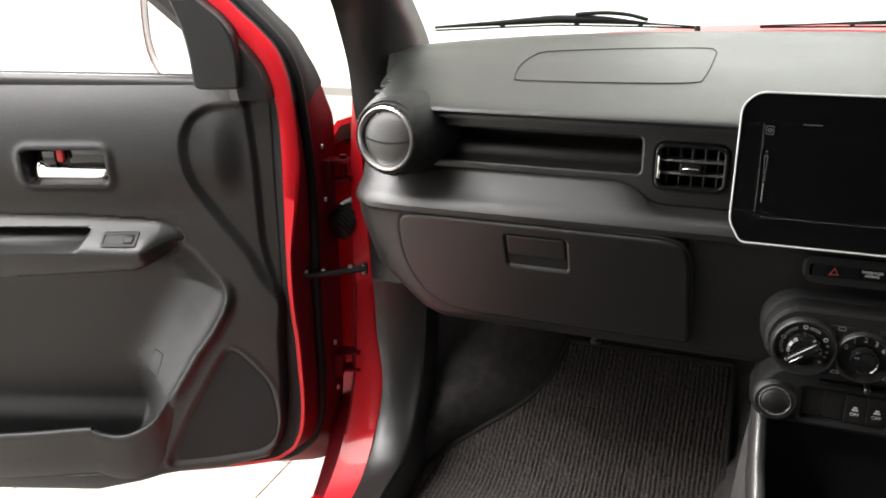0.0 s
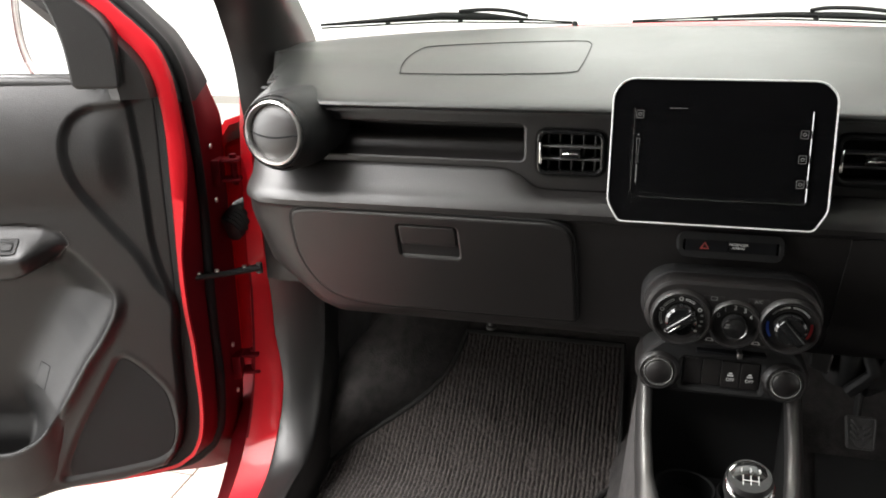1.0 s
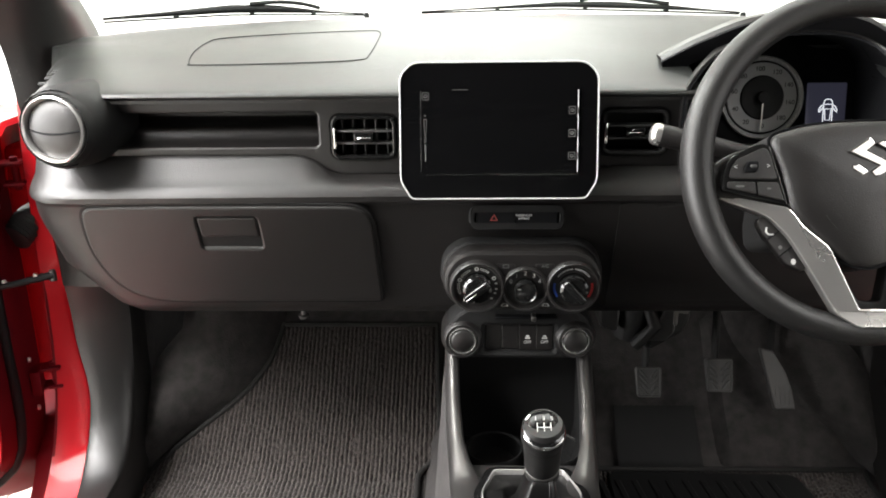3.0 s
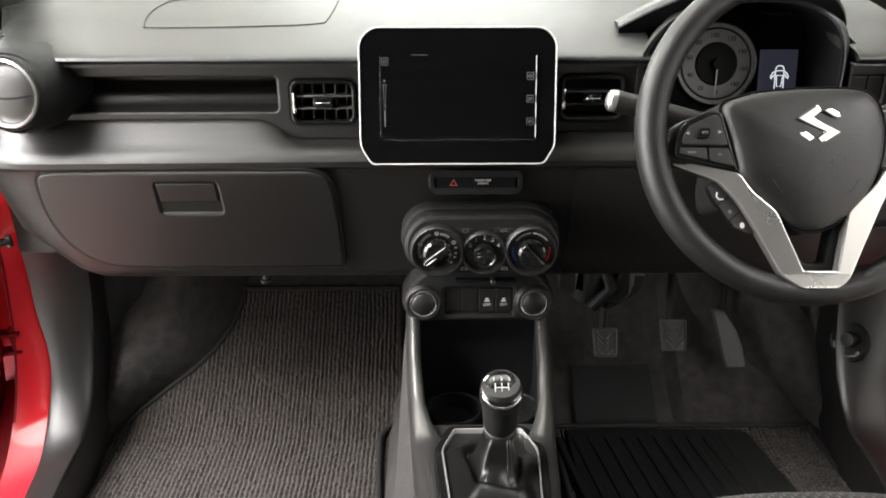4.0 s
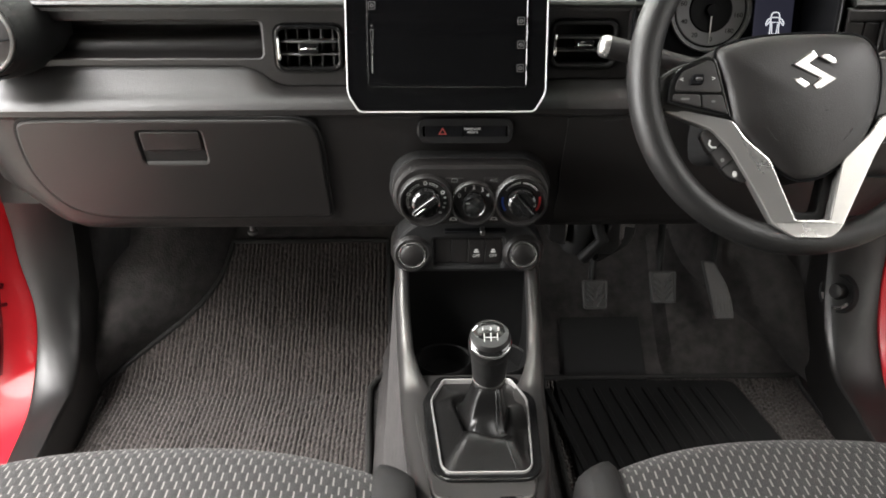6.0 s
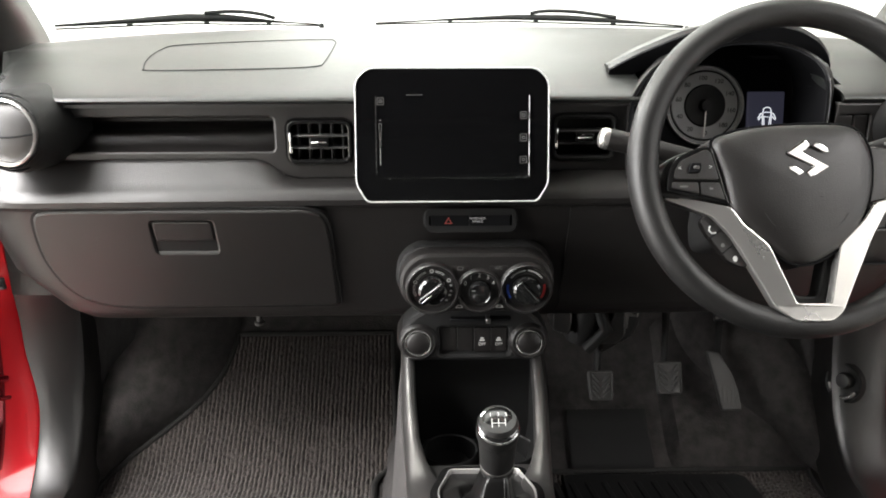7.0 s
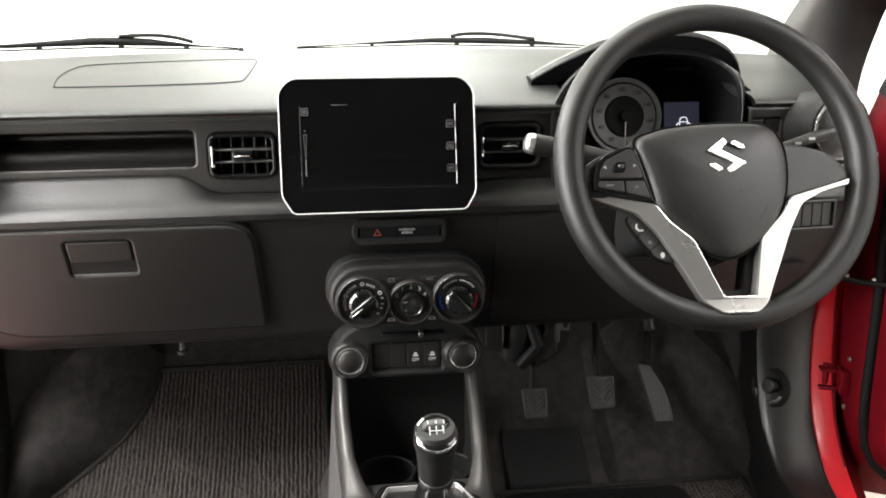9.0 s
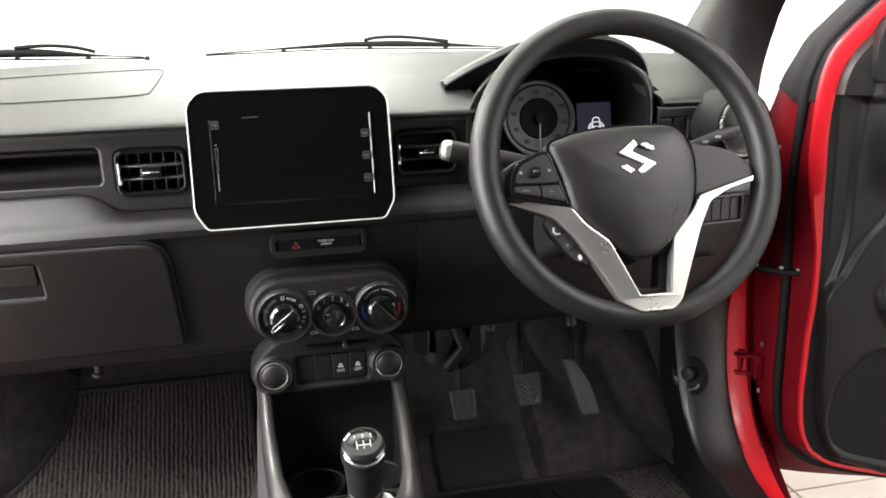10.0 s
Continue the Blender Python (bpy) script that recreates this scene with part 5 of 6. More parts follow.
# bin with cup holder
rows = []
for y, z in ((0.09, 0.70), (0.088, 0.60), (0.08, 0.545), (0.05, 0.53), (-0.06, 0.53), (-0.095, 0.535), (-0.102, 0.56), (-0.104, 0.60)):
    rows.append([Vector((CF + q, y, z)) for q in (-0.088, -0.07, 0, 0.07, 0.088)])
part("bin_liner", grid(rows), M_DARK, CON)
for s in (-1, 1):
    part("bin_side", grid([[Vector((CF + s * (0.088 if z > 0.55 else 0.08), y, min(z, con_z(y) - 0.006))) for z in (0.52, 0.57, 0.75)] for y in (0.09, 0.04, 0, -0.05, -0.08, -0.105)]), M_DARK, CON)
part("cup_holder", lathe([(0.036, -0.07), (0.038, 0.0), (0.041, 0.002), (0.043, -0.001), (0.043, -0.03)], pose(CX - 0.040, 0.026, 0.560), 40, close=False), M_DARK, CON)
part("cup_holder", lathe([(0.036, -0.07), (0.038, 0.0), (0.041, 0.002), (0.043, -0.001), (0.043, -0.03)], pose(CX + 0.045, 0.026, 0.560), 40, close=False), M_DARK, CON)


# ---- gear lever ----
def gear_lever():
    g = thing("gear_lever", "black gear lever with a chrome-ringed knob in a leatherette boot", "gear lever")
    base = inset(hole, 0.0105)
    k = len(base)
    top = Vector((0.018, -0.185, 0.668))
    # leather bag: a sloping skirt, a slack fold and an upright neck
    rows = [[] for _ in range(50)]
    for j, (x, y) in enumerate(base):
        b = zt @ Vector((x, y, -0.002))
        a = math.atan2(y + 0.200, x - CX)
        d = Vector((math.cos(a), math.sin(a), 0))
        front = max(0.0, math.cos(a - radians(-105)))
        side = max(0.0, math.cos(a - radians(200)))
        slack = 0.25 + 0.75 * max(front, 0.9 * side)
        mid = Vector((top.x - 0.004, top.y - 0.012, 0))
        neck = mid + Vector((0.036 * d.x, 0.034 * d.y, 0)) * (1 + 0.10 * math.sin(3 * a + 1.2) + 0.06 * math.sin(7 * a))
        b0 = Vector((b.x, b.y, 0))
        crest = b0.lerp(neck, 0.72 + 0.10 * math.sin(2 * a + 0.6))
        fold = b0.lerp(neck, 0.97)
        hc = 0.013 + 0.008 * front + 0.004 * math.sin(3 * a + 0.4) + 0.003 * math.sin(6 * a)
        hf = hc - 0.012 * slack
        ring = top + Vector((0.0185 * d.x, 0.0185 * d.y, 0))
        up = neck.lerp(Vector((ring.x, ring.y, 0)), 0.35)
        up2 = neck.lerp(Vector((ring.x, ring.y, 0)), 0.75)
        wr = 0.0016 * math.sin(5 * a + 1.0) + 0.0010 * math.sin(11 * a)
        pts = [b, b0.lerp(crest, 0.5) + Vector((0, 0, b.z + hc * 0.52 + wr)), crest + Vector((0, 0, b.z + hc)), crest.lerp(fold, 0.6) + Vector((0, 0, b.z + hf + 0.001)),
               fold + Vector((0, 0, b.z + hf + 0.006)), up + d * wr + Vector((0, 0, b.z + 0.028)), up2 + d * wr * 0.6 + Vector((0, 0, b.z + 0.050)), ring]
        for i, p in enumerate(smooth(pts, 7)):
            rows[i].append(p)
    boot = part("boot", grid(rows, True), M_BOOT, g, "creased black leatherette boot", 70)
    mid = min(range(k), key=lambda j: base[j][1] + 2 * abs(base[j][0] - CX))
    part("seam", tube([r[mid] + Vector((0, -0.0006, 0.0004)) for r in rows[1:-1]], 0.0009, 6), M_BOOT, boot)
    ax = Vector((-0.004, -0.035, 0.115)).normalized()
    q = Matrix.Translation(top) @ Vector((0, 0, 1)).rotation_difference(ax).to_matrix().to_4x4()
    part("collar", lathe([(0.0185, -0.006), (0.0202, -0.002), (0.0200, 0.004), (0.0188, 0.006)], q, 32), M_LEATHER, g)
    part("collar_ring", lathe([(0.0188, 0.0055), (0.0202, 0.0060), (0.0200, 0.0078), (0.0186, 0.0082)], q, 32, close=False), M_GUN, g, "thin dull metal ring")
    part("shaft", lathe([(0.0180, 0.006), (0.0202, 0.012), (0.0210, 0.03), (0.0224, 0.050), (0.0241, 0.064), (0.0244, 0.071), (0.0235, 0.078), (0.0210, 0.083)], q, 36), M_LEATHER, g)
    # knob cap looks up and back
    cq = Matrix.Translation(q @ Vector((0, -0.003, 0.070))) @ Matrix.Rotation(radians(32), 4, "X")
    part("knob", lathe([(0.0, 0.0140), (0.010, 0.0136), (0.0180, 0.0120), (0.0222, 0.0096)], cq, 40, close=False), M_GLOSS, g, "gloss black cap with white shift pattern")
    part("knob_ring", lathe([(0.0221, 0.0096), (0.0229, 0.0100), (0.0239, 0.0090), (0.0243, 0.0074)], cq, 40, close=False), M_CHROME, g, "chrome ring")
    part("knob_shell", lathe([(0.0241, 0.0078), (0.0247, 0.0050), (0.0249, -0.001), (0.0244, -0.010)], cq, 40, close=False), M_LEATHER, g)
    bm = bmesh.new()
    for x in (-0.008, 0.0, 0.008):
        block(x * 0.94 - 0.0004, -0.0055, 0.0132, x * 0.94 + 0.0004, 0.0055, 0.0148, 0, 1, cq, bm)
    block(-0.008, -0.0004, 0.0138, 0.008, 0.0004, 0.0149, 0, 1, cq, bm)
    part("shift_lines", bm, M_MARK, g)
    for t, x, y in (("1", -0.009, 0.0095), ("3", 0.0, 0.0098), ("5", 0.009, 0.0095), ("2", -0.009, -0.0095), ("4", 0.0, -0.0098), ("R", 0.009, -0.0095)):
        lettering(t, 0.0062, cq @ Matrix.Translation((x * 0.98, y * 1.12, 0.0140)), M_MARK, g, thick_=0.0006)


gear_lever()


def handbrake():
    h = thing("handbrake", "black handbrake lever with a silver release button behind the console", "handbrake")
    a, b = Vector((0.026, -0.352, 0.622)), Vector((0.024, -0.62, 0.585))
    pts = [a.lerp(b, t) for t in (0, 0.03, 0.08, 0.3, 0.6, 1.0)]
    part("grip", tube(pts, [0.010, 0.0135, 0.0155, 0.016, 0.0165, 0.014], 18), M_BLACK, h)
    d = (a - b).normalized()
    part("button", tube([a - d * 0.004, a + d * 0.006, a + d * 0.009], [0.0085, 0.0085, 0.006], 16), M_DARK, h)
    m = face(a.x, a.y, a.z, 35)
    part("button_clip", tube([m @ Vector(p) for p in ((-0.0095, -0.020, 0.004), (-0.0095, 0.009, 0.007), (-0.007, 0.011, 0.007), (0.007, 0.011, 0.007), (0.0095, 0.009, 0.007), (0.0095, -0.020, 0.004))], 0.0022, 8), M_CHROME, h)
    part("lever_base", block(-0.0, -0.70, 0.33, 0.055, -0.56, 0.585, 0.01), M_BLACK, h)


handbrake()


# ---- floor mats ----
def floor_mat(label, left, right, y0, y1):
    m = thing("floor_mat", label, "floor mat", "floor mats")
    pitch = 0.0082
    xa, xb = min(p[1] for p in left), max(p[1] for p in right)
    n, k = int((xb - xa) / pitch * 7), 230
    rows = []
    for j in range(k + 1):
        y = y0 + (y1 - y0) * j / k
        xl, xr = lerp(y, left), lerp(y, right)
        row = []
        for i in range(n + 1):
            x = min(max(xa + (xb - xa) * i / n, xl), xr)
            edge = min(1, max(0.0, min(x - xl, xr - x, y1 - y)) / 0.006)
            wob = 0.0016 * noise.noise((x * 20, y * 12, 0)) + 0.0008 * noise.noise((round(x / pitch) * 3.7, y * 130, 4))
            ph = (x + wob) / pitch
            rib = (0.5 + 0.5 * math.cos(2 * math.pi * ph)) ** 0.6
            ri = math.floor(ph + 0.5)
            knot = 0.5 + 0.32 * math.sin(2 * math.pi * y / 0.0105 + 2.4 * ri + 3.5 * noise.noise((ri * 1.3, y * 34, 7))) + 0.55 * noise.noise((ri * 2.7, y * 90, 3))
            z = floor_z(y) + 0.005 + edge * (0.0048 * rib * (0.35 + 0.65 * knot) + 0.0024 * noise.noise((x * 210, y * 120, 1)))
            row.append(Vector((x, y - 0.6 * (z - floor_z(y)), z)))
        rows.append(row)
    part("mat_surface", grid(rows), M_MAT, m, "ribbed loop pile", 80)
    ys = [y0 + (y1 - y0) * j / 70 for j in range(71)]
    edge = [(lerp(y, left), y) for y in ys] + [(lerp(y1, left) * (1 - t) + lerp(y1, right) * t, y1) for t in (0.05, 0.2, 0.4, 0.6, 0.8, 0.95)] + [(lerp(y, right), y) for y in ys[::-1]]
    part("binding", tube([(x, y - 0.004, floor_z(y) + 0.0075) for x, y in edge], 0.0056, 8), M_BIND, m, "dark stitched binding")
    return m


floor_mat("dark grey ribbed carpet mat on the passenger floor", [(-0.05, -0.655), (0.083, -0.670), (0.21, -0.662), (0.262, -0.657), (0.285, -0.645), (0.314, -0.615), (0.354, -0.562), (0.381, -0.523), (0.405, -0.494), (0.43, -0.473), (0.447, -0.461), (0.475, -0.450), (0.507, -0.442)],
          [(-0.05, -0.150), (0.052, -0.151), (0.155, -0.157), (0.258, -0.160), (0.272, -0.153), (0.287, -0.137), (0.303, -0.123), (0.36, -0.122), (0.445, -0.126), (0.507, -0.130)], -0.05, 0.507)
DM = floor_mat("dark ribbed driver's carpet mat with a black rubber heel pad", [(-0.05, 0.165), (0.278, 0.165)], [(-0.05, 0.60), (0.06, 0.65), (0.278, 0.648)], -0.05, 0.278)
# rubber heel pad of the driver's mat, with a tongue up the toe board
HP = part("heel_pad", plate(rounded([(0.185, -0.045), (0.565, -0.045), (0.520, 0.262), (0.185, 0.268)], 0.02), (), 0.005, 0.002, pose(0, 0, 0.3515)), M_RUBBER, DM, "black rubber heel pad with slanted ridges")
for k in range(11):
    x = 0.195 + 0.030 * k
    part("ridge", block(x, -0.035, 0.350, x + 0.012, 0.240, 0.3540, 0.002, 1, Matrix(((1, -0.14, 0, 0), (0, 1, 0, 0), (0, 0, 1, 0), (0, 0, 0, 1)))), M_RUBBER, HP)
rows = []
for j in range(25):
    y = 0.272 + 0.106 * j / 24
    rows.append([Vector((x, y - 0.006, floor_z(y) + 0.010 + 0.0015 * (i % 2))) for i, x in enumerate([0.207 + 0.154 * q / 30 for q in range(31)])])
part("heel_tongue", thick(grid(rows), 0.005), M_RUBBER, DM, "ribbed rubber tongue on the toe board")
# padded carpet beside the pedals
rows = []
for j in range(17):
    y = 0.283 + 0.232 * j / 16
    rows.append([Vector((x, y, floor_z(y) - 0.012 + 0.016 * step((x - 0.385) / 0.03) + 0.042 * math.sin(math.pi * min(1, j / 2.0) / 2) ** 0.6 * step((x - 0.385) / 0.03) * step((0.66 - x) / 0.08) * (0.35 + 0.65 * step((14 - j) / 8)) * (0.8 + 0.2 * noise.noise((x * 9, y * 9, 3))))) for x in [0.385 + 0.275 * q / 20 for q in range(21)]])
part("padded_carpet", thick(grid(rows), 0.01), M_CARPET, BODY, "thick felt carpet pad beside the pedals")


# ---- pedals ----
def pedal(kind, x, y, z, w, h, label):
    p = thing("pedal", label, "pedal", "foot pedals")
    m = face(x, y, z, 28)
    if kind == "long":
        o = rounded([(-0.009, -h / 2), (0.029, -h / 2), (0.025, -0.020), (0.016, 0.010), (-0.006, h / 2 - 0.006), (-0.030, h / 2), (-0.021, 0.010)], 0.006)
        pad = part("pad", plate(o, (), 0.010, 0.003, m), M_PEDAL, p)
        for k in range(4):
            part("groove", block(-0.006 + 0.008 * k, -h * 0.44, 0, -0.0035 + 0.008 * k, -h * 0.12, 0.0012, 0, 1, m), M_PEDAL, pad)
    else:
        o = rounded([(-w * 0.44, -h / 2), (w * 0.44, -h / 2), (w / 2, h / 2), (-w / 2, h / 2)], 0.006)
        pad = part("pad", plate(o, [inset(o, 0.0035)], 0.012, 0.002, m), M_PEDAL, p, "rubber pedal pad")
        part("pad_face", plate(inset(o, 0.003), (), 0.008, 0.001, m @ Matrix.Translation((0, 0, -0.003))), M_PEDAL, pad)
        for sg in (-1, 1):
            for k in range(4):
                q = m @ Matrix.Translation((sg * w * 0.2, -h * 0.28 + k * h * 0.18, -0.001)) @ Matrix.Rotation(radians(sg * 50), 4, "Z")
                part("tread", block(-w * 0.2, -0.002, -0.003, w * 0.2, 0.002, 0.0012, 0.001, 1, q), M_PEDAL, pad)
    part("arm", tube([m @ Vector((0, 0, -0.01)), m @ Vector((0.0, h * 0.5, -0.03)), (x + 0.004, y + 0.07, z + 0.12), (x + 0.006, y + 0.08, z + 0.26)], 0.007, 8), M_DARK, p)


pedal("square", 0.259, 0.315, 0.508, 0.047, 0.054, "worn black rubber clutch pedal")
pedal("square", 0.388, 0.325, 0.517, 0.050, 0.060, "black rubber brake pedal with cross treads")
pedal("long", 0.495, 0.332, 0.507, 0.056, 0.112, "long ribbed accelerator pedal")

# steering column bracket and levers under the dash
UB = thing("column_bracket", "dark steel brackets and wiring under the driver's dash", "bracket")
part("bracket", plate(rounded([(-0.05, -0.10), (0.02, -0.06), (0.045, 0.05), (-0.04, 0.06)], 0.02), (), 0.05, 0.008, face(0.29, 0.30, 0.68, 10)), M_DARK, UB)
part("clip", plate(rounded([(-0.002, -0.018), (0.004, -0.018), (0.006, 0.006), (0.024, 0.004), (0.026, 0.020), (0.018, 0.028), (0.014, 0.034), (-0.002, 0.034)], 0.002), [circle(0.016, 0.015, 0.005, 12)], 0.004, 0.001, face(0.277, 0.25, 0.668, 10) @ Matrix.Diagonal((0.9, 0.9, 1, 1))), M_GUN, UB, "dull steel clip")
part("column_housing", plate(rounded([(0.155, 0.640), (0.186, 0.628), (0.190, 0.660), (0.186, 0.700), (0.155, 0.700)], 0.008), (), 0.05, 0.004, face(0, 0.27, 0)), M_KICK, UB, "grey moulded column housing")
part("column_housing", plate(rounded([(0.224, 0.612), (0.270, 0.612), (0.284, 0.628), (0.280, 0.715), (0.255, 0.715), (0.262, 0.668), (0.246, 0.640)], 0.006), (), 0.05, 0.004, face(0, 0.268, 0)), M_KICK, UB)
part("column_core", tube([(0.222, 0.32, 0.72), (0.218, 0.30, 0.66), (0.214, 0.31, 0.61)], 0.030, 14), M_DARK, UB)
part("rod", tube([(0.23, 0.29, 0.70), (0.25, 0.27, 0.64), (0.22, 0.28, 0.60)], 0.012, 10), M_DARK, UB)
part("cable", tube(smooth([(0.33, 0.22, 0.72), (0.36, 0.215, 0.705), (0.40, 0.22, 0.71), (0.43, 0.23, 0.725)], 6), 0.004, 8), M_GLOSS, UB)
part("cross_bar", tube([(0.20, 0.30, 0.725), (0.35, 0.28, 0.72), (0.62, 0.30, 0.72)], 0.016, 10), M_DARK, UB)
part("stub", tube([(0.44, 0.27, 0.70), (0.44, 0.25, 0.665)], 0.011, 10), M_GUN, UB)

# hook and pocket on the driver's kick trim
HK = thing("bonnet_release", "black bonnet release pull in the kick trim", "release lever")
hm = Matrix.Translation((0.672, 0.245, 0.545)) @ Matrix.Rotation(radians(-62), 4, "Z") @ face(0, 0, 0, 12)
part("cup", lathe([(0.0, -0.012), (0.022, -0.012), (0.030, 0.003), (0.034, 0.004), (0.037, -0.004)], hm, 36, close=False), M_DARK, HK)
part("handle", lathe([(0.0, 0.012), (0.012, 0.011), (0.015, 0.004), (0.014, -0.01)], hm @ Matrix.Translation((0, 0.004, 0)), 24), M_BLACK, HK)
part("lip", tube([hm @ Vector((0.026 * math.cos(radians(a)), 0.026 * math.sin(radians(a)), 0.004)) for a in range(200, 341, 10)], 0.003, 8), M_SILVER, HK)


# ---- seats ----
def seat(s, x0, x1, yf, z0):
    t = thing("front_seat", "grey patterned cloth front seat cushion with dark side bolsters", "seat", "front seats")
    n, k = 48, 40
    xc, hw = (x0 + x1) / 2, (x1 - x0) / 2
    bm = bmesh.new()
    uvl = bm.loops.layers.uv.new("UVMap")
    vs = []
    for j in range(k + 1):
        v = j / k
        row = []
        for i in range(n + 1):
            u = -1 + 2 * i / n
            front = yf - 0.040 * abs(u) ** 2.4
            y = front - 0.06 - 0.44 * max(0, (v - 0.25)) / 0.75
            z = z0 + 0.012 * (1 - abs(u) ** 3) - 0.02 * max(0, (v - 0.25) / 0.75)
            if v < 0.25:
                a = (1 - v / 0.25) * math.pi / 2
                y = front - 0.06 + 0.06 * math.sin(a)
                z -= 0.075 * (1 - math.cos(a))
            row.append(bm.verts.new((xc + u * hw * 0.88, y, z)))
        vs.append(row)
    for j in range(k):
        for i in range(n):
            f = bm.faces.new((vs[j][i], vs[j][i + 1], vs[j + 1][i + 1], vs[j + 1][i]))
            for l in f.loops:
                l[uvl].uv = (l.vert.co.x, (l.vert.co.y - l.vert.co.z * 0.9))
    part("cushion", bm, M_CLOTH, t, "grey woven cloth with light dashes", 60)
    for sg in (-1, 1):
        rows = []
        for j in range(25):
            v = j / 24
            row = []
            for i in range(9):
                a = math.pi * i / 8
                u0 = 0.945 + 0.097 * -math.cos(a)
                fy = yf - 0.026 - 0.03 * max(0, u0 - 0.87) / 0.17
                if v < 0.25:
                    b = (1 - v / 0.25) * math.pi / 2
                    y, dz = fy - 0.06 + 0.06 * math.sin(b), -0.08 * (1 - math.cos(b))
                else:
                    y, dz = fy - 0.06 - 0.45 * (v - 0.25) / 0.75, 0.0
                zz = z0 - 0.004 + 0.018 * math.sin(a) - (0.14 * max(0, (i - 6) / 2) ** 1.5) + dz
                row.append(Vector((xc + sg * hw * u0, y, zz)))
            rows.append(row)
        part("side_bolster", grid(rows), M_BOLSTER, t, "plain dark bolster", 60)
    rows = []
    for j in range(15):
        v = j / 14
        hw_ = 0.235 - 0.055 * v ** 2
        yb, zb = yf - 0.52 - 0.20 * v, z0 - 0.02 + 0.50 * v - 0.03 * max(0.0, v - 0.8) / 0.2
        rows.append([Vector((xc + s * 0.012 + hw_ * math.copysign(abs(math.cos(a)) ** 0.5, math.cos(a)), yb - 0.05 + 0.055 * math.copysign(abs(math.sin(a)) ** 0.6, math.sin(a)), zb)) for a in [2 * math.pi * i / 28 for i in range(28)]])
    part("backrest", grid(rows, True, True), M_BOLSTER, t, "dark cloth backrest", 60)
    part("seat_base", block(x0 + 0.03, yf - 0.52, 0.335, x1 - 0.03, yf - 0.085, z0 - 0.06, 0.02, 3), M_DARK, t)


seat(-1, -0.625, -0.075, -0.235, 0.634)
seat(1, 0.113, 0.625, -0.230, 0.630)


# ---- doors ----
def inside(poly, u, z):
    """Signed distance to a polygon, positive inside."""
    d, c = 1e9, False
    k = len(poly)
    for i in range(k):
        (ax, ay), (bx, by) = poly[i - 1], poly[i]
        ex, ey = bx - ax, by - ay
        t = max(0, min(1, ((u - ax) * ex + (z - ay) * ey) / (ex * ex + ey * ey + 1e-12)))
        d = min(d, math.hypot(u - ax - t * ex, z - ay - t * ey))
        if (ay > z) != (by > z) and u < (bx - ax) * (z - ay) / (by - ay) + ax:
            c = not c
    return d if c else -d


ARM_TOP = [(0.209, 0.857), (0.217, 0.871), (0.242, 0.883), (0.345, 0.890), (0.48, 0.893), (1.0, 0.905)]
ARM_EDGE = [(0.209, 0.855), (0.24, 0.846), (0.281, 0.840), (0.48, 0.844), (1.0, 0.85)]
ARM_LOW = [(0.209, 0.853), (0.216, 0.847), (0.240, 0.827), (0.278, 0.812), (0.497, 0.799), (1.0, 0.79)]
LIP = [(0.302, 0.528), (0.334, 0.511), (0.360, 0.503), (0.384, 0.505), (0.407, 0.516), (0.421, 0.519), (0.575, 0.501), (1.2, 0.49)]
MU, MZ = 0.266, 1.190  # centre of the door mirror along the door and its height


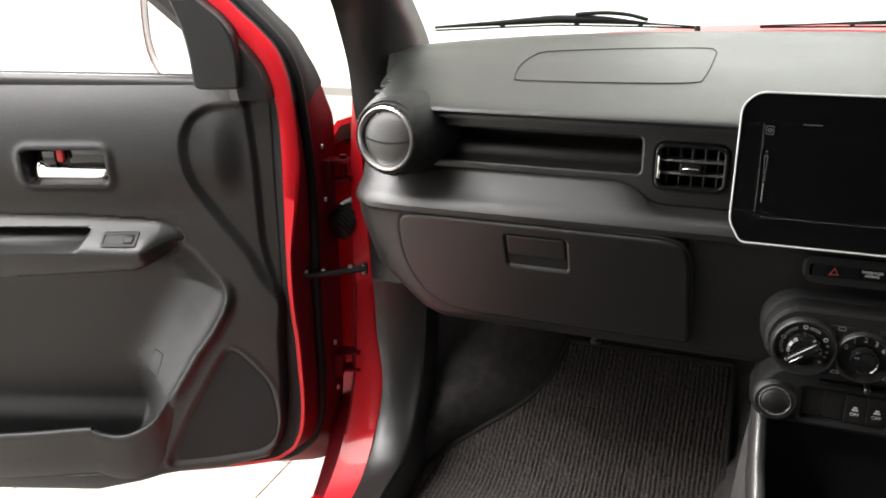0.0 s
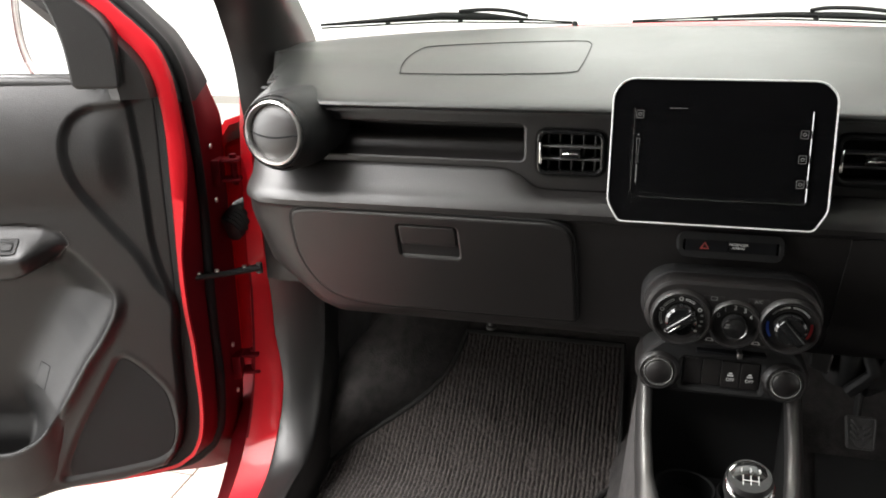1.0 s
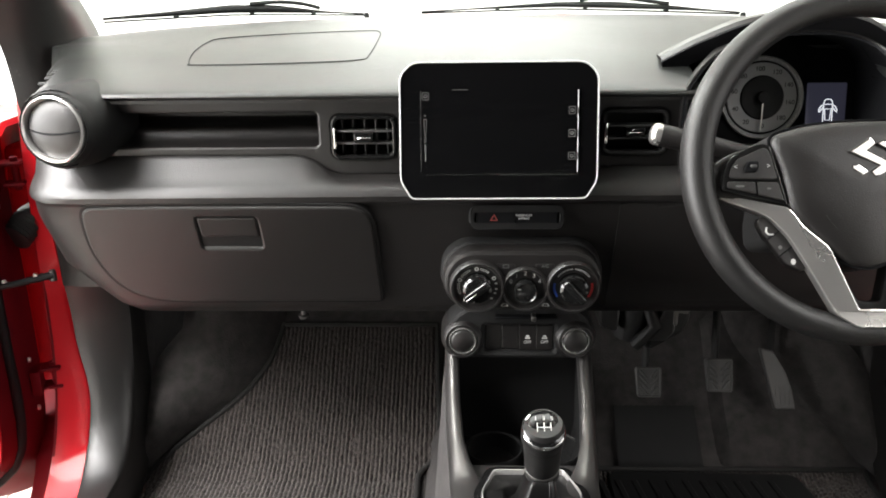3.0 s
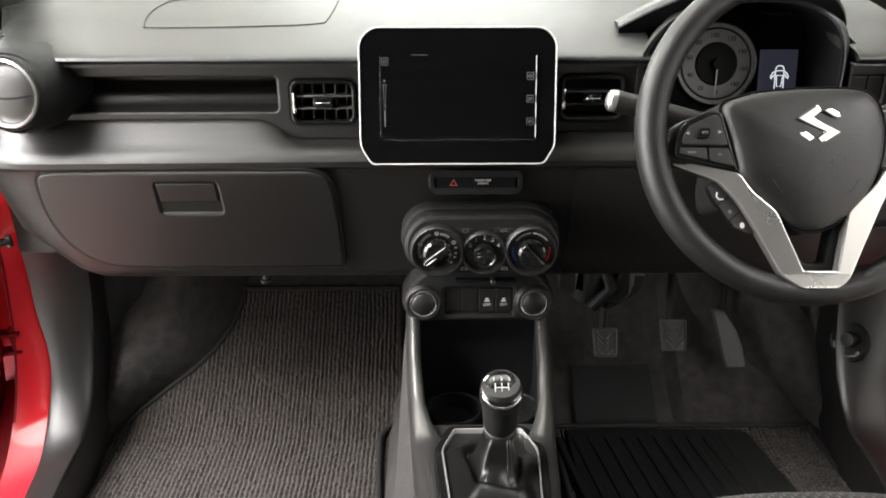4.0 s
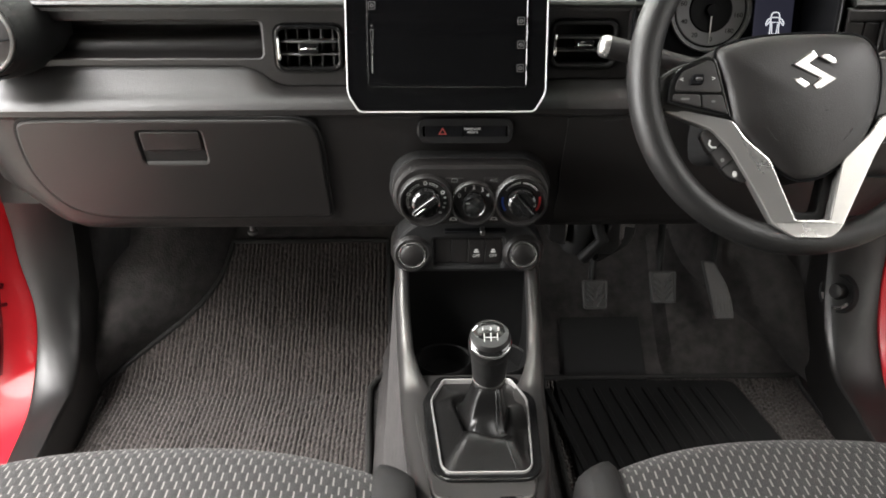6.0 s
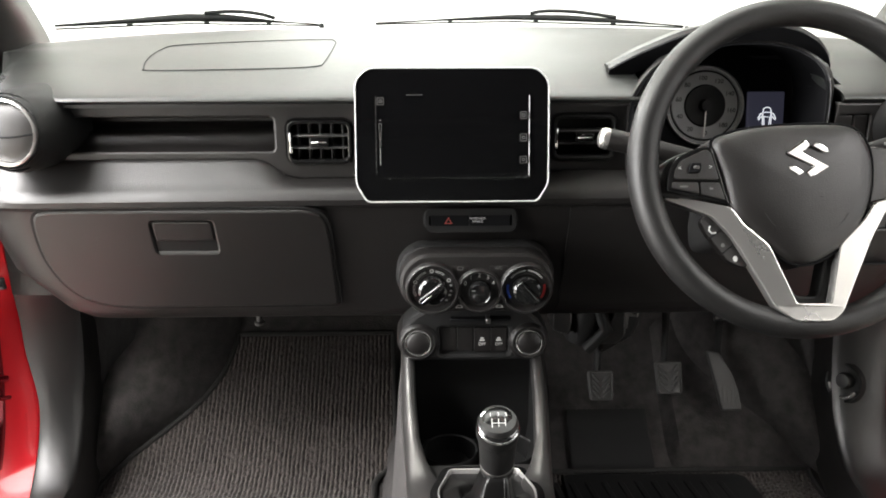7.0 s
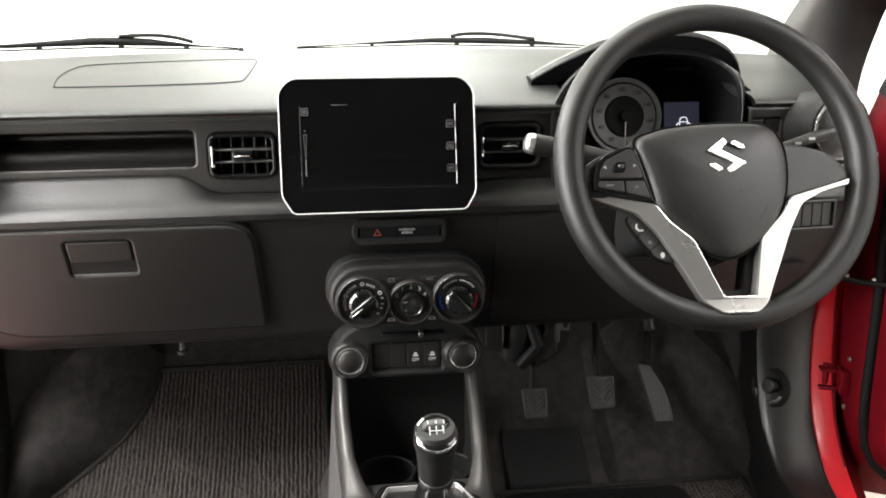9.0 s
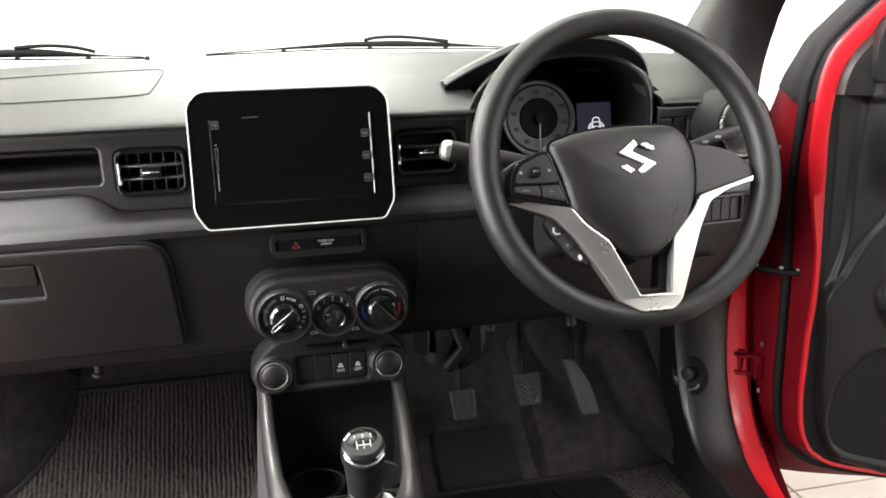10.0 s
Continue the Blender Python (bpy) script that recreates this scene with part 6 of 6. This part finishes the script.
def door(s):
    D = thing("front_door", "open red front door with black inner trim, armrest and speaker", "car door", "front doors")
    th = radians(72)
    ux, uy, nx, ny = -math.sin(th), -math.cos(th), math.cos(th), -math.sin(th)
    hx, hy = (-0.80 if s < 0 else -0.787), 0.238

    def P(u, w, z):
        x, y = hx + ux * u + nx * w, hy + uy * u + ny * w
        return Vector((s * -1 * x if s > 0 else x, y, z))

    # painted shell, strip by strip from the trim side to the outer skin
    # c1 to c2: bright inner flange; c2 to c3: hinge face with the check strap; c3 to c4: seal; c5: outer edge
    c1 = smooth([(0.42, 1.46), (0.27, 1.32), (0.128, 1.187), (0.098, 1.159), (0.068, 1.123), (0.056, 1.0945), (0.0505, 1.061), (0.048, 1.032), (0.0478, 0.9935), (0.049, 0.9585), (0.051, 0.905), (0.0535, 0.849), (0.0545, 0.821), (0.0557, 0.773), (0.0551, 0.723), (0.0517, 0.673), (0.0511, 0.621), (0.0505, 0.567), (0.0557, 0.512), (0.067, 0.478), (0.084, 0.458), (0.13, 0.438), (0.30, 0.415), (0.6, 0.392), (1.0, 0.392)], 5)
    c2 = smooth([(0.37, 1.46), (0.222, 1.32), (0.095, 1.190), (0.0726, 1.168), (0.0454, 1.136), (0.033, 1.102), (0.0285, 1.0736), (0.026, 1.032), (0.0248, 0.993), (0.0258, 0.958), (0.0335, 0.9045), (0.0442, 0.849), (0.0493, 0.8207), (0.0514, 0.7724), (0.0508, 0.723), (0.0473, 0.672), (0.0466, 0.620), (0.0469, 0.5666), (0.052, 0.5115), (0.0646, 0.4763), (0.0811, 0.4565), (0.128, 0.436), (0.3, 0.412), (0.6, 0.389), (1.0, 0.389)], 5)
    c3 = smooth([(0.375, 1.46), (0.228, 1.31), (0.106, 1.187), (0.083, 1.164), (0.0555, 1.132), (0.0413, 1.096), (0.036, 1.066), (0.0314, 1.022), (0.0273, 0.982), (0.0256, 0.946), (0.0252, 0.890), (0.0276, 0.832), (0.0297, 0.803), (0.0325, 0.7525), (0.0324, 0.701), (0.0323, 0.648), (0.0332, 0.594), (0.0351, 0.538), (0.0383, 0.493), (0.045, 0.469), (0.061, 0.4455), (0.12, 0.412), (0.3, 0.388), (0.6, 0.372), (1.0, 0.37)], 5)
    c4 = smooth([(0.36, 1.46), (0.213, 1.31), (0.089, 1.186), (0.067, 1.163), (0.043, 1.131), (0.0275, 1.0936), (0.0228, 1.063), (0.0198, 1.019), (0.0183, 0.979), (0.0173, 0.942), (0.0167, 0.885), (0.0171, 0.827), (0.0173, 0.797), (0.0198, 0.7465), (0.0215, 0.694), (0.0231, 0.641), (0.0219, 0.586), (0.0246, 0.530), (0.0328, 0.4835), (0.0437, 0.460), (0.0635, 0.431), (0.12, 0.402), (0.3, 0.380), (0.6, 0.366), (1.0, 0.36)], 5)
    c5 = smooth([(0.36, 1.46), (0.22, 1.32), (0.103, 1.198), (0.078, 1.172), (0.053, 1.145), (0.035, 1.112), (0.02, 1.082), (0.006, 1.04), (-0.003, 1.007), (-0.002, 0.95), (-0.001, 0.89), (0.0, 0.83), (0.0, 0.80), (0.0005, 0.75), (0.001, 0.70), (0.002, 0.65), (0.004, 0.58), (0.008, 0.52), (0.014, 0.46), (0.022, 0.415), (0.035, 0.372), (0.08, 0.341), (0.30, 0.33), (0.6, 0.325), (1.0, 0.33)], 5)
    flange = [[P(a.x, 0.150, a.y) for a in c1],
              [P(a.x * 0.15 + b.x * 0.85, 0.1505, a.y * 0.15 + b.y * 0.85) for a, b in zip(c1, c2)], [P(b.x, 0.146, b.y) for b in c2]]
    jamb = [[P(b.x, 0.1455, b.y) for b in c2], [P(b.x * 0.8 + c.x * 0.2 + 0.001, 0.139, b.y * 0.8 + c.y * 0.2) for b, c in zip(c2, c3)],
            [P(c.x, 0.100, c.y) for c in c3], [P(c.x * 0.5 + d.x * 0.5, 0.078, c.y * 0.5 + d.y * 0.5) for c, d in zip(c3, c4)],
            [P(d.x - 0.001, 0.070, d.y) for d in c4], [P(d.x * 0.45 + e.x * 0.55, 0.036, d.y * 0.45 + e.y * 0.55) for d, e in zip(c4, c5)],
            [P(e.x, 0.006, e.y) for e in c5]]
    # black strip: shade beside the proud trim edge, put in as colour
    part("trim_edge_shade", thick(grid([[P(a.x + 0.03, 0.146, a.y + 0.012 * step((0.9 - a.y) / 0.2)) for a in c1], [P(a.x + 0.006, 0.1495, a.y + 0.002) for a in c1], [P(a.x - 0.0005, 0.1515, a.y) for a in c1]]), 0.002), M_RUBBER, D, "black strip standing in for the shade under the trim edge", 60)
    part("steel_frame", thick(grid(flange), 0.003), M_RED, D, "glossy red door flange", 60)
    part("hinge_face", thick(grid(jamb), 0.003), M_RED_SHADE, D, "red hinge side of the door, shade painted in", 60)
    # outer skin
    sk = [(p.x, p.y) for p in c5[10:]] + [(1.03, 0.36), (1.05, 0.7), (1.05, 1.065), (0.06, 1.065)]
    bm = bmesh.new()
    for w in (0.006, 0.0):
        v = [bm.verts.new(P(a, w, b)) for a, b in sk]
        bm.faces.new(v)
    part("outer_skin", bm, M_RED, D)
    # black sash at the top front
    rows = [[P(b.x + 0.001, 0.142, b.y + 0.001) for b in c2[:33]], [P(c.x - 0.003, 0.104, c.y + 0.002) for c in c3[:33]],
            [P(d.x - 0.004, 0.074, d.y + 0.002) for d in c4[:33]], [P(d.x * 0.45 + e.x * 0.55 - 0.003, 0.039, d.y * 0.45 + e.y * 0.55 + 0.002) for d, e in zip(c4[:33], c5)],
            [P(e.x - 0.003, 0.004, e.y + 0.002) for e in c5[:33]]]
    part("sash_tape", thick(grid(rows), 0.002), M_RUBBER, D, "black sash covering", 60)
    # rubber seal
    part("seal", tube([P(c.x * 0.42 + d.x * 0.58, 0.093, c.y * 0.42 + d.y * 0.58) for c, d in zip(c3, c4)], 0.0085, 10), M_RUBBER, D, "black rubber door seal")

    # moulded trim panel
    fe = sorted([(0.350, 0.40), (0.411, 0.30), (0.426, 0.189), (0.445, 0.115), (0.482, 0.088), (0.521, 0.076), (0.5755, 0.070), (0.628, 0.068), (0.680, 0.066), (0.730, 0.0595), (0.779, 0.0545), (0.875, 0.053), (0.96, 0.052), (1.007, 0.050), (1.069, 0.049), (1.108, 0.052)])
    seam = [(0.60 + 0.02 * i, 0.050 + 0.044 * step((0.02 * i - 0.04) / 0.22) + 0.006 * step((0.02 * i - 0.35) / 0.15)) for i in range(27)]
    pocket = [(1.2, 0.80), (0.60, 0.86), (0.24, 0.868), (0.225, 0.861), (0.192, 0.833), (0.161, 0.791), (0.151, 0.770), (0.150, 0.755), (0.157, 0.733), (0.182, 0.692), (0.209, 0.657), (0.267, 0.566), (0.302, 0.485), (0.334, 0.440), (0.360, 0.426), (0.421, 0.420), (0.575, 0.415), (1.2, 0.41)]
    fore = [(p.x, p.y) for p in smooth([(0.03, 1.055), (0.10, 1.058), (0.155, 1.052), (0.183, 1.028), (0.190, 0.985), (0.176, 0.93), (0.145, 0.88), (0.11, 0.83), (0.08, 0.77), (0.03, 0.75)], 4, True)]
    spk = [(0.160, 0.668), (0.13, 0.645), (0.092, 0.596), (0.084, 0.53), (0.095, 0.485), (0.123, 0.466), (0.20, 0.45), (0.290, 0.436), (0.245, 0.53)]
    spk_round = rounded(spk, 0.02)
    bezel = rrect(0.301, 0.936, 0.446, 1.003, 0.018)
    grab = rounded([(0.362, 0.846), (0.9, 0.838), (0.9, 0.874), (0.348, 0.873)], 0.006)

    def trim_w(u, z):
        w = 0.170 + (0.012 * step((z - 0.90) / 0.07) - 0.044 * (max(0.0, z - 0.97) / 0.13) ** 2) * step((u - 0.10) / 0.05) - 0.010 * step((z - 1.06) / 0.04) * step((0.13 - u) / 0.04)
        # map pocket: a wide scoop at the front, a steep wall behind the lip below
        if 0.39 < z < 0.88 and u > 0.13:
            d = inside(pocket, u, z)
            steep = step((u - 0.22) / 0.18) * step((0.62 - z) / 0.14)
            wide = 0.115 - 0.085 * steep
            if d > 0:
                t = min(1.0, d / wide)
                w -= 0.074 * math.sin(t * math.pi / 2) ** 1.25
            lip = 0.0110 * math.exp(-((d + 0.002) / 0.0078) ** 2) * step((0.80 - z) / 0.08) * step((z - 0.545) / 0.04)
            w += lip
        if z < 0.53 and u > 0.25:
            w += 0.012 * step((0.53 - z) / 0.05) * step((u - 0.25) / 0.1)
        # armrest
        zt, ze, zb = lerp(u, ARM_TOP), lerp(u, ARM_EDGE), lerp(u, ARM_LOW)
        if u > 0.209 and zb - 0.012 < z < zt:
            k_ = step((u - 0.205) / 0.06)
            top = step((zt - z) / max(0.004, zt - ze))
            roll = 1 - 0.25 * max(0.0, (ze - z) / max(0.004, ze - zb)) ** 2
            low_ = step((z - zb + 0.010) / 0.010)
            w = w + (0.168 - w) * low_ * k_ + 0.047 * k_ * top * roll * low_
        w -= 0.036 * step((inside(grab, u, z) + 0.001) / 0.006) if u > 0.34 and 0.83 < z < 0.88 else 0
        w -= 0.010 * step((inside(fore, u, z) + 0.006) / 0.012)
        if u < 0.32 and z < 0.69:
            ds = inside(spk_round, u, z)
            w -= 0.0045 * step((ds + 0.004) / 0.010) - 0.0010 * math.exp(-((ds + 0.006) / 0.004) ** 2)
        if z > 0.62:
            w -= 0.008 * step((lerp(z, seam) - u) / 0.010)
        if 0.28 < u < 0.46 and 0.92 < z < 1.02:
            db = inside(bezel, u, z)
            w += 0.0035 * math.exp(-((db - 0.003) / 0.0065) ** 2)
            w -= 0.034 * step((db - 0.007) / 0.006)
        w -= 0.03 * step((0.42 - z) / 0.08) * step((u - 0.3) / 0.1) * 0.5
        return w

    def low(u):
        return lerp(u, [(0.066, 0.579), (0.088, 0.482), (0.112, 0.450), (0.189, 0.426), (0.302, 0.411), (0.36, 0.395), (0.42, 0.377), (0.607, 0.374), (1.0, 0.372)])

    n, k = 300, 250
    rows = []
    for j in range(k + 1):
        zq = 0.374 + (1.099 - 0.374) * (j / k)
        row = []
        for i in range(n + 1):
            q = i / n
            u = 0.04 + 0.98 * (0.35 * q + 0.65 * q * q)
            lipz = lerp(u, LIP) - 0.51
            z = zq + lipz * math.exp(-((zq - 0.51) / 0.06) ** 2) * step((u - 0.27) / 0.06)
            zz = z
            # fold the rim of the panel back to the steel
            uf = lerp(z, fe)
            edge = min(u - uf, z - low(max(u, 0.066)))
            w = trim_w(u, zz)
            if edge < 0.012:
                w -= 0.02 * (1 - max(0.0, edge) / 0.012) ** 2
            if edge < 0:
                u = max(u, uf)
                zz = max(zz, low(max(u, 0.066)))
                w = 0.150
            row.append(P(u, w, zz))
        rows.append(row)
    bm = grid(rows)
    bmesh.ops.remove_doubles(bm, verts=bm.verts, dist=2e-5)
    bmesh.ops.dissolve_degenerate(bm, edges=bm.edges, dist=2e-5)
    part("trim_panel", bm, M_TRIM, D, "moulded dark grey door trim", 50)
    # front wall of the map pocket, its top edge rolled
    rows = []
    line = smooth([(0.258, 0.584), (0.272, 0.564), (0.302, 0.528), (0.334, 0.510), (0.360, 0.5035), (0.384, 0.506), (0.407, 0.514), (0.421, 0.5165), (0.575, 0.501), (0.8, 0.496), (1.02, 0.493)], 8)
    for q in line:
        b_ = 0.170 + 0.012 * step((0.53 - q.y + 0.04) / 0.05) * step((q.x - 0.25) / 0.1)
        k_ = step((q.x - 0.256) / 0.04)
        rows.append([P(q.x, b_ + w * (k_ if w > 0 else 1), q.y + dz * (0.25 + 0.75 * k_)) for w, dz in ((-0.012, -0.040), (-0.008, -0.012), (-0.002, -0.001), (0.003, 0.0015), (0.0075, 0.0), (0.0095, -0.005), (0.0085, -0.014), (0.006, -0.030), (0.004, -0.055), (0.002, -0.085), (-0.004, -0.098))])
    part("pocket_front", grid(rows), M_TRIM, D, "rolled front wall of the map pocket", 60)
    # top roll at the window
    part("sill_roll", tube([P(u, 0.135, 1.086 + 0.026 * (u - 0.18)) for u in (0.165, 0.3, 0.5, 0.75, 1.02)], 0.012, 20), M_TRIM, D)
    part("window_seal", tube([P(u, 0.124, 1.095 + 0.026 * (u - 0.18)) for u in (0.165, 0.3, 0.5, 0.75, 1.02)], 0.0045, 8), M_RUBBER, D)
    # mirror triangle
    mt = rounded([(0.091, 1.085), (0.158, 1.085), (0.161, 1.15), (0.178, 1.209), (0.21, 1.27), (0.30, 1.36), (0.27, 1.36), (0.17, 1.235), (0.135, 1.205), (0.105, 1.18), (0.089, 1.145)], [0.008, 0.012, 0.03, 0.03, 0.03, 0.01, 0.01, 0.03, 0.03, 0.03, 0.03])
    mc = part("mirror_trim", plate(mt, (), 0.04, 0.004), M_TRIM, D, "black mirror corner trim")
    for v in mc.data.vertices:
        v.co = P(v.co.x, 0.189 + v.co.z, v.co.y)
    if s < 0:
        mc.data.flip_normals()
    # window frame strip between mirror corner and painted edge
    rows = []
    for dx, dz, w in ((-0.001, 0.002, 0.146), (0.0, 0.0, 0.158), (0.006, -0.003, 0.170), (0.045, -0.022, 0.179), (0.06, -0.03, 0.172), (0.061, -0.031, 0.12)):
        rows.append([P(p.x + dx * (1 - 0.45 * step((p.y - 1.10) / 0.08)), w, p.y + dz * step((p.y - 1.09) / 0.06)) for p in c1[:30]])
    part("window_frame", grid(rows), M_BLACK, D)

    # handle in its cup
    def on_door(ob, w):
        for v in ob.data.vertices:
            v.co = P(v.co.x, (w if w is not None else trim_w(v.co.x, v.co.y)) + v.co.z, v.co.y)
        if s < 0:
            ob.data.flip_normals()

    bar = rounded([(0.433, 0.945), (0.433, 0.968), (0.425, 0.975), (0.415, 0.966), (0.316, 0.963), (0.318, 0.948), (0.330, 0.944)], [0.005, 0.004, 0.004, 0.008, 0.003, 0.006, 0.006])
    hb = part("inner_handle", plate(bar, (), 0.012, 0.005), M_CHROME, D, "chrome pull handle")
    hp = part("handle_pivot", block(0.398, 0.966, 0.0, 0.428, 0.990, 0.010, 0.004, 2), M_GLOSS, D)
    lk = part("lock_tab", block(0.386, 0.972, 0.0, 0.396, 0.992, 0.010, 0.003, 2), M_REDMARK, D, "red lock indicator")
    bk = part("handle_back", block(0.306, 0.966, 0.0, 0.384, 0.994, 0.006, 0.003, 2), M_GLOSS, D)
    for ob, w in ((hb, 0.164), (hp, 0.148), (lk, 0.150), (bk, 0.142)):
        on_door(ob, w)
    # armrest switch
    sw = part("window_switch", plate(rrect(0.270, 0.853, 0.326, 0.869, 0.003), [rrect(0.274, 0.856, 0.322, 0.866, 0.002)], 0.003, 0.001), M_DARK, D)
    sb = part("switch_well", plate(rrect(0.273, 0.855, 0.323, 0.867, 0.002), (), 0.002, 0.0005), M_DARK, sw)
    cl = part("switch_lever", block(0.276, 0.857, 0.0, 0.292, 0.865, 0.004, 0.0015, 1), M_DARK, sw)
    for ob, off in ((sw, 0.0035), (sb, 0.0015), (cl, 0.001)):
        for v in ob.data.vertices:
            v.co = P(v.co.x, trim_w(v.co.x, v.co.y) + off + v.co.z, v.co.y)
        if s < 0:
            ob.data.flip_normals()
    # moulded mark in the pocket
    tb = part("recycling_mark", plate(rounded([(0.304, 0.586), (0.330, 0.591), (0.310, 0.632), (0.290, 0.628)], 0.004), [inset(rounded([(0.304, 0.586), (0.330, 0.591), (0.310, 0.632), (0.290, 0.628)], 0.004), 0.0012)], 0.002, 0.0004), M_TRIM, D)
    for v in tb.data.vertices:
        v.co = P(v.co.x, trim_w(v.co.x, v.co.y) + 0.001 + v.co.z, v.co.y)
    if s < 0:
        tb.data.flip_normals()
    # armrest edge line
    part("armrest_seam", tube([P(u, trim_w(u, z) + 0.0004, z) for u, z in smooth([(1.0, 0.787), (0.50, 0.796), (0.38, 0.801), (0.279, 0.809), (0.240, 0.824), (0.214, 0.846), (0.206, 0.856), (0.216, 0.874)], 10)], 0.0009, 6), M_SLAT, D)
    # speaker cloth
    o = inset(spk_round if area2(spk_round) > 0 else spk_round[::-1], 0.004)
    sp = part("speaker_grille", plate(o, (), 0.004, 0.0015), M_MESH, D, "black mesh speaker grille")
    for v in sp.data.vertices:
        v.co = P(v.co.x, 0.1668 + v.co.z, v.co.y)
    # hinges, check strap, bolts, loom
    for z in (0.925, 0.57):
        h = part("hinge", block(-0.004, -0.004, -0.022, 0.012, 0.030, 0.022, 0.003, 2), M_RED_SHADE, D, "red painted hinge in the shaded red")
        for hz in (-0.019, 0.014):
            hl = part("hinge_leaf", block(-0.034, -0.012, hz, 0.006, 0.018, hz + 0.006, 0.002, 1), M_RED_SHADE, h)
            for v in hl.data.vertices:
                v.co = P(v.co.x + 0.002, 0.02 + v.co.y, z + v.co.z)
        for v in h.data.vertices:
            v.co = P(v.co.x + 0.002, 0.02 + v.co.y, z + v.co.z)
        part("hinge_pin", tube([P(-0.020, 0.022, z - 0.026), P(-0.020, 0.022, z + 0.026)], 0.006, 10), M_RED_SHADE, D)
        for dz in (-0.045, 0.045):
            part("bolt", lathe([(0.0, 0.005), (0.0042, 0.004), (0.005, 0.0)], Matrix.Translation(P(0.011, 0.045, z + dz)) @ Vector((0, 0, 1)).rotation_difference(P(-1, 0, 0) - P(0, 0, 0)).to_matrix().to_4x4(), 8), M_ZINC, D)
    a, b = P(0.048, 0.115, 0.770), Vector((-0.722 * -s, 0.180, 0.771))
    cs = part("check_strap", tube([a, a.lerp(b, 0.5) + Vector((0, 0, -0.002)), b], [0.007, 0.0065, 0.008], 8, flat=0.8), M_DARK, D, "black door check strap")
    for q in (0.12, 0.38, 0.78):
        part("strap_rivet", lathe([(0.0, 0.0085), (0.0035, 0.0080), (0.0042, 0.004)], Matrix.Translation(a.lerp(b, q)), 8), M_ZINC, cs)
    part("strap_pin", lathe([(0.0, 0.009), (0.005, 0.008), (0.006, -0.009)], Matrix.Translation(b), 12), M_GUN, cs)
    for z in (0.797, 0.7455):
        part("bolt", lathe([(0.0, 0.005), (0.0045, 0.004), (0.0055, 0.0)], Matrix.Translation(P(0.0475, 0.122, z)) @ Vector((0, 0, 1)).rotation_difference(P(-1, 0, 0) - P(0, 0, 0)).to_matrix().to_4x4(), 8), M_ZINC, D)
    b0, b1 = P(-0.002, 0.03, 0.822), Vector((-0.765 * -s, 0.30, 0.838))
    bel = [b0.lerp(b1, i / 60) + Vector((0, 0, 0.012 * math.sin(math.pi * i / 60))) for i in range(61)]
    part("loom_boot", tube(bel, [0.021 + 0.0045 * (0.5 + 0.5 * math.cos(i * 1.57)) for i in range(61)], 14), M_BOOTGREY, D, "ribbed grey rubber wiring boot")
    # outside mirror
    mr = part("mirror_housing", lathe([(0.0, -0.09), (0.5, -0.085), (0.88, -0.06), (1.12, -0.02), (1.20, 0.0), (1.15, 0.012), (1.05, 0.010), (1.0, -0.002)], Matrix(), 48, close=False), M_SILVER, D, "silver door mirror housing")
    gl = part("mirror_glass", lathe([(0.0, -0.004), (1.01, -0.004)], Matrix(), 48, close=False), M_MIRROR, D, "mirror glass")
    for ob in (mr, gl):
        for v in ob.data.vertices:
            q = v.co.copy()
            k_ = (abs(q.x) ** 2.6 + abs(q.y) ** 2.6) ** (1 / 2.6) / max(1e-6, math.hypot(q.x, q.y)) if math.hypot(q.x, q.y) > 1e-6 else 1
            v.co = P(MU + 0.075 * -q.x / k_, -0.12 + q.z - 0.22 * 0.13 * q.y / k_, MZ + 0.133 * q.y / k_)
        if s < 0:
            ob.data.flip_normals()
    part("mirror_arm", tube([P(0.13, 0.10, 1.13), P(0.15, -0.02, 1.13), P(0.18, -0.13, 1.14)], 0.014, 10), M_BLACK, D)
    return D


M_BOOTGREY = material("grey_bellows_rubber", (0.03, 0.031, 0.03), 0.6, spec=0.3)
M_MESH = material("speaker_mesh", (0.006, 0.006, 0.006), 0.75, grain=1.0, grain_scale=1200, spec=0.2)
door(-1)
door(1)

# ---- floor tiles of the showroom ----
bm = block(-0.2985, -0.2985, -0.012, 0.2985, 0.2985, 0.0, 0.002, 1)
tile = part("tile", bm, M_TILE, FLOOR)
tile_mesh = tile.data
bpy.data.objects.remove(tile)
for i in range(-8, 8):
    for j in range(-8, 10):
        t = new("tile", tile_mesh)
        t.parent = FLOOR
        t.location = (0.3 + 0.6 * i, 0.3 + 0.6 * j, 0.0)
